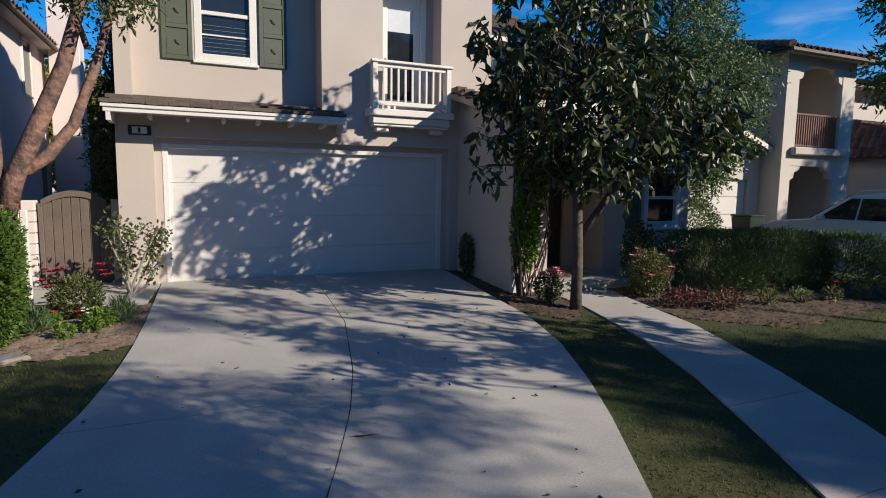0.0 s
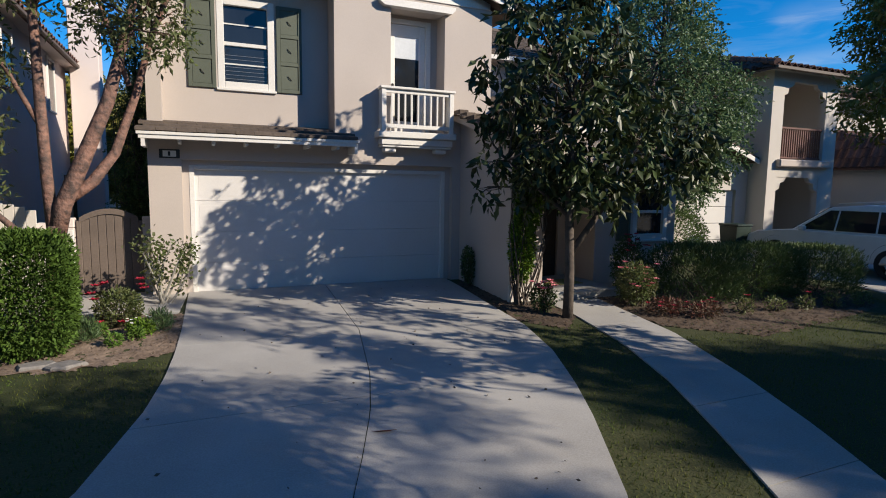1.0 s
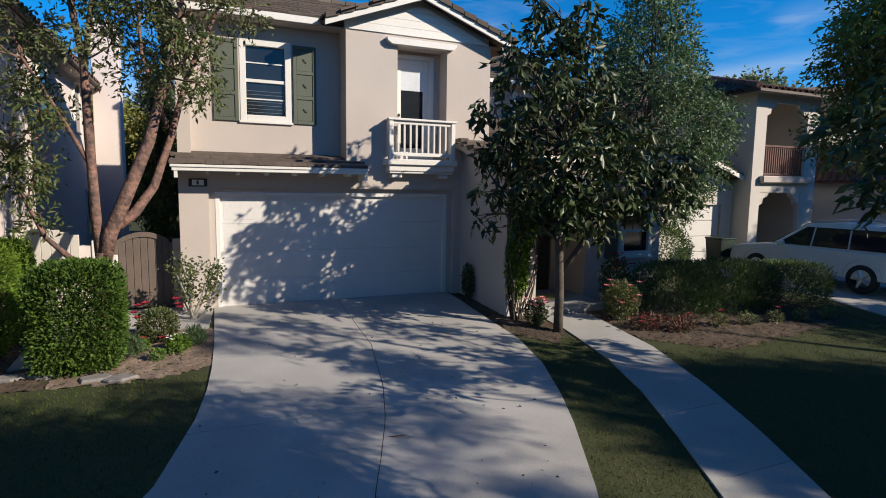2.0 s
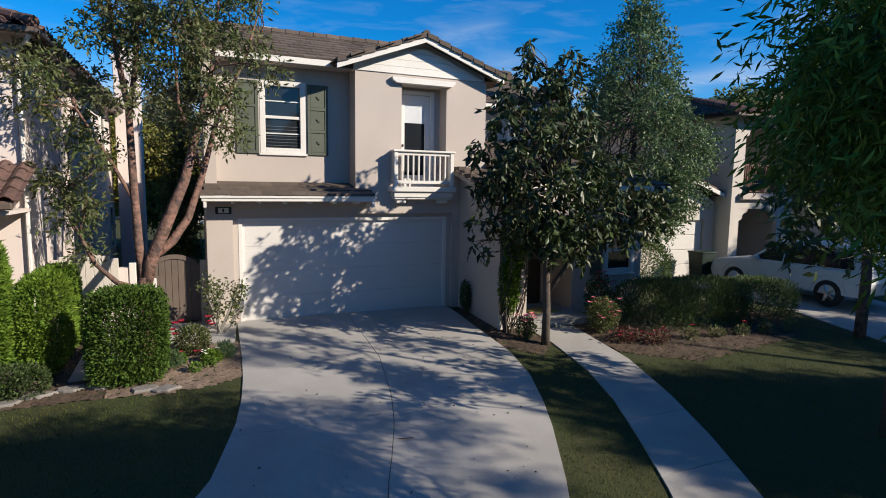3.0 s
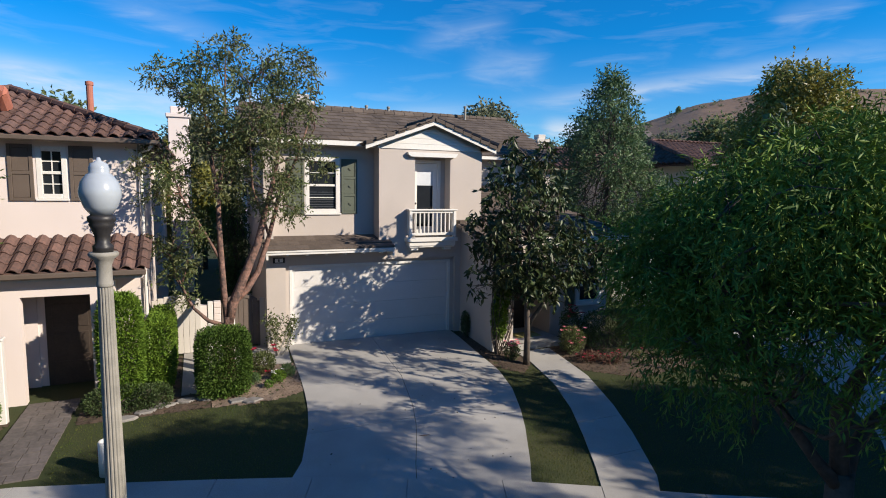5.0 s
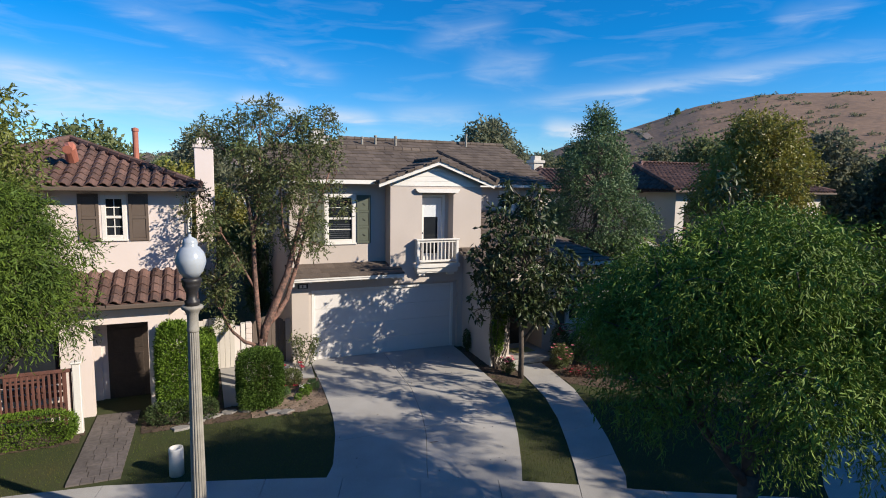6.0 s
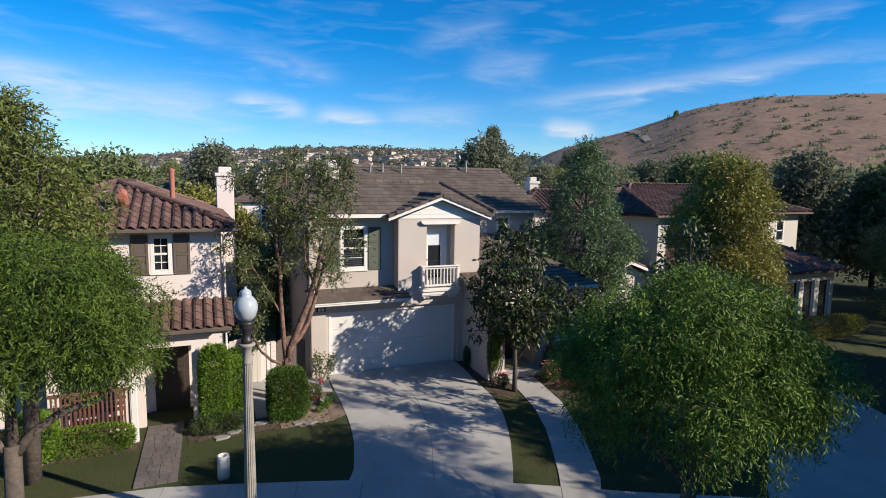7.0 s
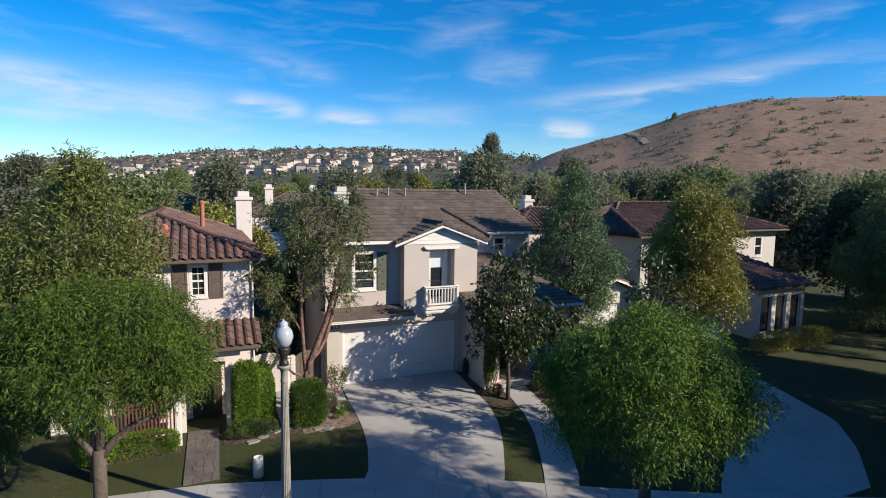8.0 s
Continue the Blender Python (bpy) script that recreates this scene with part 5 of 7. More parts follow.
def car():
    t = thing("parked_car", "white sport utility vehicle parked on the neighbour's driveway", "car", (0, 0, 0))
    body = [(-2.35, 0.42), (-2.42, 0.75), (-2.36, 1.02), (0.95, 1.06), (1.15, 1.05), (2.05, 0.95), (2.32, 0.82), (2.38, 0.55), (2.30, 0.34), (-2.2, 0.34)]
    s = Shape()
    n = len(body)
    for y, k in ((-0.95, 0.96), (-0.90, 1.0), (0.90, 1.0), (0.95, 0.96)):
        s.v += [(x * (0.985 if k < 1 else 1), y, 0.68 + (z - 0.68) * k) for x, z in body]
    for j in range(3):
        for i in range(n):
            s.f.append((j * n + i, j * n + (i + 1) % n, (j + 1) * n + (i + 1) % n, (j + 1) * n + i))
    s.f += [tuple(range(n))[::-1], tuple(range(3 * n, 4 * n))]
    part("body", s, CARPAINT).parent = t
    cab = Shape()
    cab.v = [(-2.34, -0.89, 1.0), (1.12, -0.89, 1.03), (0.22, -0.70, 1.68), (-2.12, -0.70, 1.70), (-2.34, 0.89, 1.0), (1.12, 0.89, 1.03), (0.22, 0.70, 1.68), (-2.12, 0.70, 1.70), (-0.7, -0.66, 1.77), (-0.7, 0.66, 1.77)]
    cab.f = [(0, 1, 2, 8, 3), (4, 7, 9, 6, 5), (1, 5, 6, 2), (0, 3, 7, 4), (2, 6, 9, 8), (8, 9, 7, 3), (0, 4, 5, 1)]
    part("cabin", cab, CARPAINT).parent = t
    for ob in list(t.children):
        rounding = ob.modifiers.new("rounding", "BEVEL")
        rounding.width, rounding.segments, rounding.limit_method = 0.07, 3, "ANGLE"
    for sgn in (-1, 1):
        for x0, x1, u0, u1 in ((-0.02, 0.88, -0.04, 0.16), (-0.98, -0.07, -0.95, -0.09), (-2.0, -1.03, -1.86, -1.0)):
            w = Shape().add([(x0, sgn * 0.885, 1.08), (x1, sgn * 0.885, 1.08), (u1, sgn * 0.738, 1.60), (u0, sgn * 0.738, 1.60), (x0, sgn * 0.865, 1.08), (x1, sgn * 0.865, 1.08), (u1, sgn * 0.70, 1.60), (u0, sgn * 0.70, 1.60)],
                            [(0, 1, 2, 3), (7, 6, 5, 4), (0, 4, 5, 1), (1, 5, 6, 2), (2, 6, 7, 3), (3, 7, 4, 0)])
            part("side_window", w, GLASS).parent = t
        part("mirror", Shape().box(0.62, 0.80, sgn * 0.95, sgn * 1.10, 1.04, 1.18, 0.03), CARPAINT).parent = t
        part("roof_rail", Shape().tube([(-1.9, sgn * 0.62, 1.76), (-0.9, sgn * 0.60, 1.84), (0.05, sgn * 0.62, 1.77)], [0.02] * 3, 6), CHROME).parent = t
        part("headlight", Shape().box(2.1, 2.36, sgn * 0.60, sgn * 0.90, 0.70, 0.84, 0.03), GLASS).parent = t
        for x in (1.45, -1.40):
            wh = Shape()
            ring = [(0.36, -0.11), (0.38, -0.06), (0.38, 0.06), (0.36, 0.11), (0.24, 0.12), (0.24, -0.12)]
            for i in range(20):
                a = 2 * math.pi * i / 20
                wh.v += [(x + r * math.cos(a), sgn * 0.86 + w, 0.36 + r * math.sin(a)) for r, w in ring]
            k = len(ring)
            for i in range(20):
                for j in range(k):
                    wh.f.append((i * k + j, i * k + (j + 1) % k, ((i + 1) % 20) * k + (j + 1) % k, ((i + 1) % 20) * k + j))
            wheel = part("wheel", wh, RUBBER)
            wheel.parent = t
            rim = Shape()
            for i in range(5):
                a = 2 * math.pi * i / 5
                rim.tube([(x, sgn * 0.94, 0.36), (x + 0.24 * math.cos(a), sgn * 0.95, 0.36 + 0.24 * math.sin(a))], [0.05, 0.035], 6)
            part("rim", rim, CHROME).parent = wheel
            part("arch", Shape().tube([(x + 0.46 * math.cos(a), sgn * 0.93, 0.40 + 0.46 * math.sin(a)) for a in np.linspace(0.05, 3.09, 12)], [0.022] * 12, 6), RUBBER).parent = t
    part("windscreen", Shape().add([(1.06, -0.80, 1.06), (1.06, 0.80, 1.06), (0.19, 0.64, 1.68), (0.19, -0.64, 1.68), (1.10, -0.80, 1.07), (1.10, 0.80, 1.07), (0.23, 0.64, 1.69), (0.23, -0.64, 1.69)],
                                   [(0, 1, 2, 3), (7, 6, 5, 4), (0, 4, 5, 1), (1, 5, 6, 2), (2, 6, 7, 3), (3, 7, 4, 0)]), GLASS).parent = t
    t.matrix_basis = pose(16.7, -1.6, -0.08, 0, 0, 93) @ Matrix.Scale(1.04, 4)
    b = thing("wheelie_bin", "green plastic wheelie bin by the garage", "bin", (15.6, 1.2, 0))
    q = Shape().add([(15.35, 0.95, 0.0), (15.85, 0.95, 0.0), (15.85, 1.45, 0.0), (15.35, 1.45, 0.0), (15.28, 0.88, 0.98), (15.92, 0.88, 0.98), (15.92, 1.52, 0.98), (15.28, 1.52, 0.98)],
                    [(3, 2, 1, 0), (4, 5, 6, 7), (0, 1, 5, 4), (1, 2, 6, 5), (2, 3, 7, 6), (3, 0, 4, 7)])
    part("tub", q, BINGREEN, b)
    part("lid", Shape().box(15.25, 15.95, 0.85, 1.55, 0.985, 1.05, 0.02), BINGREEN, b)


street_lamp()
bollard()
gates()
porch_rail()
second_path()
second_drive()
car()


# ---- trees ----
def big_trees():
    # two weeping street trees with domed crowns
    def street_tree(at, seed, fork, clumps, label):
        f = fork
        wood = [[(0, 0, -0.1, 0.19), (0.03, 0.0, f * 0.5, 0.155), (0.06, 0.02, f + 0.1, 0.14)],
                [(0.05, 0.0, f - 0.15, 0.11), (0.35, 0.1, f + 0.25, 0.09), (0.8, 0.15, f + 0.55, 0.075), (1.5, 0.2, f + 0.75, 0.055), (2.0, 0.1, f + 1.4, 0.03)],
                [(0.05, 0.0, f - 0.1, 0.085), (-0.3, 0.1, f + 0.3, 0.07), (-0.9, 0.3, f + 1.1, 0.05), (-1.4, 0.4, f + 2.2, 0.03)],
                [(0.06, 0.02, f, 0.11), (0.05, 0.1, f + 0.8, 0.09), (0.2, -0.2, f + 1.8, 0.06), (0.1, -0.2, f + 3.0, 0.025)]]
        tree("street_tree", label, at, wood, clumps, LEAF_WILLOW, BARK, seed, 17500, 8, 0.108, 0.2, 0.34, 0.7, 0.5, 0.5, group="street trees", branch_r=0.03)
    def weeping(r, z0, z1, seed, lower):
        """Clumps of a dense dome with an uneven hanging rim: lower names how deep it hangs, turn by turn."""
        g = np.random.default_rng(seed)
        out = []
        n = 46
        for i in range(n):
            h = (i + 0.5) / n
            a = 2.4 * i + g.uniform(-0.25, 0.25)
            k = r * math.sqrt(max(0.0, 1 - h ** 2)) * g.uniform(0.86, 1.08) * (0.5 if i % 4 == 0 else 1.0)
            s = g.uniform(0.36, 0.72)
            out.append((k * math.cos(a), k * math.sin(a), z0 + (z1 - z0) * h + g.uniform(-0.15, 0.15), s, s, s * 0.72))
        for i in range(26):
            a = 2 * math.pi * i / 26 + g.uniform(-0.12, 0.12)
            deep = curve_at(lower, math.degrees(a) % 360) * g.uniform(0.35, 1.1)
            k = r * g.uniform(0.82, 1.04)
            s = g.uniform(0.26, 0.42)
            out.append((k * math.cos(a), k * math.sin(a), z0 - deep * 0.5, s, s, 0.25 + deep * 0.5))
        return out
    # clumps listed after the first dome are added to shade lawn and driveway
    street_tree((4.25, -12.8, -0.62), 101, 2.1, weeping(2.0, 4.3, 5.95, 1, [(0, 0.5), (30, 0.5), (90, 0.3), (160, 0.7), (220, 0.9), (270, 0.9), (310, 0.6), (337, 0.5), (360, 0.5)]) + [(1.5, 1.3, 4.4, 0.6, 0.6, 0.45), (0.7, 1.9, 4.3, 0.6, 0.55, 0.45), (1.9, 1.0, 5.0, 0.5, 0.5, 0.4), (1.2, 2.1, 4.8, 0.5, 0.5, 0.4), (1.6, 2.3, 4.6, 0.55, 0.55, 0.4), (2.3, 1.9, 4.7, 0.55, 0.55, 0.4), (1.1, 2.7, 4.9, 0.5, 0.5, 0.4)], "weeping green street tree with a dense domed crown")
    street_tree((-7.77, -8.2, -0.50), 102, 2.75, [(c[0] + 0.15, c[1] + 0.5, *c[2:]) for c in weeping(2.1, 4.75, 6.4, 2, [(0, 0.7), (90, 0.3), (140, 1.2), (190, 1.4), (235, 0.5), (300, 0.2), (330, 0.5), (360, 0.7)])], "weeping green street tree with a forked grey trunk")
    # young tree on the lawn
    g = np.random.default_rng(5)
    tree("lawn_tree", "young broad-leaved magnolia with thin grey trunk on the lawn", (8.43, -8.66, -0.42), [[(0, 0, -0.1, 0.075), (0.02, 0.0, 1.2, 0.065), (0.0, 0.05, 2.8, 0.05), (0.05, 0.0, 5.0, 0.03), (0.0, 0.0, 6.6, 0.015)]],
         cone(g, 24, 1.7, 3.1, 6.7, 0.30) + [(-2.2, -0.3, 3.1, 0.5, 0.45, 0.35), (-1.7, 0.4, 3.7, 0.45, 0.45, 0.4), (1.9, 0.1, 3.4, 0.5, 0.5, 0.4)], LEAF_MAG, BARK, 105, 400, 6, 0.2, 0.42, 0.24, 0.4, 0.7, 0.1, branch_r=0.02)
    # red-barked tree by the garage
    wood = [[(0, 0, -0.15, 0.18), (0.0, 0.05, 0.5, 0.145), (0.02, 0.1, 1.2, 0.13), (0.03, 0.1, 1.5, 0.115)],
            [(0.0, 0.1, 1.2, 0.085), (-0.07, 0.2, 2.2, 0.08), (-0.12, 0.3, 3.4, 0.072), (-0.14, 0.3, 4.6, 0.06), (-0.3, 0.3, 5.7, 0.045), (-0.42, 0.35, 7.0, 0.03), (-0.5, 0.3, 8.3, 0.012)],
            [(-0.14, 0.3, 4.5, 0.05), (0.05, 0.35, 5.8, 0.038), (0.1, 0.3, 7.0, 0.028), (0.14, 0.3, 8.3, 0.012)],
            [(0.02, 0.1, 1.3, 0.12), (0.13, 0.1, 1.8, 0.12), (0.38, 0.1, 2.4, 0.115), (0.77, 0.1, 3.35, 0.095), (1.05, 0.12, 4.4, 0.07), (1.3, 0.15, 5.4, 0.045), (1.5, 0.25, 7.0, 0.018)],
            [(0.15, 0.12, 1.85, 0.085), (0.5, 0.25, 2.15, 0.085), (0.8, 0.38, 2.6, 0.075), (1.1, 0.5, 3.5, 0.06), (1.4, 0.55, 4.6, 0.045), (1.95, 0.5, 5.8, 0.028), (2.4, 0.4, 7.3, 0.01)],
            [(-0.1, 0.25, 2.9, 0.04), (-0.5, 0.4, 3.7, 0.032), (-1.0, 0.5, 4.6, 0.022), (-1.3, 0.5, 5.6, 0.012)],
            [(-0.02, 0.12, 1.25, 0.055), (-0.45, 0.2, 1.4, 0.05), (-0.8, 0.3, 1.75, 0.038), (-1.05, 0.4, 2.3, 0.028), (-1.3, 0.5, 3.1, 0.012)],
            [(1.05, 0.12, 3.6, 0.04), (0.7, 0.3, 4.8, 0.03), (0.65, 0.3, 6.2, 0.018), (0.7, 0.3, 7.4, 0.01)]]
    g = np.random.default_rng(21)
    spots = []
    for i in range(84):
        h = (i + 0.5) / 84
        a = 2.4 * i
        k = 1.5 * min(1.0, 0.5 + 1.1 * h) * g.uniform(0.2, 1.0) * (1.0 if h < 0.88 else 0.75)
        spots.append((0.15 + 0.5 * h + 1.55 * k * math.cos(a), 0.3 + k * math.sin(a), 3.0 + 5.2 * h, g.uniform(0.2, 0.4), g.uniform(0.2, 0.4), g.uniform(0.16, 0.32)))
    # the front is thin before the house window
    spots = [p for p in spots if p[2] > 4.75 or (p[0] < -0.5 and p[2] > 3.4)]
    spots += [(-1.2, 0.6, 2.7, 0.35, 0.3, 0.3), (-0.95, 0.5, 2.0, 0.25, 0.25, 0.2), (-1.45, 0.6, 3.3, 0.4, 0.35, 0.25), (-0.9, 0.4, 2.9, 0.3, 0.25, 0.25), (1.15, -0.1, 4.35, 0.35, 0.3, 0.22), (1.7, -0.2, 4.2, 0.3, 0.28, 0.18), (0.5, 0.3, 4.5, 0.35, 0.3, 0.25)]
    tree("strawberry_tree", "multi-stemmed tree with peeling red bark and sparse leaves", (-1.85, -1.6, -0.07), wood, spots, LEAF_ARB, REDBARK, 106, 3700, 6, 0.12, 0.36, 0.26, 0.35, 0.8, 0.15, branch_r=0.018)
    # leafy tree in the gap between the houses
    tree("gap_tree", "dark leafy tree in the narrow gap between two houses", (-1.3, 5.4, 0.0), [[(0, 0, -0.1, 0.09), (0.05, 0, 2.0, 0.07), (0, 0.05, 4.2, 0.04), (0.05, 0, 6.2, 0.015)]],
         cone(np.random.default_rng(47), 30, 0.42, 0.8, 6.2, 0.26), LEAF_DARK, BARK, 112, 1700, 6, 0.11, 0.4, 0.28, 0.35, 0.7, 0.2, branch_r=0.02)
    # magnolia at the path
    g = np.random.default_rng(31)
    spots = cone(g, 54, 1.45, 2.15, 5.8, 0.29)
    spots += [(2.1, -0.2, 3.3, 0.5, 0.45, 0.36), (2.6, -0.1, 3.1, 0.45, 0.42, 0.32), (2.9, 0.1, 3.45, 0.4, 0.4, 0.3), (2.0, 0.2, 2.5, 0.45, 0.4, 0.3), (1.6, 0.0, 3.9, 0.4, 0.4, 0.34), (-0.6, 0.2, 6.2, 0.2, 0.2, 0.35), (0.45, 0.1, 6.15, 0.2, 0.2, 0.3), (-1.3, -0.2, 3.6, 0.3, 0.3, 0.26), (-0.9, -0.4, 3.2, 0.28, 0.28, 0.24), (-1.1, -0.5, 4.0, 0.28, 0.28, 0.24), (-0.7, -0.6, 4.6, 0.26, 0.26, 0.24)]
    spots += [(-0.35, 0.35, 5.9, 0.26, 0.26, 0.45), (0.5, 0.2, 5.8, 0.28, 0.28, 0.42), (-1.25, 0.5, 2.6, 0.35, 0.3, 0.3), (-1.2, 0.6, 3.5, 0.32, 0.3, 0.34), (-1.45, 0.5, 2.15, 0.22, 0.2, 0.12),
              (1.7, -0.3, 2.6, 0.45, 0.42, 0.35), (2.2, -0.5, 2.75, 0.38, 0.36, 0.32), (1.35, -0.1, 3.3, 0.4, 0.4, 0.35), (1.1, 0.1, 4.0, 0.35, 0.35, 0.35),
              (-1.35, 0.3, 4.2, 0.36, 0.36, 0.32), (-1.15, -0.1, 4.85, 0.32, 0.32, 0.32), (-0.8, 0.3, 5.3, 0.3, 0.3, 0.34), (1.0, 0.2, 4.9, 0.36, 0.36, 0.36)]
    tree("magnolia_tree", "dark glossy-leaved magnolia beside the front path", (5.95, -3.38, -0.15),
         [[(0, 0, -0.1, 0.10), (0.02, 0.02, 0.8, 0.085), (-0.02, 0.05, 2.0, 0.075), (0.02, 0.05, 3.6, 0.05), (0.0, 0.1, 5.4, 0.02)],
          [(0.02, 0.03, 1.1, 0.06), (0.4, -0.06, 1.65, 0.055), (0.85, -0.15, 2.3, 0.042), (1.4, -0.2, 2.9, 0.028), (2.3, -0.1, 3.2, 0.015)], [(-0.02, 0.04, 1.75, 0.04), (-0.5, 0.25, 2.2, 0.03), (-1.0, 0.5, 2.7, 0.02)]],
         spots, LEAF_MAG, BARK, 107, 1120, 6, 0.21, 0.42, 0.22, 0.95, 0.7, 0.1, branch_r=0.022)
    # upright tree behind the entrance wing
    tree("pear_tree", "tall upright tree with fine blue-green leaves", (12.85, 1.9, 0), [[(0, 0, -0.1, 0.14), (0, 0, 2.5, 0.11), (0.05, 0, 6.0, 0.06), (0, 0, 9.0, 0.02)]],
         cone(np.random.default_rng(41), 66, 2.75, 2.0, 9.4, 0.62), LEAF_PEAR, BARK, 108, 7500, 6, 0.12, 0.5, 0.3, 0.25, 0.7, 0.3, branch_r=0.03)
    # yellowing tree at the far drive
    tree("autumn_tree", "yellow-green tree with reddish trunk near the driveway", (13.6, -5.3, -0.25), [[(0, 0, -0.1, 0.13), (0.05, 0, 1.5, 0.11), (-0.05, 0.1, 4.0, 0.07), (0, 0, 7.8, 0.02)]],
         dome(np.random.default_rng(42), 34, 2.1, 2.1, 3.9, 8.3, 0.72), LEAF_YELLOW, REDBARK, 109, 8500, 6, 0.13, 0.44, 0.32, 0.4, 0.7, 0.2, branch_r=0.03)
    # mixed tree beside the neighbour
    tree("pepper_tree", "tall light-green tree behind the street tree", (-8.4, -4.3, -0.1), [[(0, 0, -0.1, 0.2), (0.1, 0, 2.5, 0.16), (0.0, 0.1, 6.0, 0.09), (0.1, 0, 9.0, 0.03)]],
         cone(np.random.default_rng(43), 60, 2.5, 3.6, 9.2, 0.62), LEAF_PEPPER, BARK, 110, 8500, 6, 0.14, 0.32, 0.35, 0.45, 0.7, 0.2, branch_r=0.035)
    # the paler far leaf stands in for haze over this dark tree
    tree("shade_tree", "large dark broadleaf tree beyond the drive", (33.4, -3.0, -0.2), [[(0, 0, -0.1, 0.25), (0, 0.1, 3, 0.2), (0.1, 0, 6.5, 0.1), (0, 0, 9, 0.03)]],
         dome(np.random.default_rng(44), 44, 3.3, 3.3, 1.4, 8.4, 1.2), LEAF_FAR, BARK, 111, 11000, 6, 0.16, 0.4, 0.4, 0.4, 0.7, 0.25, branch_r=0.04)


big_trees()


def far_trees():
    """Background trees: four kinds built once and set out as copies."""
    kinds = []
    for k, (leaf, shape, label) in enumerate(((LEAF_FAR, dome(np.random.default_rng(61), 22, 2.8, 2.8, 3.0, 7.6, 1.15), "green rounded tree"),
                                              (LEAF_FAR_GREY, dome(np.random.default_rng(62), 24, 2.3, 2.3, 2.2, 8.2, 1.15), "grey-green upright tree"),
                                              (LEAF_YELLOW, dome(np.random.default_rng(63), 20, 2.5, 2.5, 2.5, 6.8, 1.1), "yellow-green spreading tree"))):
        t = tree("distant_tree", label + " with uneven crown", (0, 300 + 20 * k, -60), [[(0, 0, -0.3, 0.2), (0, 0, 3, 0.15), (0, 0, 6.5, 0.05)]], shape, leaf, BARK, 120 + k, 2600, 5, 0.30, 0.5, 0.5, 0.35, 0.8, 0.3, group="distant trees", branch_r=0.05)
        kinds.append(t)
    rng = np.random.default_rng(77)
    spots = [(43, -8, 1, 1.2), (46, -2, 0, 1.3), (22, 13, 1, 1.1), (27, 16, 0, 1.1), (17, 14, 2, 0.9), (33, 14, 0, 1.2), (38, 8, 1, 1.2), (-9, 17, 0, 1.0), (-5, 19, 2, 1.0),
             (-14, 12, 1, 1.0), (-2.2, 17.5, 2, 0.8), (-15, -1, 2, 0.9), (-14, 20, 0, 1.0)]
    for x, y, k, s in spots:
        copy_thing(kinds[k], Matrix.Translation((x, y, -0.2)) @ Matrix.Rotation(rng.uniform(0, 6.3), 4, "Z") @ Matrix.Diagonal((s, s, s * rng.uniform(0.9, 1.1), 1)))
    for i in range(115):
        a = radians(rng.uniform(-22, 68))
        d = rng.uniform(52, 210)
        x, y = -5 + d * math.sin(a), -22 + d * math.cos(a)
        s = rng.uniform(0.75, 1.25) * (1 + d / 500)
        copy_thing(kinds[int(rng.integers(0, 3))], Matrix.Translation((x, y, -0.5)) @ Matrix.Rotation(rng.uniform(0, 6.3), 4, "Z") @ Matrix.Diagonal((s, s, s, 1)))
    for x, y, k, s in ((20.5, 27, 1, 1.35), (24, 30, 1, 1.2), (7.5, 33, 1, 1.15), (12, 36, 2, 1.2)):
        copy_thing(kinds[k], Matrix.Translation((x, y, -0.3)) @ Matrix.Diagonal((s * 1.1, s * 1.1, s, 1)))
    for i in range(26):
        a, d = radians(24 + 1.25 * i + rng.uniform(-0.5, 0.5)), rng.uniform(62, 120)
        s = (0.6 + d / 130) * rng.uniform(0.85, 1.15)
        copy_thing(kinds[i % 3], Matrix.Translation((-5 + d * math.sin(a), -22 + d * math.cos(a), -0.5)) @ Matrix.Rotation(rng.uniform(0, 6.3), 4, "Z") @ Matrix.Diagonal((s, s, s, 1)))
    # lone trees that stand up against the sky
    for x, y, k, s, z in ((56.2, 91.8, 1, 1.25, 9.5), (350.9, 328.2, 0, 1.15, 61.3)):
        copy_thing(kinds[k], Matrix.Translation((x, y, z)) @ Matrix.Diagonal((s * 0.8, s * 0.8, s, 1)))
    # unseen row that closes the road's far side, added to block low sky light
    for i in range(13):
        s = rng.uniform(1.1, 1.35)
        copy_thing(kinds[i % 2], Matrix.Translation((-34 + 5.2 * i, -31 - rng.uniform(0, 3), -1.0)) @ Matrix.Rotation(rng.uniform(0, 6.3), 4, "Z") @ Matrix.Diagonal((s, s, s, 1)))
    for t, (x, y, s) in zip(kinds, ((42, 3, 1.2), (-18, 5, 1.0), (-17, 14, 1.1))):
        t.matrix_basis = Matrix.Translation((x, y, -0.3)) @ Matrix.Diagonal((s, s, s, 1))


far_trees()


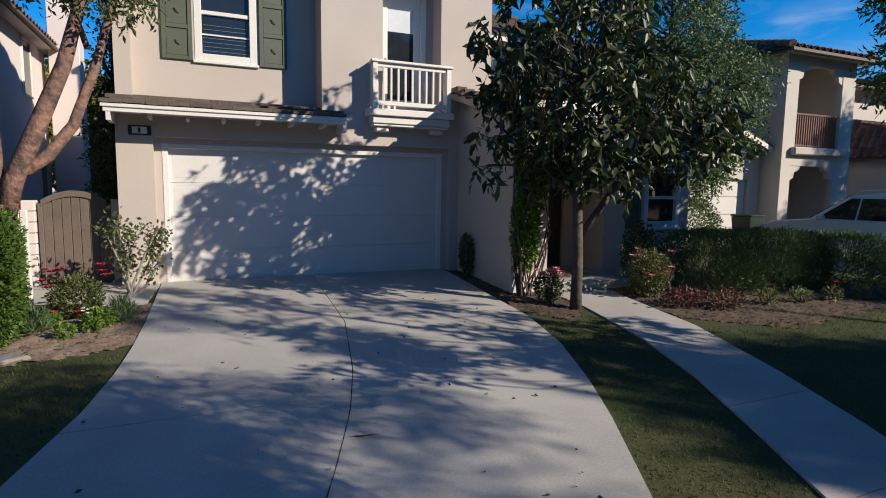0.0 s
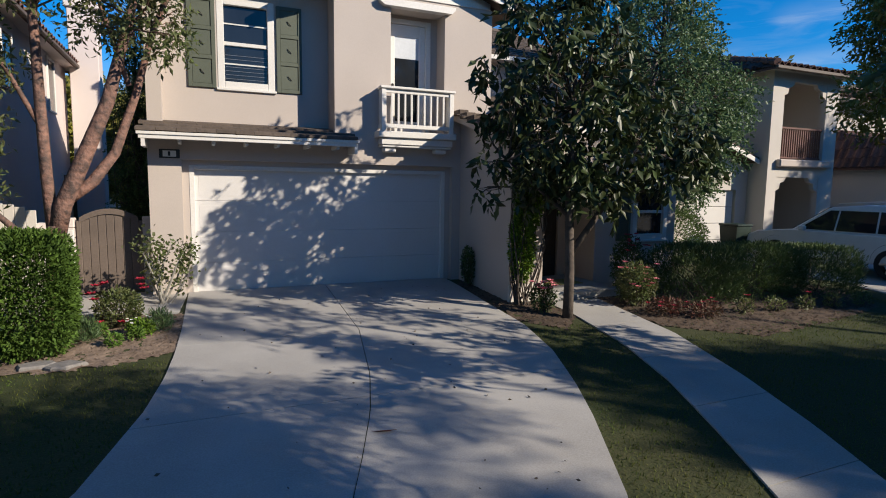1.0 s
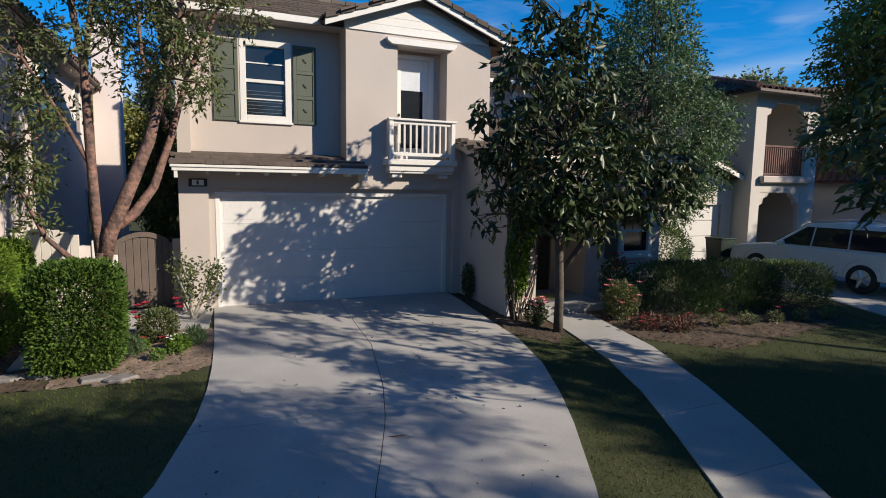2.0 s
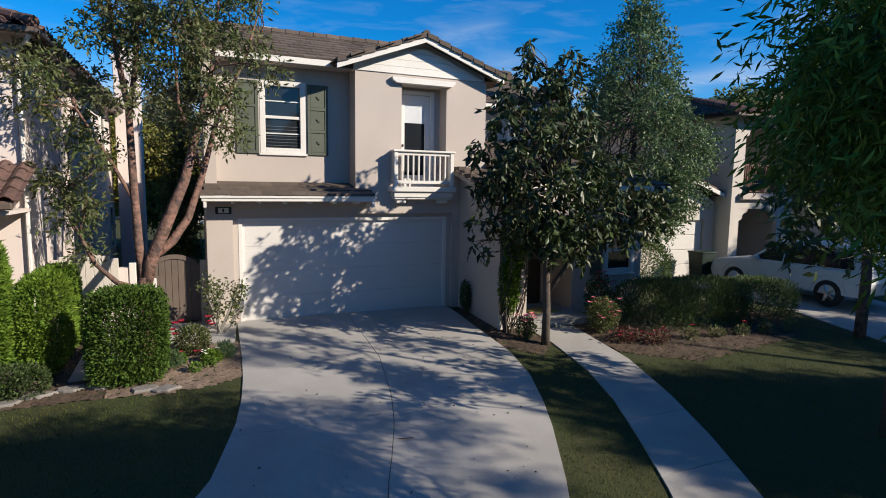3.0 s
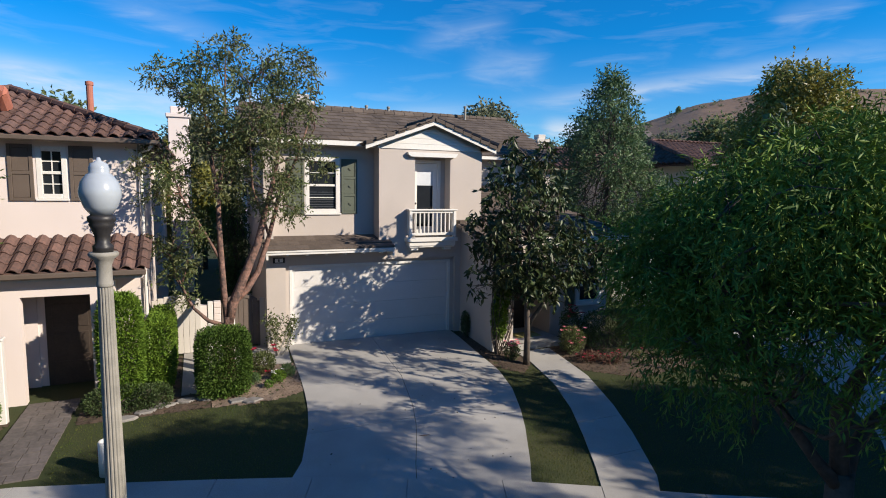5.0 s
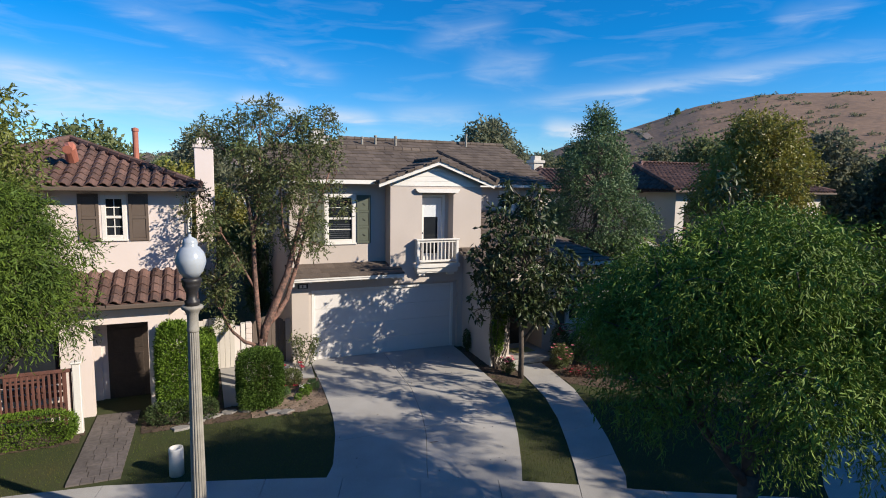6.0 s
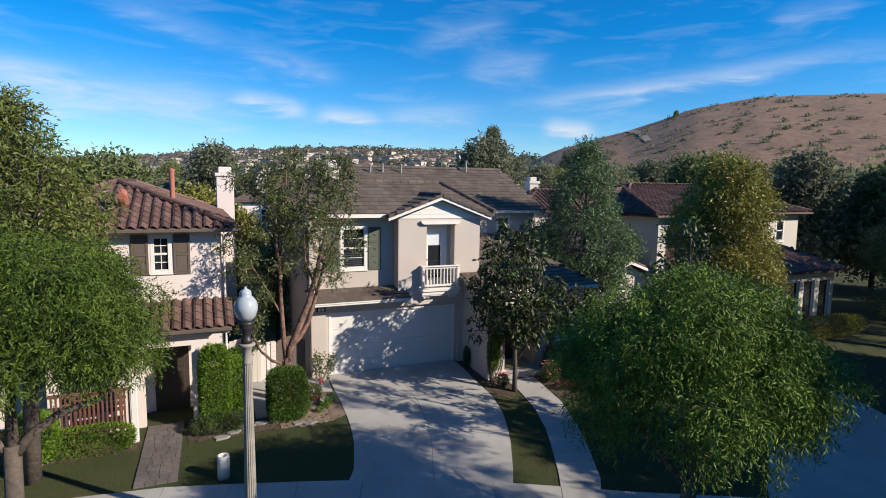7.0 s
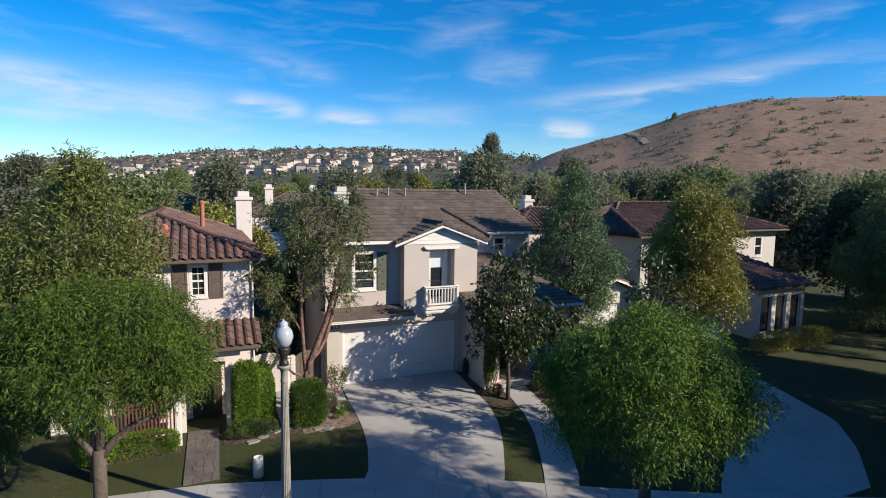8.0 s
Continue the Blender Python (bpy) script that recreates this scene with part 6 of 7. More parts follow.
def shade_trees():
    """Tall unseen trees added across the road and beyond the next drive to shade the yards: x, y, clumps, radius, foot
    and top of the crown, clump size, twigs.
    """
    rows = [(14.3, -16.0, 7, 2.9, 3.6, 11.8, 0.62, 1300), (18.4, -19.6, 46, 4.2, 3.0, 10.2, 1.1, 9500), (19.8, -14.6, 32, 3.0, 2.6, 5.6, 0.9, 6000), (15.1, -21.9, 7, 2.3, 8.0, 13.6, 0.5, 600),
            (31.5, -18.0, 40, 4.5, 2.5, 10.5, 1.3, 6000), (33.5, -8.5, 18, 3.2, 4.5, 16.0, 0.9, 2800), (19.3, -17.3, 36, 2.8, 3.0, 9.1, 0.9, 6300), (15.0, -23.3, 34, 2.6, 3.0, 12.4, 0.9, 6000),
            (20.8, -12.2, 34, 2.2, 2.6, 8.0, 0.8, 5200), (28.0, -12.5, 34, 3.0, 4.5, 11.5, 1.0, 5500), (25.2, -9.6, 34, 2.6, 2.6, 9.4, 0.8, 5000), (28.2, -6.8, 25, 2.4, 5.2, 11.2, 0.75, 3400), (17.2, -16.6, 12, 1.3, 5.8, 9.4, 0.6, 2200)]
    for i, (x, y, n, r, z0, z1, s, twigs) in enumerate(rows):
        tree("opposite_tree", "tall dark-leaved tree added out of view for shade", (x, y, -0.8), [[(0, 0, -0.1, 0.25), (0, 0.1, 3, 0.2), (0.1, 0, 6.5, 0.1), (0, 0, 9, 0.03)]],
             cone(np.random.default_rng(81 + i), n, r, z0, z1, s), LEAF_DARK, BARK, 130 + i, twigs, 6, 0.17, 0.45, 0.4, 0.4, 0.8, 0.3, group="tall street trees", branch_r=0.05)


shade_trees()


# ---- shrubs and beds ----
def bed(name, label, poly, seed, soil=SOIL):
    """A planting bed: a lumpy skin of mulch inside an outline."""
    rng = np.random.default_rng(seed)
    x0, x1, y0, y1 = min(p[0] for p in poly), max(p[0] for p in poly), min(p[1] for p in poly), max(p[1] for p in poly)
    st = 0.06
    nx, ny = int((x1 - x0) / st) + 2, int((y1 - y0) / st) + 2
    s = Shape()
    idx = {}
    for j in range(ny):
        for i in range(nx):
            x, y = x0 + i * st, y0 + j * st
            idx[i, j] = len(s.v)
            s.v.append((x + rng.uniform(-0.025, 0.025), y + rng.uniform(-0.025, 0.025), level(y) - 0.018 + rng.uniform(0, 0.032)))
    for j in range(ny - 1):
        for i in range(nx - 1):
            if inside(poly, x0 + (i + 0.5) * st, y0 + (j + 0.5) * st):
                s.f.append((idx[i, j], idx[i + 1, j], idx[i + 1, j + 1], idx[i, j + 1]))
    tagged(part(name, s, soil, smooth=True), label, "planting bed", kind="structure")
    c = Shape()
    for _ in range(int(len(s.f) * 0.3)):
        f = s.f[int(rng.integers(0, len(s.f)))]
        x, y, z = s.v[f[0]]
        r = rng.uniform(0.008, 0.028)
        c.add([(x - r, y, z), (x + r, y - r, z + 0.005), (x + 0.3 * r, y + r, z), (x, y, z + r * 1.1)], [(0, 1, 3), (1, 2, 3), (2, 0, 3)])
    tagged(part("bed_clods", c, soil), "small clods and chips of mulch", "mulch", kind="stuff")


bed("bed_left", "dry sandy bed beside the garage", [(-2.3, -3.5), (-1.5, -3.6), (-0.8, -3.5), (-0.2, -3.2), (-0.14, -1.3), (-2.2, -0.9)], 201, SOIL_DRY)
bed("bed_neighbour", "soil bed under the clipped shrubs", [(-4.9, -3.5), (-2.3, -3.5), (-2.3, -2.6), (-2.95, -2.5), (-2.95, 0.3), (-3.7, 0.3), (-4.9, -2.0)], 202)
bed("bed_wing", "dark soil bed at the foot of the entrance wing", [(5.2, -0.5), (5.0, -3.3), (5.5, -4.0), (6.12, -3.4), (6.2, -2.3), (5.6, -2.1), (5.5, 0.1)], 203)
bed("bed_right", "mulch bed in front of the rosemary hedge", [(7.3, -2.3), (7.2, -4.3), (8.4, -5.3), (10.8, -5.0), (12.7, -4.6), (13.6, -3.2), (12.5, -1.6), (8.2, -1.45)], 204)
bed("bed_patio", "soil bed before the neighbour's patio", [(-9.5, -3.6), (-6.2, -3.5), (-6.15, -2.9), (-9.5, -2.9)], 205)


def shrubs():
    shrub("round_shrub", "clipped rounded green box shrub", (-2.02, -2.75, -0.13), [(0, 0, 0.78, 0.60, 0.55, 0.79, 5.0)], LEAF_ROUND, 301, 30000, 0.055, 0.5, inner=0.45)
    shrub("column_shrub", "tall clipped yellow-green column shrub", (-4.12, -2.6, -0.12), [(0, 0, 1.22, 0.43, 0.42, 1.24, 4.2)], LEAF_BOX, 302, 19000, 0.085, 0.36, inner=0.6)
    shrub("side_hedge", "clipped green hedge along the gate path", (-3.4, -1.2, -0.05), [(0, 0, 0.80, 0.31, 1.4, 0.84, 5.0)], LEAF_BOX, 303, 20000, 0.066, 0.48, inner=0.7)
    shrub("low_shrub", "loose low shrub under the column shrub", (-4.1, -3.05, -0.14), [(0, 0, 0.25, 0.75, 0.32, 0.32, 2.4), (0.6, 0.05, 0.22, 0.4, 0.3, 0.28, 2.4)], LEAF_DARK, 304, 6500, 0.05, 0.5, inner=0.6)
    shrub("patio_hedge", "low clipped hedge before the patio fence", (-7.3, -3.2, -0.14), [(0, 0, 0.33, 1.05, 0.36, 0.40, 3.2)], LEAF_BOX, 305, 9000, 0.05, 0.5)
    shrub("patio_shrub", "bright bushy shrub beside the patio", (-8.6, -3.2, -0.14), [(0, 0, 0.6, 0.6, 0.5, 0.75, 2.5)], LEAF_BOX, 306, 9000, 0.07, 0.35, inner=0.6)
    shrub("rosemary_hedge", "dark spiky rosemary hedge along the bed", (10.8, -2.9, -0.15), [(-1.3, 0.05, 0.45, 0.95, 0.75, 0.66, 4.2), (0.3, 0.0, 0.45, 1.15, 0.75, 0.64, 4.2), (1.9, -0.2, 0.42, 1.15, 0.75, 0.60, 4.2)], LEAF_HEDGE, 307, 46000, 0.085, 0.18, inner=0.7, spiky=0.9)
    shrub("entry_shrub", "dark rounded shrub near the neighbour's garage", (12.2, 0.6, 0), [(0, 0, 0.75, 1.0, 0.9, 0.8, 2.5)], LEAF_DARK, 308, 9000, 0.07, 0.45, inner=0.6)
    shrub("far_hedge", "low olive hedge by the far house", (24.5, -2.6, -0.1), [(0, 0, 0.5, 3.2, 0.6, 0.55, 3.0)], LEAF_YELLOW, 309, 7000, 0.10, 0.45, inner=0.6)
    # climber on the corner of the wing
    shrub("climber", "leafy climber with thin stems on the wing corner", (5.62, -2.35, -0.1), [(0, 0, 1.1, 0.24, 0.2, 0.75, 2.0), (0.1, -0.05, 1.9, 0.26, 0.2, 0.5, 2.0), (-0.02, 0.0, 2.4, 0.18, 0.16, 0.4, 2.0)], LEAF_BOX, 310, 8000, 0.085, 0.32, inner=0.2)
    shrub("corner_climber", "small dark climber against the wing wall", (5.38, -0.55, -0.02), [(0, 0, 0.42, 0.11, 0.22, 0.42, 2.2)], LEAF_DARK, 311, 1500, 0.05, 0.5, inner=0.2)
    for i, (x, y) in enumerate(((-1.38, -2.45), (-0.48, -2.2))):
        shrub("lavender", "small grey-green lavender clump in the bed", (x, y, level(y)), [(0, 0, 0.12, 0.19, 0.19, 0.2, 2.0)], LEAF_PEAR, 312 + i, 900, 0.09, 0.14, group="lavender clumps", inner=0.1, stems=False, spiky=1.2)
    for i, (x, y) in enumerate(((-0.75, -2.55), (-1.0, -2.75), (-1.25, -2.2))):
        shrub("bedding_plant", "small leafy bedding plant in the mulch", (x, y, level(y)), [(0, 0, 0.07, 0.10, 0.10, 0.11, 2.0)], LEAF_ROUND, 316 + i, 300, 0.05, 0.5, group="bedding plants", inner=0.2, stems=False)


def flowers(parent, spots, petal, seed, size=0.04):
    """Small blooms of overlapping petals, each a part."""
    rng = np.random.default_rng(seed)
    for x, y, z in spots:
        s = Shape()
        for ring, (n, r, h) in enumerate(((6, 1.0, 0.25), (5, 0.6, 0.6))):
            for i in range(n):
                a = 2 * math.pi * i / n + ring * 0.4 + rng.uniform(-0.2, 0.2)
                k = size * r * rng.uniform(0.85, 1.15)
                c, d = math.cos(a), math.sin(a)
                s.add([(x, y, z), (x + k * (c * 0.7 - d * 0.45), y + k * (d * 0.7 + c * 0.45), z + k * h), (x + k * c * 1.2, y + k * d * 1.2, z + k * (h + 0.3)), (x + k * (c * 0.7 + d * 0.45), y + k * (d * 0.7 - c * 0.45), z + k * h)], [(0, 1, 2, 3)])
        f = part("bloom", s, petal)
        f.parent = parent


def rose_bushes():
    rng = np.random.default_rng(55)
    # leggy rose against the garage wall
    t = thing("leggy_rose", "leggy pale-caned rose with few leaves by the garage", "rose bush", (-0.52, -0.55, -0.03))
    pos, axis = [], []
    for i in range(9):
        s = Shape()
        a = rng.uniform(-1.0, 1.0)
        top = (a * 0.55, rng.uniform(-0.12, 0.2), rng.uniform(0.85, 1.45) - 0.2 * abs(a))
        pts = limb(s, (rng.uniform(-0.06, 0.06), rng.uniform(-0.05, 0.05), -0.05), top, 0.022, 0.009, rng, 0.09, 6, 6)
        for p in pts[3:]:
            for _ in range(16):
                pos.append(np.array(p) + rng.normal(size=3) * 0.07)
                axis.append(rng.normal(size=3))
        part("cane", s, POST).parent = t
        for _ in range(12):
            pos.append(np.array(pts[-1]) + rng.normal(size=3) * 0.09)
            axis.append(rng.normal(size=3))
    part("foliage", leaves("foliage", np.array(pos), np.array(axis), rng.uniform(0.06, 0.10, len(pos)), 0.6, rng), LEAF_ARB).parent = t
    # rose with red blooms in the left bed
    t = shrub("red_rose", "small rose bush with red and pink blooms", (-1.05, -1.75, -0.08), [(0, 0, 0.28, 0.34, 0.28, 0.30, 2.0)], LEAF_ARB, 320, 1900, 0.055, 0.55, category="rose bush", inner=0.2)
    flowers(t, [(-0.34, -0.1, 0.52), (-0.26, 0.0, 0.62), (-0.3, -0.05, 0.42), (-0.18, 0.05, 0.64), (0.32, 0.0, 0.60), (0.36, 0.02, 0.54), (0.3, 0.05, 0.68), (0.1, -0.25, 0.1), (-0.2, -0.28, 0.12)], PETAL_RED, 1, 0.07)
    t = shrub("white_bedding", "white flowering bedding plant in the mulch", (-0.72, -2.32, -0.1), [(0, 0, 0.09, 0.19, 0.15, 0.14, 2.0)], LEAF_BOX, 321, 700, 0.05, 0.5, category="flower", inner=0.2, stems=False)
    flowers(t, [(rng.uniform(-0.18, 0.18), rng.uniform(-0.14, 0.1), rng.uniform(0.18, 0.25)) for _ in range(9)], PETAL_WHITE, 2, 0.025)
    # small rose at the path
    t = shrub("path_rose", "low red-flowered rose beside the magnolia", (5.72, -2.95, -0.13), [(0, 0, 0.26, 0.24, 0.22, 0.26, 2.0)], LEAF_DARK, 322, 1100, 0.055, 0.5, category="rose bush", inner=0.2)
    flowers(t, [(rng.uniform(-0.2, 0.2), rng.uniform(-0.2, 0.1), rng.uniform(0.42, 0.55)) for _ in range(14)], PETAL_PINK, 3, 0.06)
    # roses along the right bed
    t = shrub("tall_rose", "tall red-flowered rose by the bay window", (8.3, -2.2, -0.08), [(0, 0, 0.6, 0.35, 0.35, 0.62, 2.0)], LEAF_DARK, 323, 2400, 0.06, 0.5, category="rose bush", inner=0.2)
    flowers(t, [(rng.uniform(-0.3, 0.3), rng.uniform(-0.35, 0.1), rng.uniform(0.85, 1.3)) for _ in range(14)], PETAL_RED, 4, 0.055)
    t = shrub("pink_rose", "loose pink and white rose bush at the path edge", (7.75, -3.05, -0.14), [(0, 0, 0.42, 0.42, 0.36, 0.42, 2.0)], LEAF_ARB, 324, 2400, 0.06, 0.5, category="rose bush", inner=0.2)
    flowers(t, [(rng.uniform(-0.4, 0.4), rng.uniform(-0.4, 0.1), rng.uniform(0.4, 0.88)) for _ in range(16)], PETAL_PINK, 5, 0.055)
    t = shrub("red_groundcover", "low straggling red-leaved ground cover", (7.85, -3.75, -0.17), [(0, 0, 0.12, 0.42, 0.28, 0.18, 2.0), (0.55, -0.35, 0.1, 0.4, 0.22, 0.15, 2.0)], LEAF_RED, 325, 1500, 0.06, 0.45, category="ground cover", inner=0.1, stems=False)
    flowers(t, [(rng.uniform(-0.5, 1.0), rng.uniform(-0.4, 0.1), rng.uniform(0.1, 0.26)) for _ in range(16)], PETAL_RED, 6, 0.045)
    for i in range(5):
        x, y = 9.4 + 0.75 * i, -4.1 - 0.08 * i
        t = shrub("bed_rose", "sparse low rose with single red bloom", (x, y, level(y)), [(0, 0, 0.12, 0.22, 0.18, 0.15, 2.0)], LEAF_ARB, 330 + i, 260, 0.055, 0.5, category="rose bush", group="low roses", inner=0.1, stems=True)
        if i % 2 == 0:
            flowers(t, [(0.02, -0.05, 0.32)], PETAL_RED, 7 + i, 0.055)


shrubs()
rose_bushes()


def grass():
    """Grass blades on the lawns nearest to the camera's path."""
    rng = np.random.default_rng(91)
    n = 230000
    x = rng.uniform(-9.5, 13.5, n)
    y = rng.uniform(-13.0, -3.0, n)
    lvl = np.maximum(y, -16) * 0.045
    edge = np.interp(x, [p[0] for p in WALK_EDGE], [p[1] for p in WALK_EDGE])
    dl = np.interp(y, [p[0] for p in DRIVE_L], [p[1] for p in DRIVE_L])
    dr = np.interp(y, [p[0] for p in DRIVE_R], [p[1] for p in DRIVE_R])
    pl = np.interp(y, [p[0] for p in PATH_L], [p[1] for p in PATH_L])
    pr = np.interp(y, [p[0] for p in PATH_R], [p[1] for p in PATH_R])
    d2 = np.interp(y, [p[0] for p in DRIVE2[0]], [p[1] for p in DRIVE2[0]])
    ok = (y > edge + 0.03) & ~((x > dl - 0.02) & (x < dr + 0.02)) & ~((x > pl - 0.02) & (x < pr + 0.02)) & (x < d2 - 0.05)
    ok &= ~((x < -0.2) & (y > -3.55)) & ~((x > -6.2) & (x < -5.0)) & ~((x > 7.1) & (y > -4.9) & (x < 13)) & ~((x > 4.9) & (x < 6.2) & (y > -3.8))
    x, y, lvl = x[ok], y[ok], lvl[ok]
    pos = np.stack([x, y, lvl - 0.04], 1)
    axis = np.stack([rng.normal(0, 0.5, len(x)), rng.normal(0, 0.5, len(x)), np.ones(len(x))], 1)
    me = leaves("grass", pos, axis, rng.uniform(0.035, 0.075, len(x)), 0.16, rng)
    tagged(part("grass", me, GRASS), "short mown lawn grass, partly dry", "grass", kind="stuff")


grass()


def fallen_leaves():
    rng = np.random.default_rng(92)
    n = 110
    y = rng.uniform(-8.0, -0.4, n)
    x = np.array([rng.uniform(curve_at(DRIVE_L, v) + 0.1, curve_at(DRIVE_R, v) - 0.1) for v in y])
    pos = np.stack([x, y, np.maximum(y, -16) * 0.045 + 0.024], 1)
    axis = np.stack([rng.normal(size=n), rng.normal(size=n), np.full(n, 0.03)], 1)
    me = leaves("leaf_litter", pos, axis, rng.uniform(0.02, 0.06, n), 0.5, rng, 0.1)
    tagged(part("leaf_litter", me, BARK), "scattered small dry leaves on the concrete", "leaf litter", kind="stuff")
    big = leaves("fallen_leaf", np.array([[1.55, -6.33, level(-6.33) + 0.026]]), np.array([[1.0, -0.25, 0.02]]), np.array([0.26]), 0.28, rng, 0.15)
    tagged(part("fallen_leaf", big, TERRACOTTA), "large curled brown leaf on the driveway", "leaf")


fallen_leaves()


def edging_stones():
    """Flat stones along the edge of the neighbour's bed."""
    rng = np.random.default_rng(93)
    for x, y in ((-4.02, -3.52), (-3.62, -3.28), (-3.25, -3.05), (-2.82, -2.95), (-2.42, -3.0), (-1.78, -3.32), (-1.45, -3.42)):
        n = 9
        r = [rng.uniform(0.12, 0.19) for _ in range(n)]
        top = [(x + 1.25 * r[i] * math.cos(6.283 * i / n), y + 0.8 * r[i] * math.sin(6.283 * i / n)) for i in range(n)]
        z = level(y) + 0.035
        s = Shape()
        s.v = [(p, q, z) for p, q in top] + [(x + (p - x) * 1.12, y + (q - y) * 1.12, z - 0.02) for p, q in top] + [(x + (p - x) * 1.12, y + (q - y) * 1.12, z - 0.1) for p, q in top]
        s.f = [tuple(range(n))] + [(k + i, k + n + i, k + n + (i + 1) % n, k + (i + 1) % n) for k in (0, n) for i in range(n)]
        tagged(part("edging_stone", s, STONE), "flat grey stone edging the shrub bed", "stone", group="edging stones")


edging_stones()


def door_mat():
    mat_top = Shape().box(6.72, 7.62, -1.62, -1.05, 0.062, 0.078, 0.006)
    m = tagged(part("door_mat", mat_top, DOORMAT), "yellowish coir mat on the entrance step", "mat")
    for k in range(9):
        part("rib", Shape().box(6.76, 7.58, -1.59 + k * 0.058, -1.56 + k * 0.058, 0.079, 0.084), DOORMAT, m)


door_mat()


# ---- distance ----
SKYLINE = [(-60, 0.02), (-14.5, 0.026), (-7.6, 0.030), (2.5, 0.050), (14, 0.061), (22, 0.058), (27, 0.058), (30, 0.052), (31.8, 0.050), (33.4, 0.057), (35.5, 0.067), (38.7, 0.082), (41.4, 0.094), (43.8, 0.108), (45.7, 0.120), (47.2, 0.128), (52.1, 0.139), (58.2, 0.137), (61, 0.134), (75, 0.10), (100, 0.03)]


def hillsides():
    """Two far slopes: the built-up rise ahead and the dry grass hill."""
    for name, a0, a1, r0, r1, material, label, rough in (("backdrop_rise", -50, 38, 330, 1100, FARGREEN, "distant wooded rise dotted with houses", 0.0), ("backdrop_hill", 17, 100, 210, 520, HILL, "dry golden grass hill with scattered scrub", 0.02)):
        s = Shape()
        na, nr = 150, 30
        for j in range(nr + 1):
            u = j / nr
            r = r0 + (r1 - r0) * u
            for i in range(na + 1):
                a = a0 + (a1 - a0) * i / na
                e = curve_at(SKYLINE, a)
                if name == "backdrop_hill":
                    e = (e + 0.024) * (lambda u: u * u * (3 - 2 * u))(min(1, max(0, (a - 21) / 14.5))) - 0.024
                else:
                    e *= min(1.0, max(0.25, (41 - a) / 9))
                x, y = -5.4 + r * math.sin(radians(a)), -22.6 + r * math.cos(radians(a))
                bumps = noise.noise(Vector((x, y, 0)) * 0.012) * 0.03 + noise.noise(Vector((x, y, 3)) * 0.05) * 0.012
                z = -4 + (8.5 + 4 + e * r1) * (u ** 0.85) * (1 + bumps * (1 - u * 0.6))
                s.v.append((x, y, z))
        w = na + 1
        for j in range(nr):
            for i in range(na):
                s.f.append((j * w + i, j * w + i + 1, (j + 1) * w + i + 1, (j + 1) * w + i))
        tagged(part(name, s, material, smooth=True), label, "hill", kind="structure")


def hill_point(a, u, r0, r1):
    e = curve_at(SKYLINE, a)
    r = r0 + (r1 - r0) * u
    x, y = -5.4 + r * math.sin(radians(a)), -22.6 + r * math.cos(radians(a))
    bumps = noise.noise(Vector((x, y, 0)) * 0.012) * 0.03 + noise.noise(Vector((x, y, 3)) * 0.05) * 0.012
    return x, y, -4 + (12.5 + e * r1) * u ** 0.85 * (1 + bumps * (1 - u * 0.6))


def scrub():
    rng = np.random.default_rng(301)
    pos, axis, size = [], [], []
    for i in range(330):
        a, u = rng.uniform(34, 66), rng.uniform(0.15, 1.0) ** 1.2
        x, y, z = hill_point(a, u, 210, 520)
        k = rng.uniform(0.8, 3.0)
        m = 40
        p = rng.normal(size=(m, 3)) * k * np.array([0.5, 0.5, 0.28]) + np.array([x, y, z + 0.3])
        pos.append(p)
        axis.append(rng.normal(size=(m, 3)) + np.array([0, 0, 0.6]))
        size.append(np.full(m, k * 0.5))
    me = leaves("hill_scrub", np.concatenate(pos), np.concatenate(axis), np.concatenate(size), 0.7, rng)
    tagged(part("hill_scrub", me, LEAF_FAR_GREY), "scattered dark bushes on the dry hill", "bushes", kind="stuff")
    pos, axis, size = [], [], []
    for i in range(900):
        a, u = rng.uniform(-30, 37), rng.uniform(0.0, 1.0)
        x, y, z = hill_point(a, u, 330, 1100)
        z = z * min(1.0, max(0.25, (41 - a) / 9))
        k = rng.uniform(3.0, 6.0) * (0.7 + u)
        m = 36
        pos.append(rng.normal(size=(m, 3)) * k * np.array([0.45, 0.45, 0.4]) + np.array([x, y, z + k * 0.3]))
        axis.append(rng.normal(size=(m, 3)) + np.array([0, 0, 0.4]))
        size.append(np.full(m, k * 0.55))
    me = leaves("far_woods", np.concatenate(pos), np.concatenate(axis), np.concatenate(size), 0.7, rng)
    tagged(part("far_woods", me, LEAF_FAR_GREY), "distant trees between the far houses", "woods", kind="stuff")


def hill_woods():
    """The belt of scrubby trees that closes off the foot of the dry hill."""
    rng = np.random.default_rng(303)
    for name, leaf, label in (("belt_woods", LEAF_FAR, "green scrubby woods below the dry hill"), ("belt_scrub", LEAF_FAR_GREY, "grey-brown scrub below the dry hill")):
        pos, axis, size = [], [], []
        for i in range(150):
            a, d = radians(rng.uniform(30, 70)), rng.uniform(85, 210)
            top = 8.5 + d * rng.uniform(0.012, 0.034)
            x, y = -5.4 + d * math.sin(a), -22.6 + d * math.cos(a)
            k = rng.uniform(2.2, 4.2)
            m = 170
            way = rng.normal(size=(m, 3))
            way /= np.linalg.norm(way, axis=1)[:, None]
            p = way * np.array([k, k, top * 0.5]) * rng.uniform(0.6, 1.05, (m, 1)) + np.array([x, y, top * 0.5])
            pos.append(p)
            axis.append(way + rng.normal(size=(m, 3)) * 0.7)
            size.append(rng.uniform(0.5, 1.0, m))
        me = leaves(name, np.concatenate(pos), np.concatenate(axis), np.concatenate(size), 0.6, rng)
        tagged(part(name, me, leaf), label, "woods", kind="stuff")


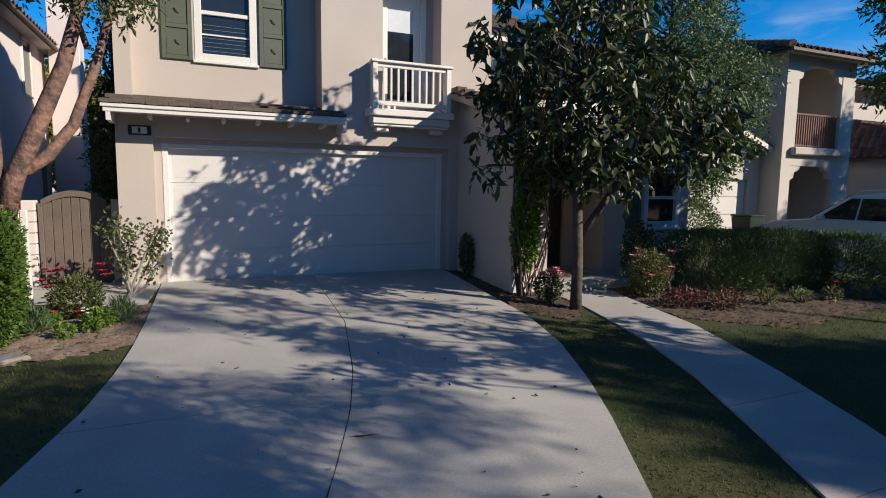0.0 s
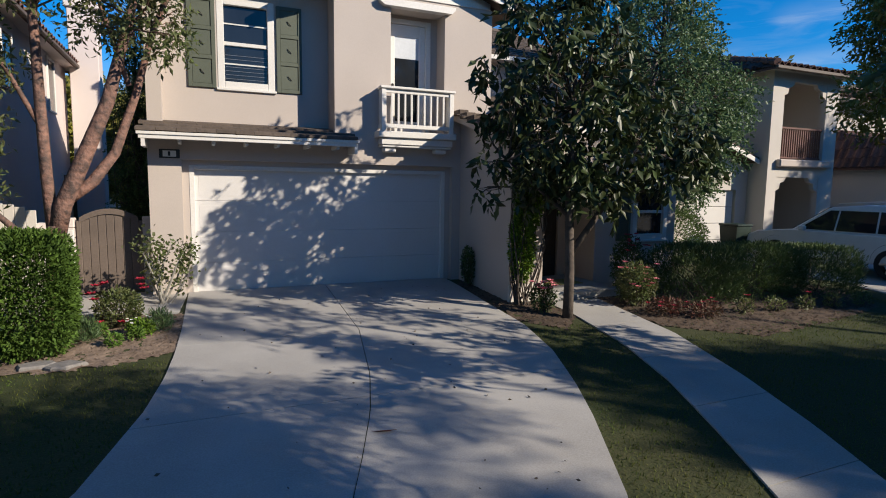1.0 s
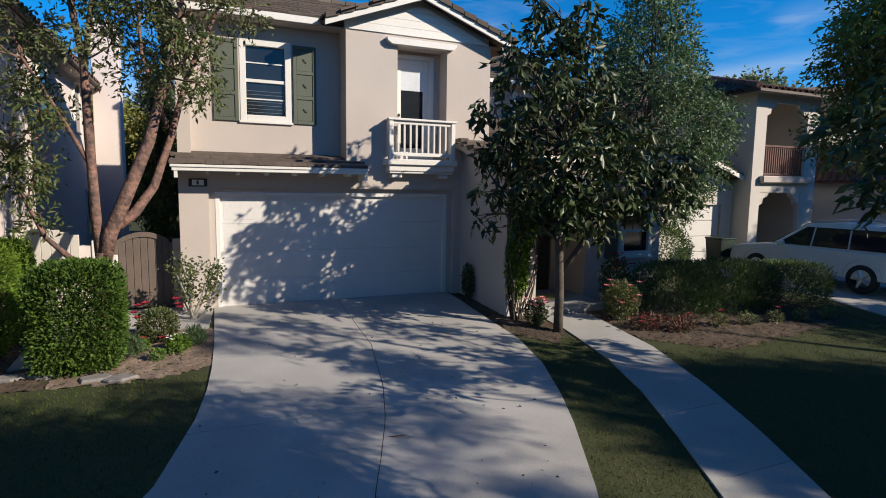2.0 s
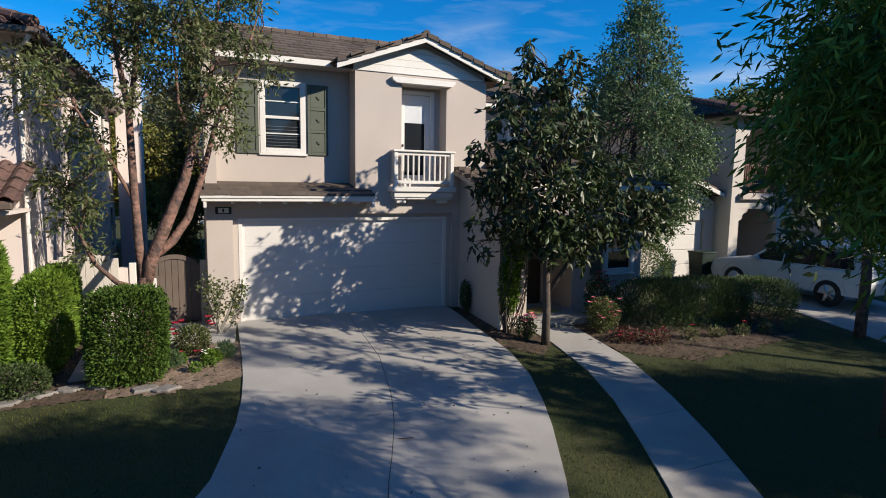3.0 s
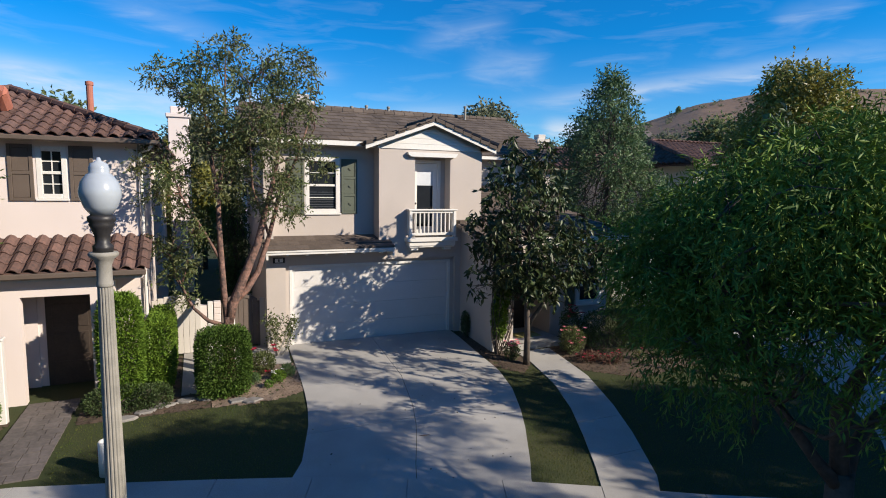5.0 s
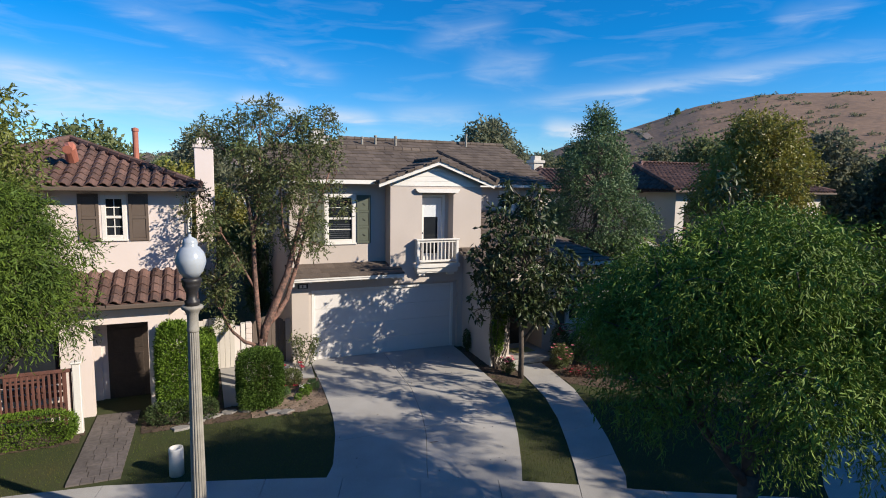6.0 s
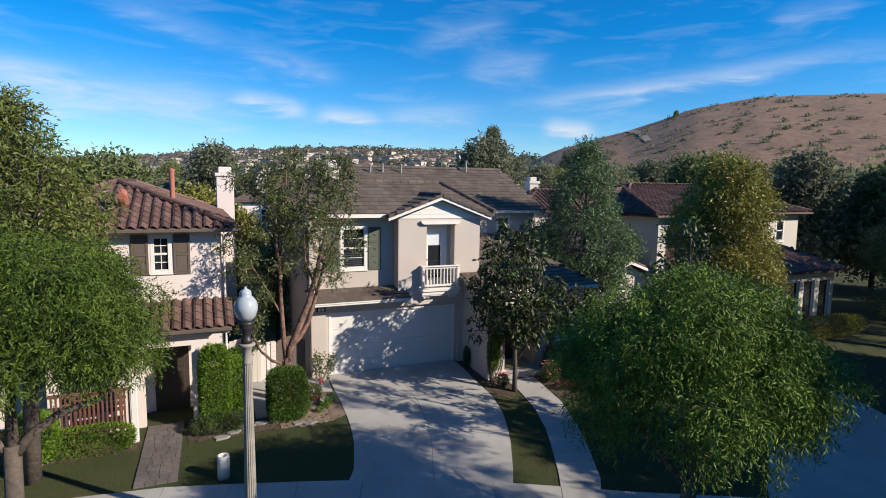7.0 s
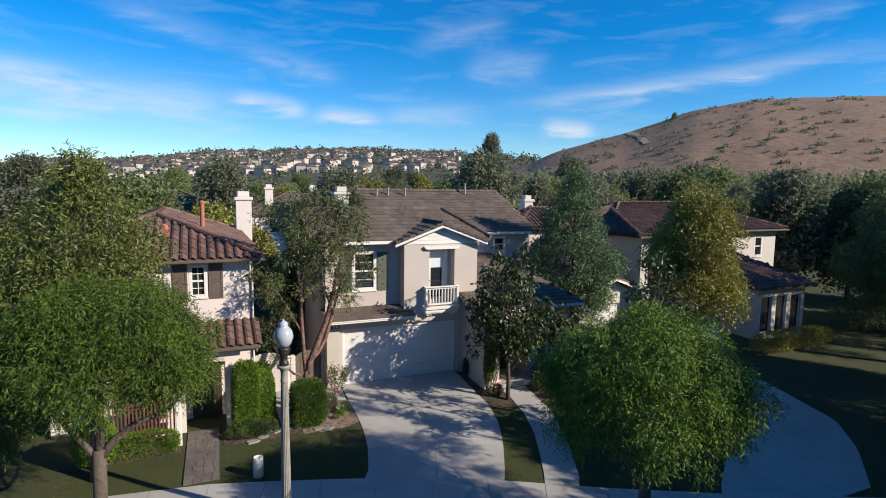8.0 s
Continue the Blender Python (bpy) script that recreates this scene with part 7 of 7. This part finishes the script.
def far_roofs():
    """The many small houses on the far rise."""
    rng = np.random.default_rng(302)
    wall, roof = Shape(), Shape()
    for i in range(520):
        a, u = rng.uniform(-14, 25), rng.uniform(0.12, 1.0) ** 0.7
        x, y, z = hill_point(a, u, 330, 1100)
        w, d, h = rng.uniform(8, 13), rng.uniform(8, 11), rng.uniform(5, 7)
        q = Matrix.Translation((x, y, z - 1)) @ Matrix.Rotation(rng.uniform(0, 3.1), 4, "Z")
        b = [(-w / 2, -d / 2, 0), (w / 2, -d / 2, 0), (w / 2, d / 2, 0), (-w / 2, d / 2, 0)]
        v = [q @ Vector(p) for p in b] + [q @ Vector((p[0], p[1], h)) for p in b]
        wall.add(v, [(0, 1, 5, 4), (1, 2, 6, 5), (2, 3, 7, 6), (3, 0, 4, 7)])
        e = [q @ Vector((p[0] * 1.08, p[1] * 1.08, h)) for p in b] + [q @ Vector((-w * 0.22, 0, h + 2.4)), q @ Vector((w * 0.22, 0, h + 2.4))]
        roof.add(e, [(0, 1, 5, 4), (1, 2, 5), (2, 3, 4, 5), (3, 0, 4)])
    t = tagged(new("far_houses"), "rows of small pale houses on the far rise", "houses", kind="stuff")
    part("walls", wall, STUCCO, t)
    part("roofs", roof, TILE_FLAT, t)


def rear_houses():
    """Houses behind, of which roofs, walls and chimneys show over the trees."""
    for i, (x, y, k, wall, tile, lab) in enumerate(((4.0, 36, -2.8, STUCCO_PINK, TILE_FLAT, "pale house with grey tile roof behind the trees"), (-8.0, 44, -3.0, STUCCO_WHITE, TILE_FLAT, "white house far behind the neighbour"),
                                                  (11, 46, -3.5, STUCCO_PINK, TILE_RED, "pale house with red tile roof behind"), (-22, 36, -3.0, STUCCO_PINK, TILE_RED, "cream house with red roof beyond the trees"), (20, 52, -3.0, STUCCO_WHITE, TILE_FLAT, "white house with dark roof behind"))):
        h = hip_house("rear_house", lab, x - 5, x + 5, y, y + 9, 5.6, 7.6, wall, tile, 0.4, tile is TILE_RED, 400 + 10 * i, [(x - 3, x - 2, 3.6, 4.9), (x + 2, x + 3, 3.6, 4.9)], along="x")
        window(h, x - 2.95, x - 2.05, 3.65, 4.85, y + 0.02, rows=1)
        window(h, x + 2.05, x + 2.95, 3.65, 4.85, y + 0.02, rows=1)
        c = part("chimney", Shape().box(x + k - 0.4, x + k + 0.4, y + 1.2, y + 2.0, 5.5, 8.0, 0.02), wall, h)
        part("chimney_cap", Shape().box(x + k - 0.48, x + k + 0.48, y + 1.12, y + 2.08, 8.0, 8.18, 0.02).box(x + k - 0.3, x + k + 0.3, y + 1.3, y + 1.9, 8.18, 8.5, 0.02), wall, c)


def hill_track():
    """A bare dirt track that winds down the hill's shoulder."""
    s = Shape()
    n = 60
    for i in range(n + 1):
        f = i / n
        a = 41.3 + 2.2 * f ** 1.5 + 0.35 * math.sin(4.2 * f)
        h = 0.985 - 0.42 * f
        for sgn in (-1, 1):
            x, y, z = hill_point(a + sgn * 0.3, h, 210, 520)
            s.v.append((x, y, z + 0.45))
        if i:
            s.f.append((2 * i - 2, 2 * i - 1, 2 * i + 1, 2 * i))
    tagged(part("dirt_track", s, TRACK, smooth=True), "pale bare dirt track on the dry hill", "track", kind="structure")


hillsides()
hill_track()
scrub()
hill_woods()
far_roofs()
rear_houses()
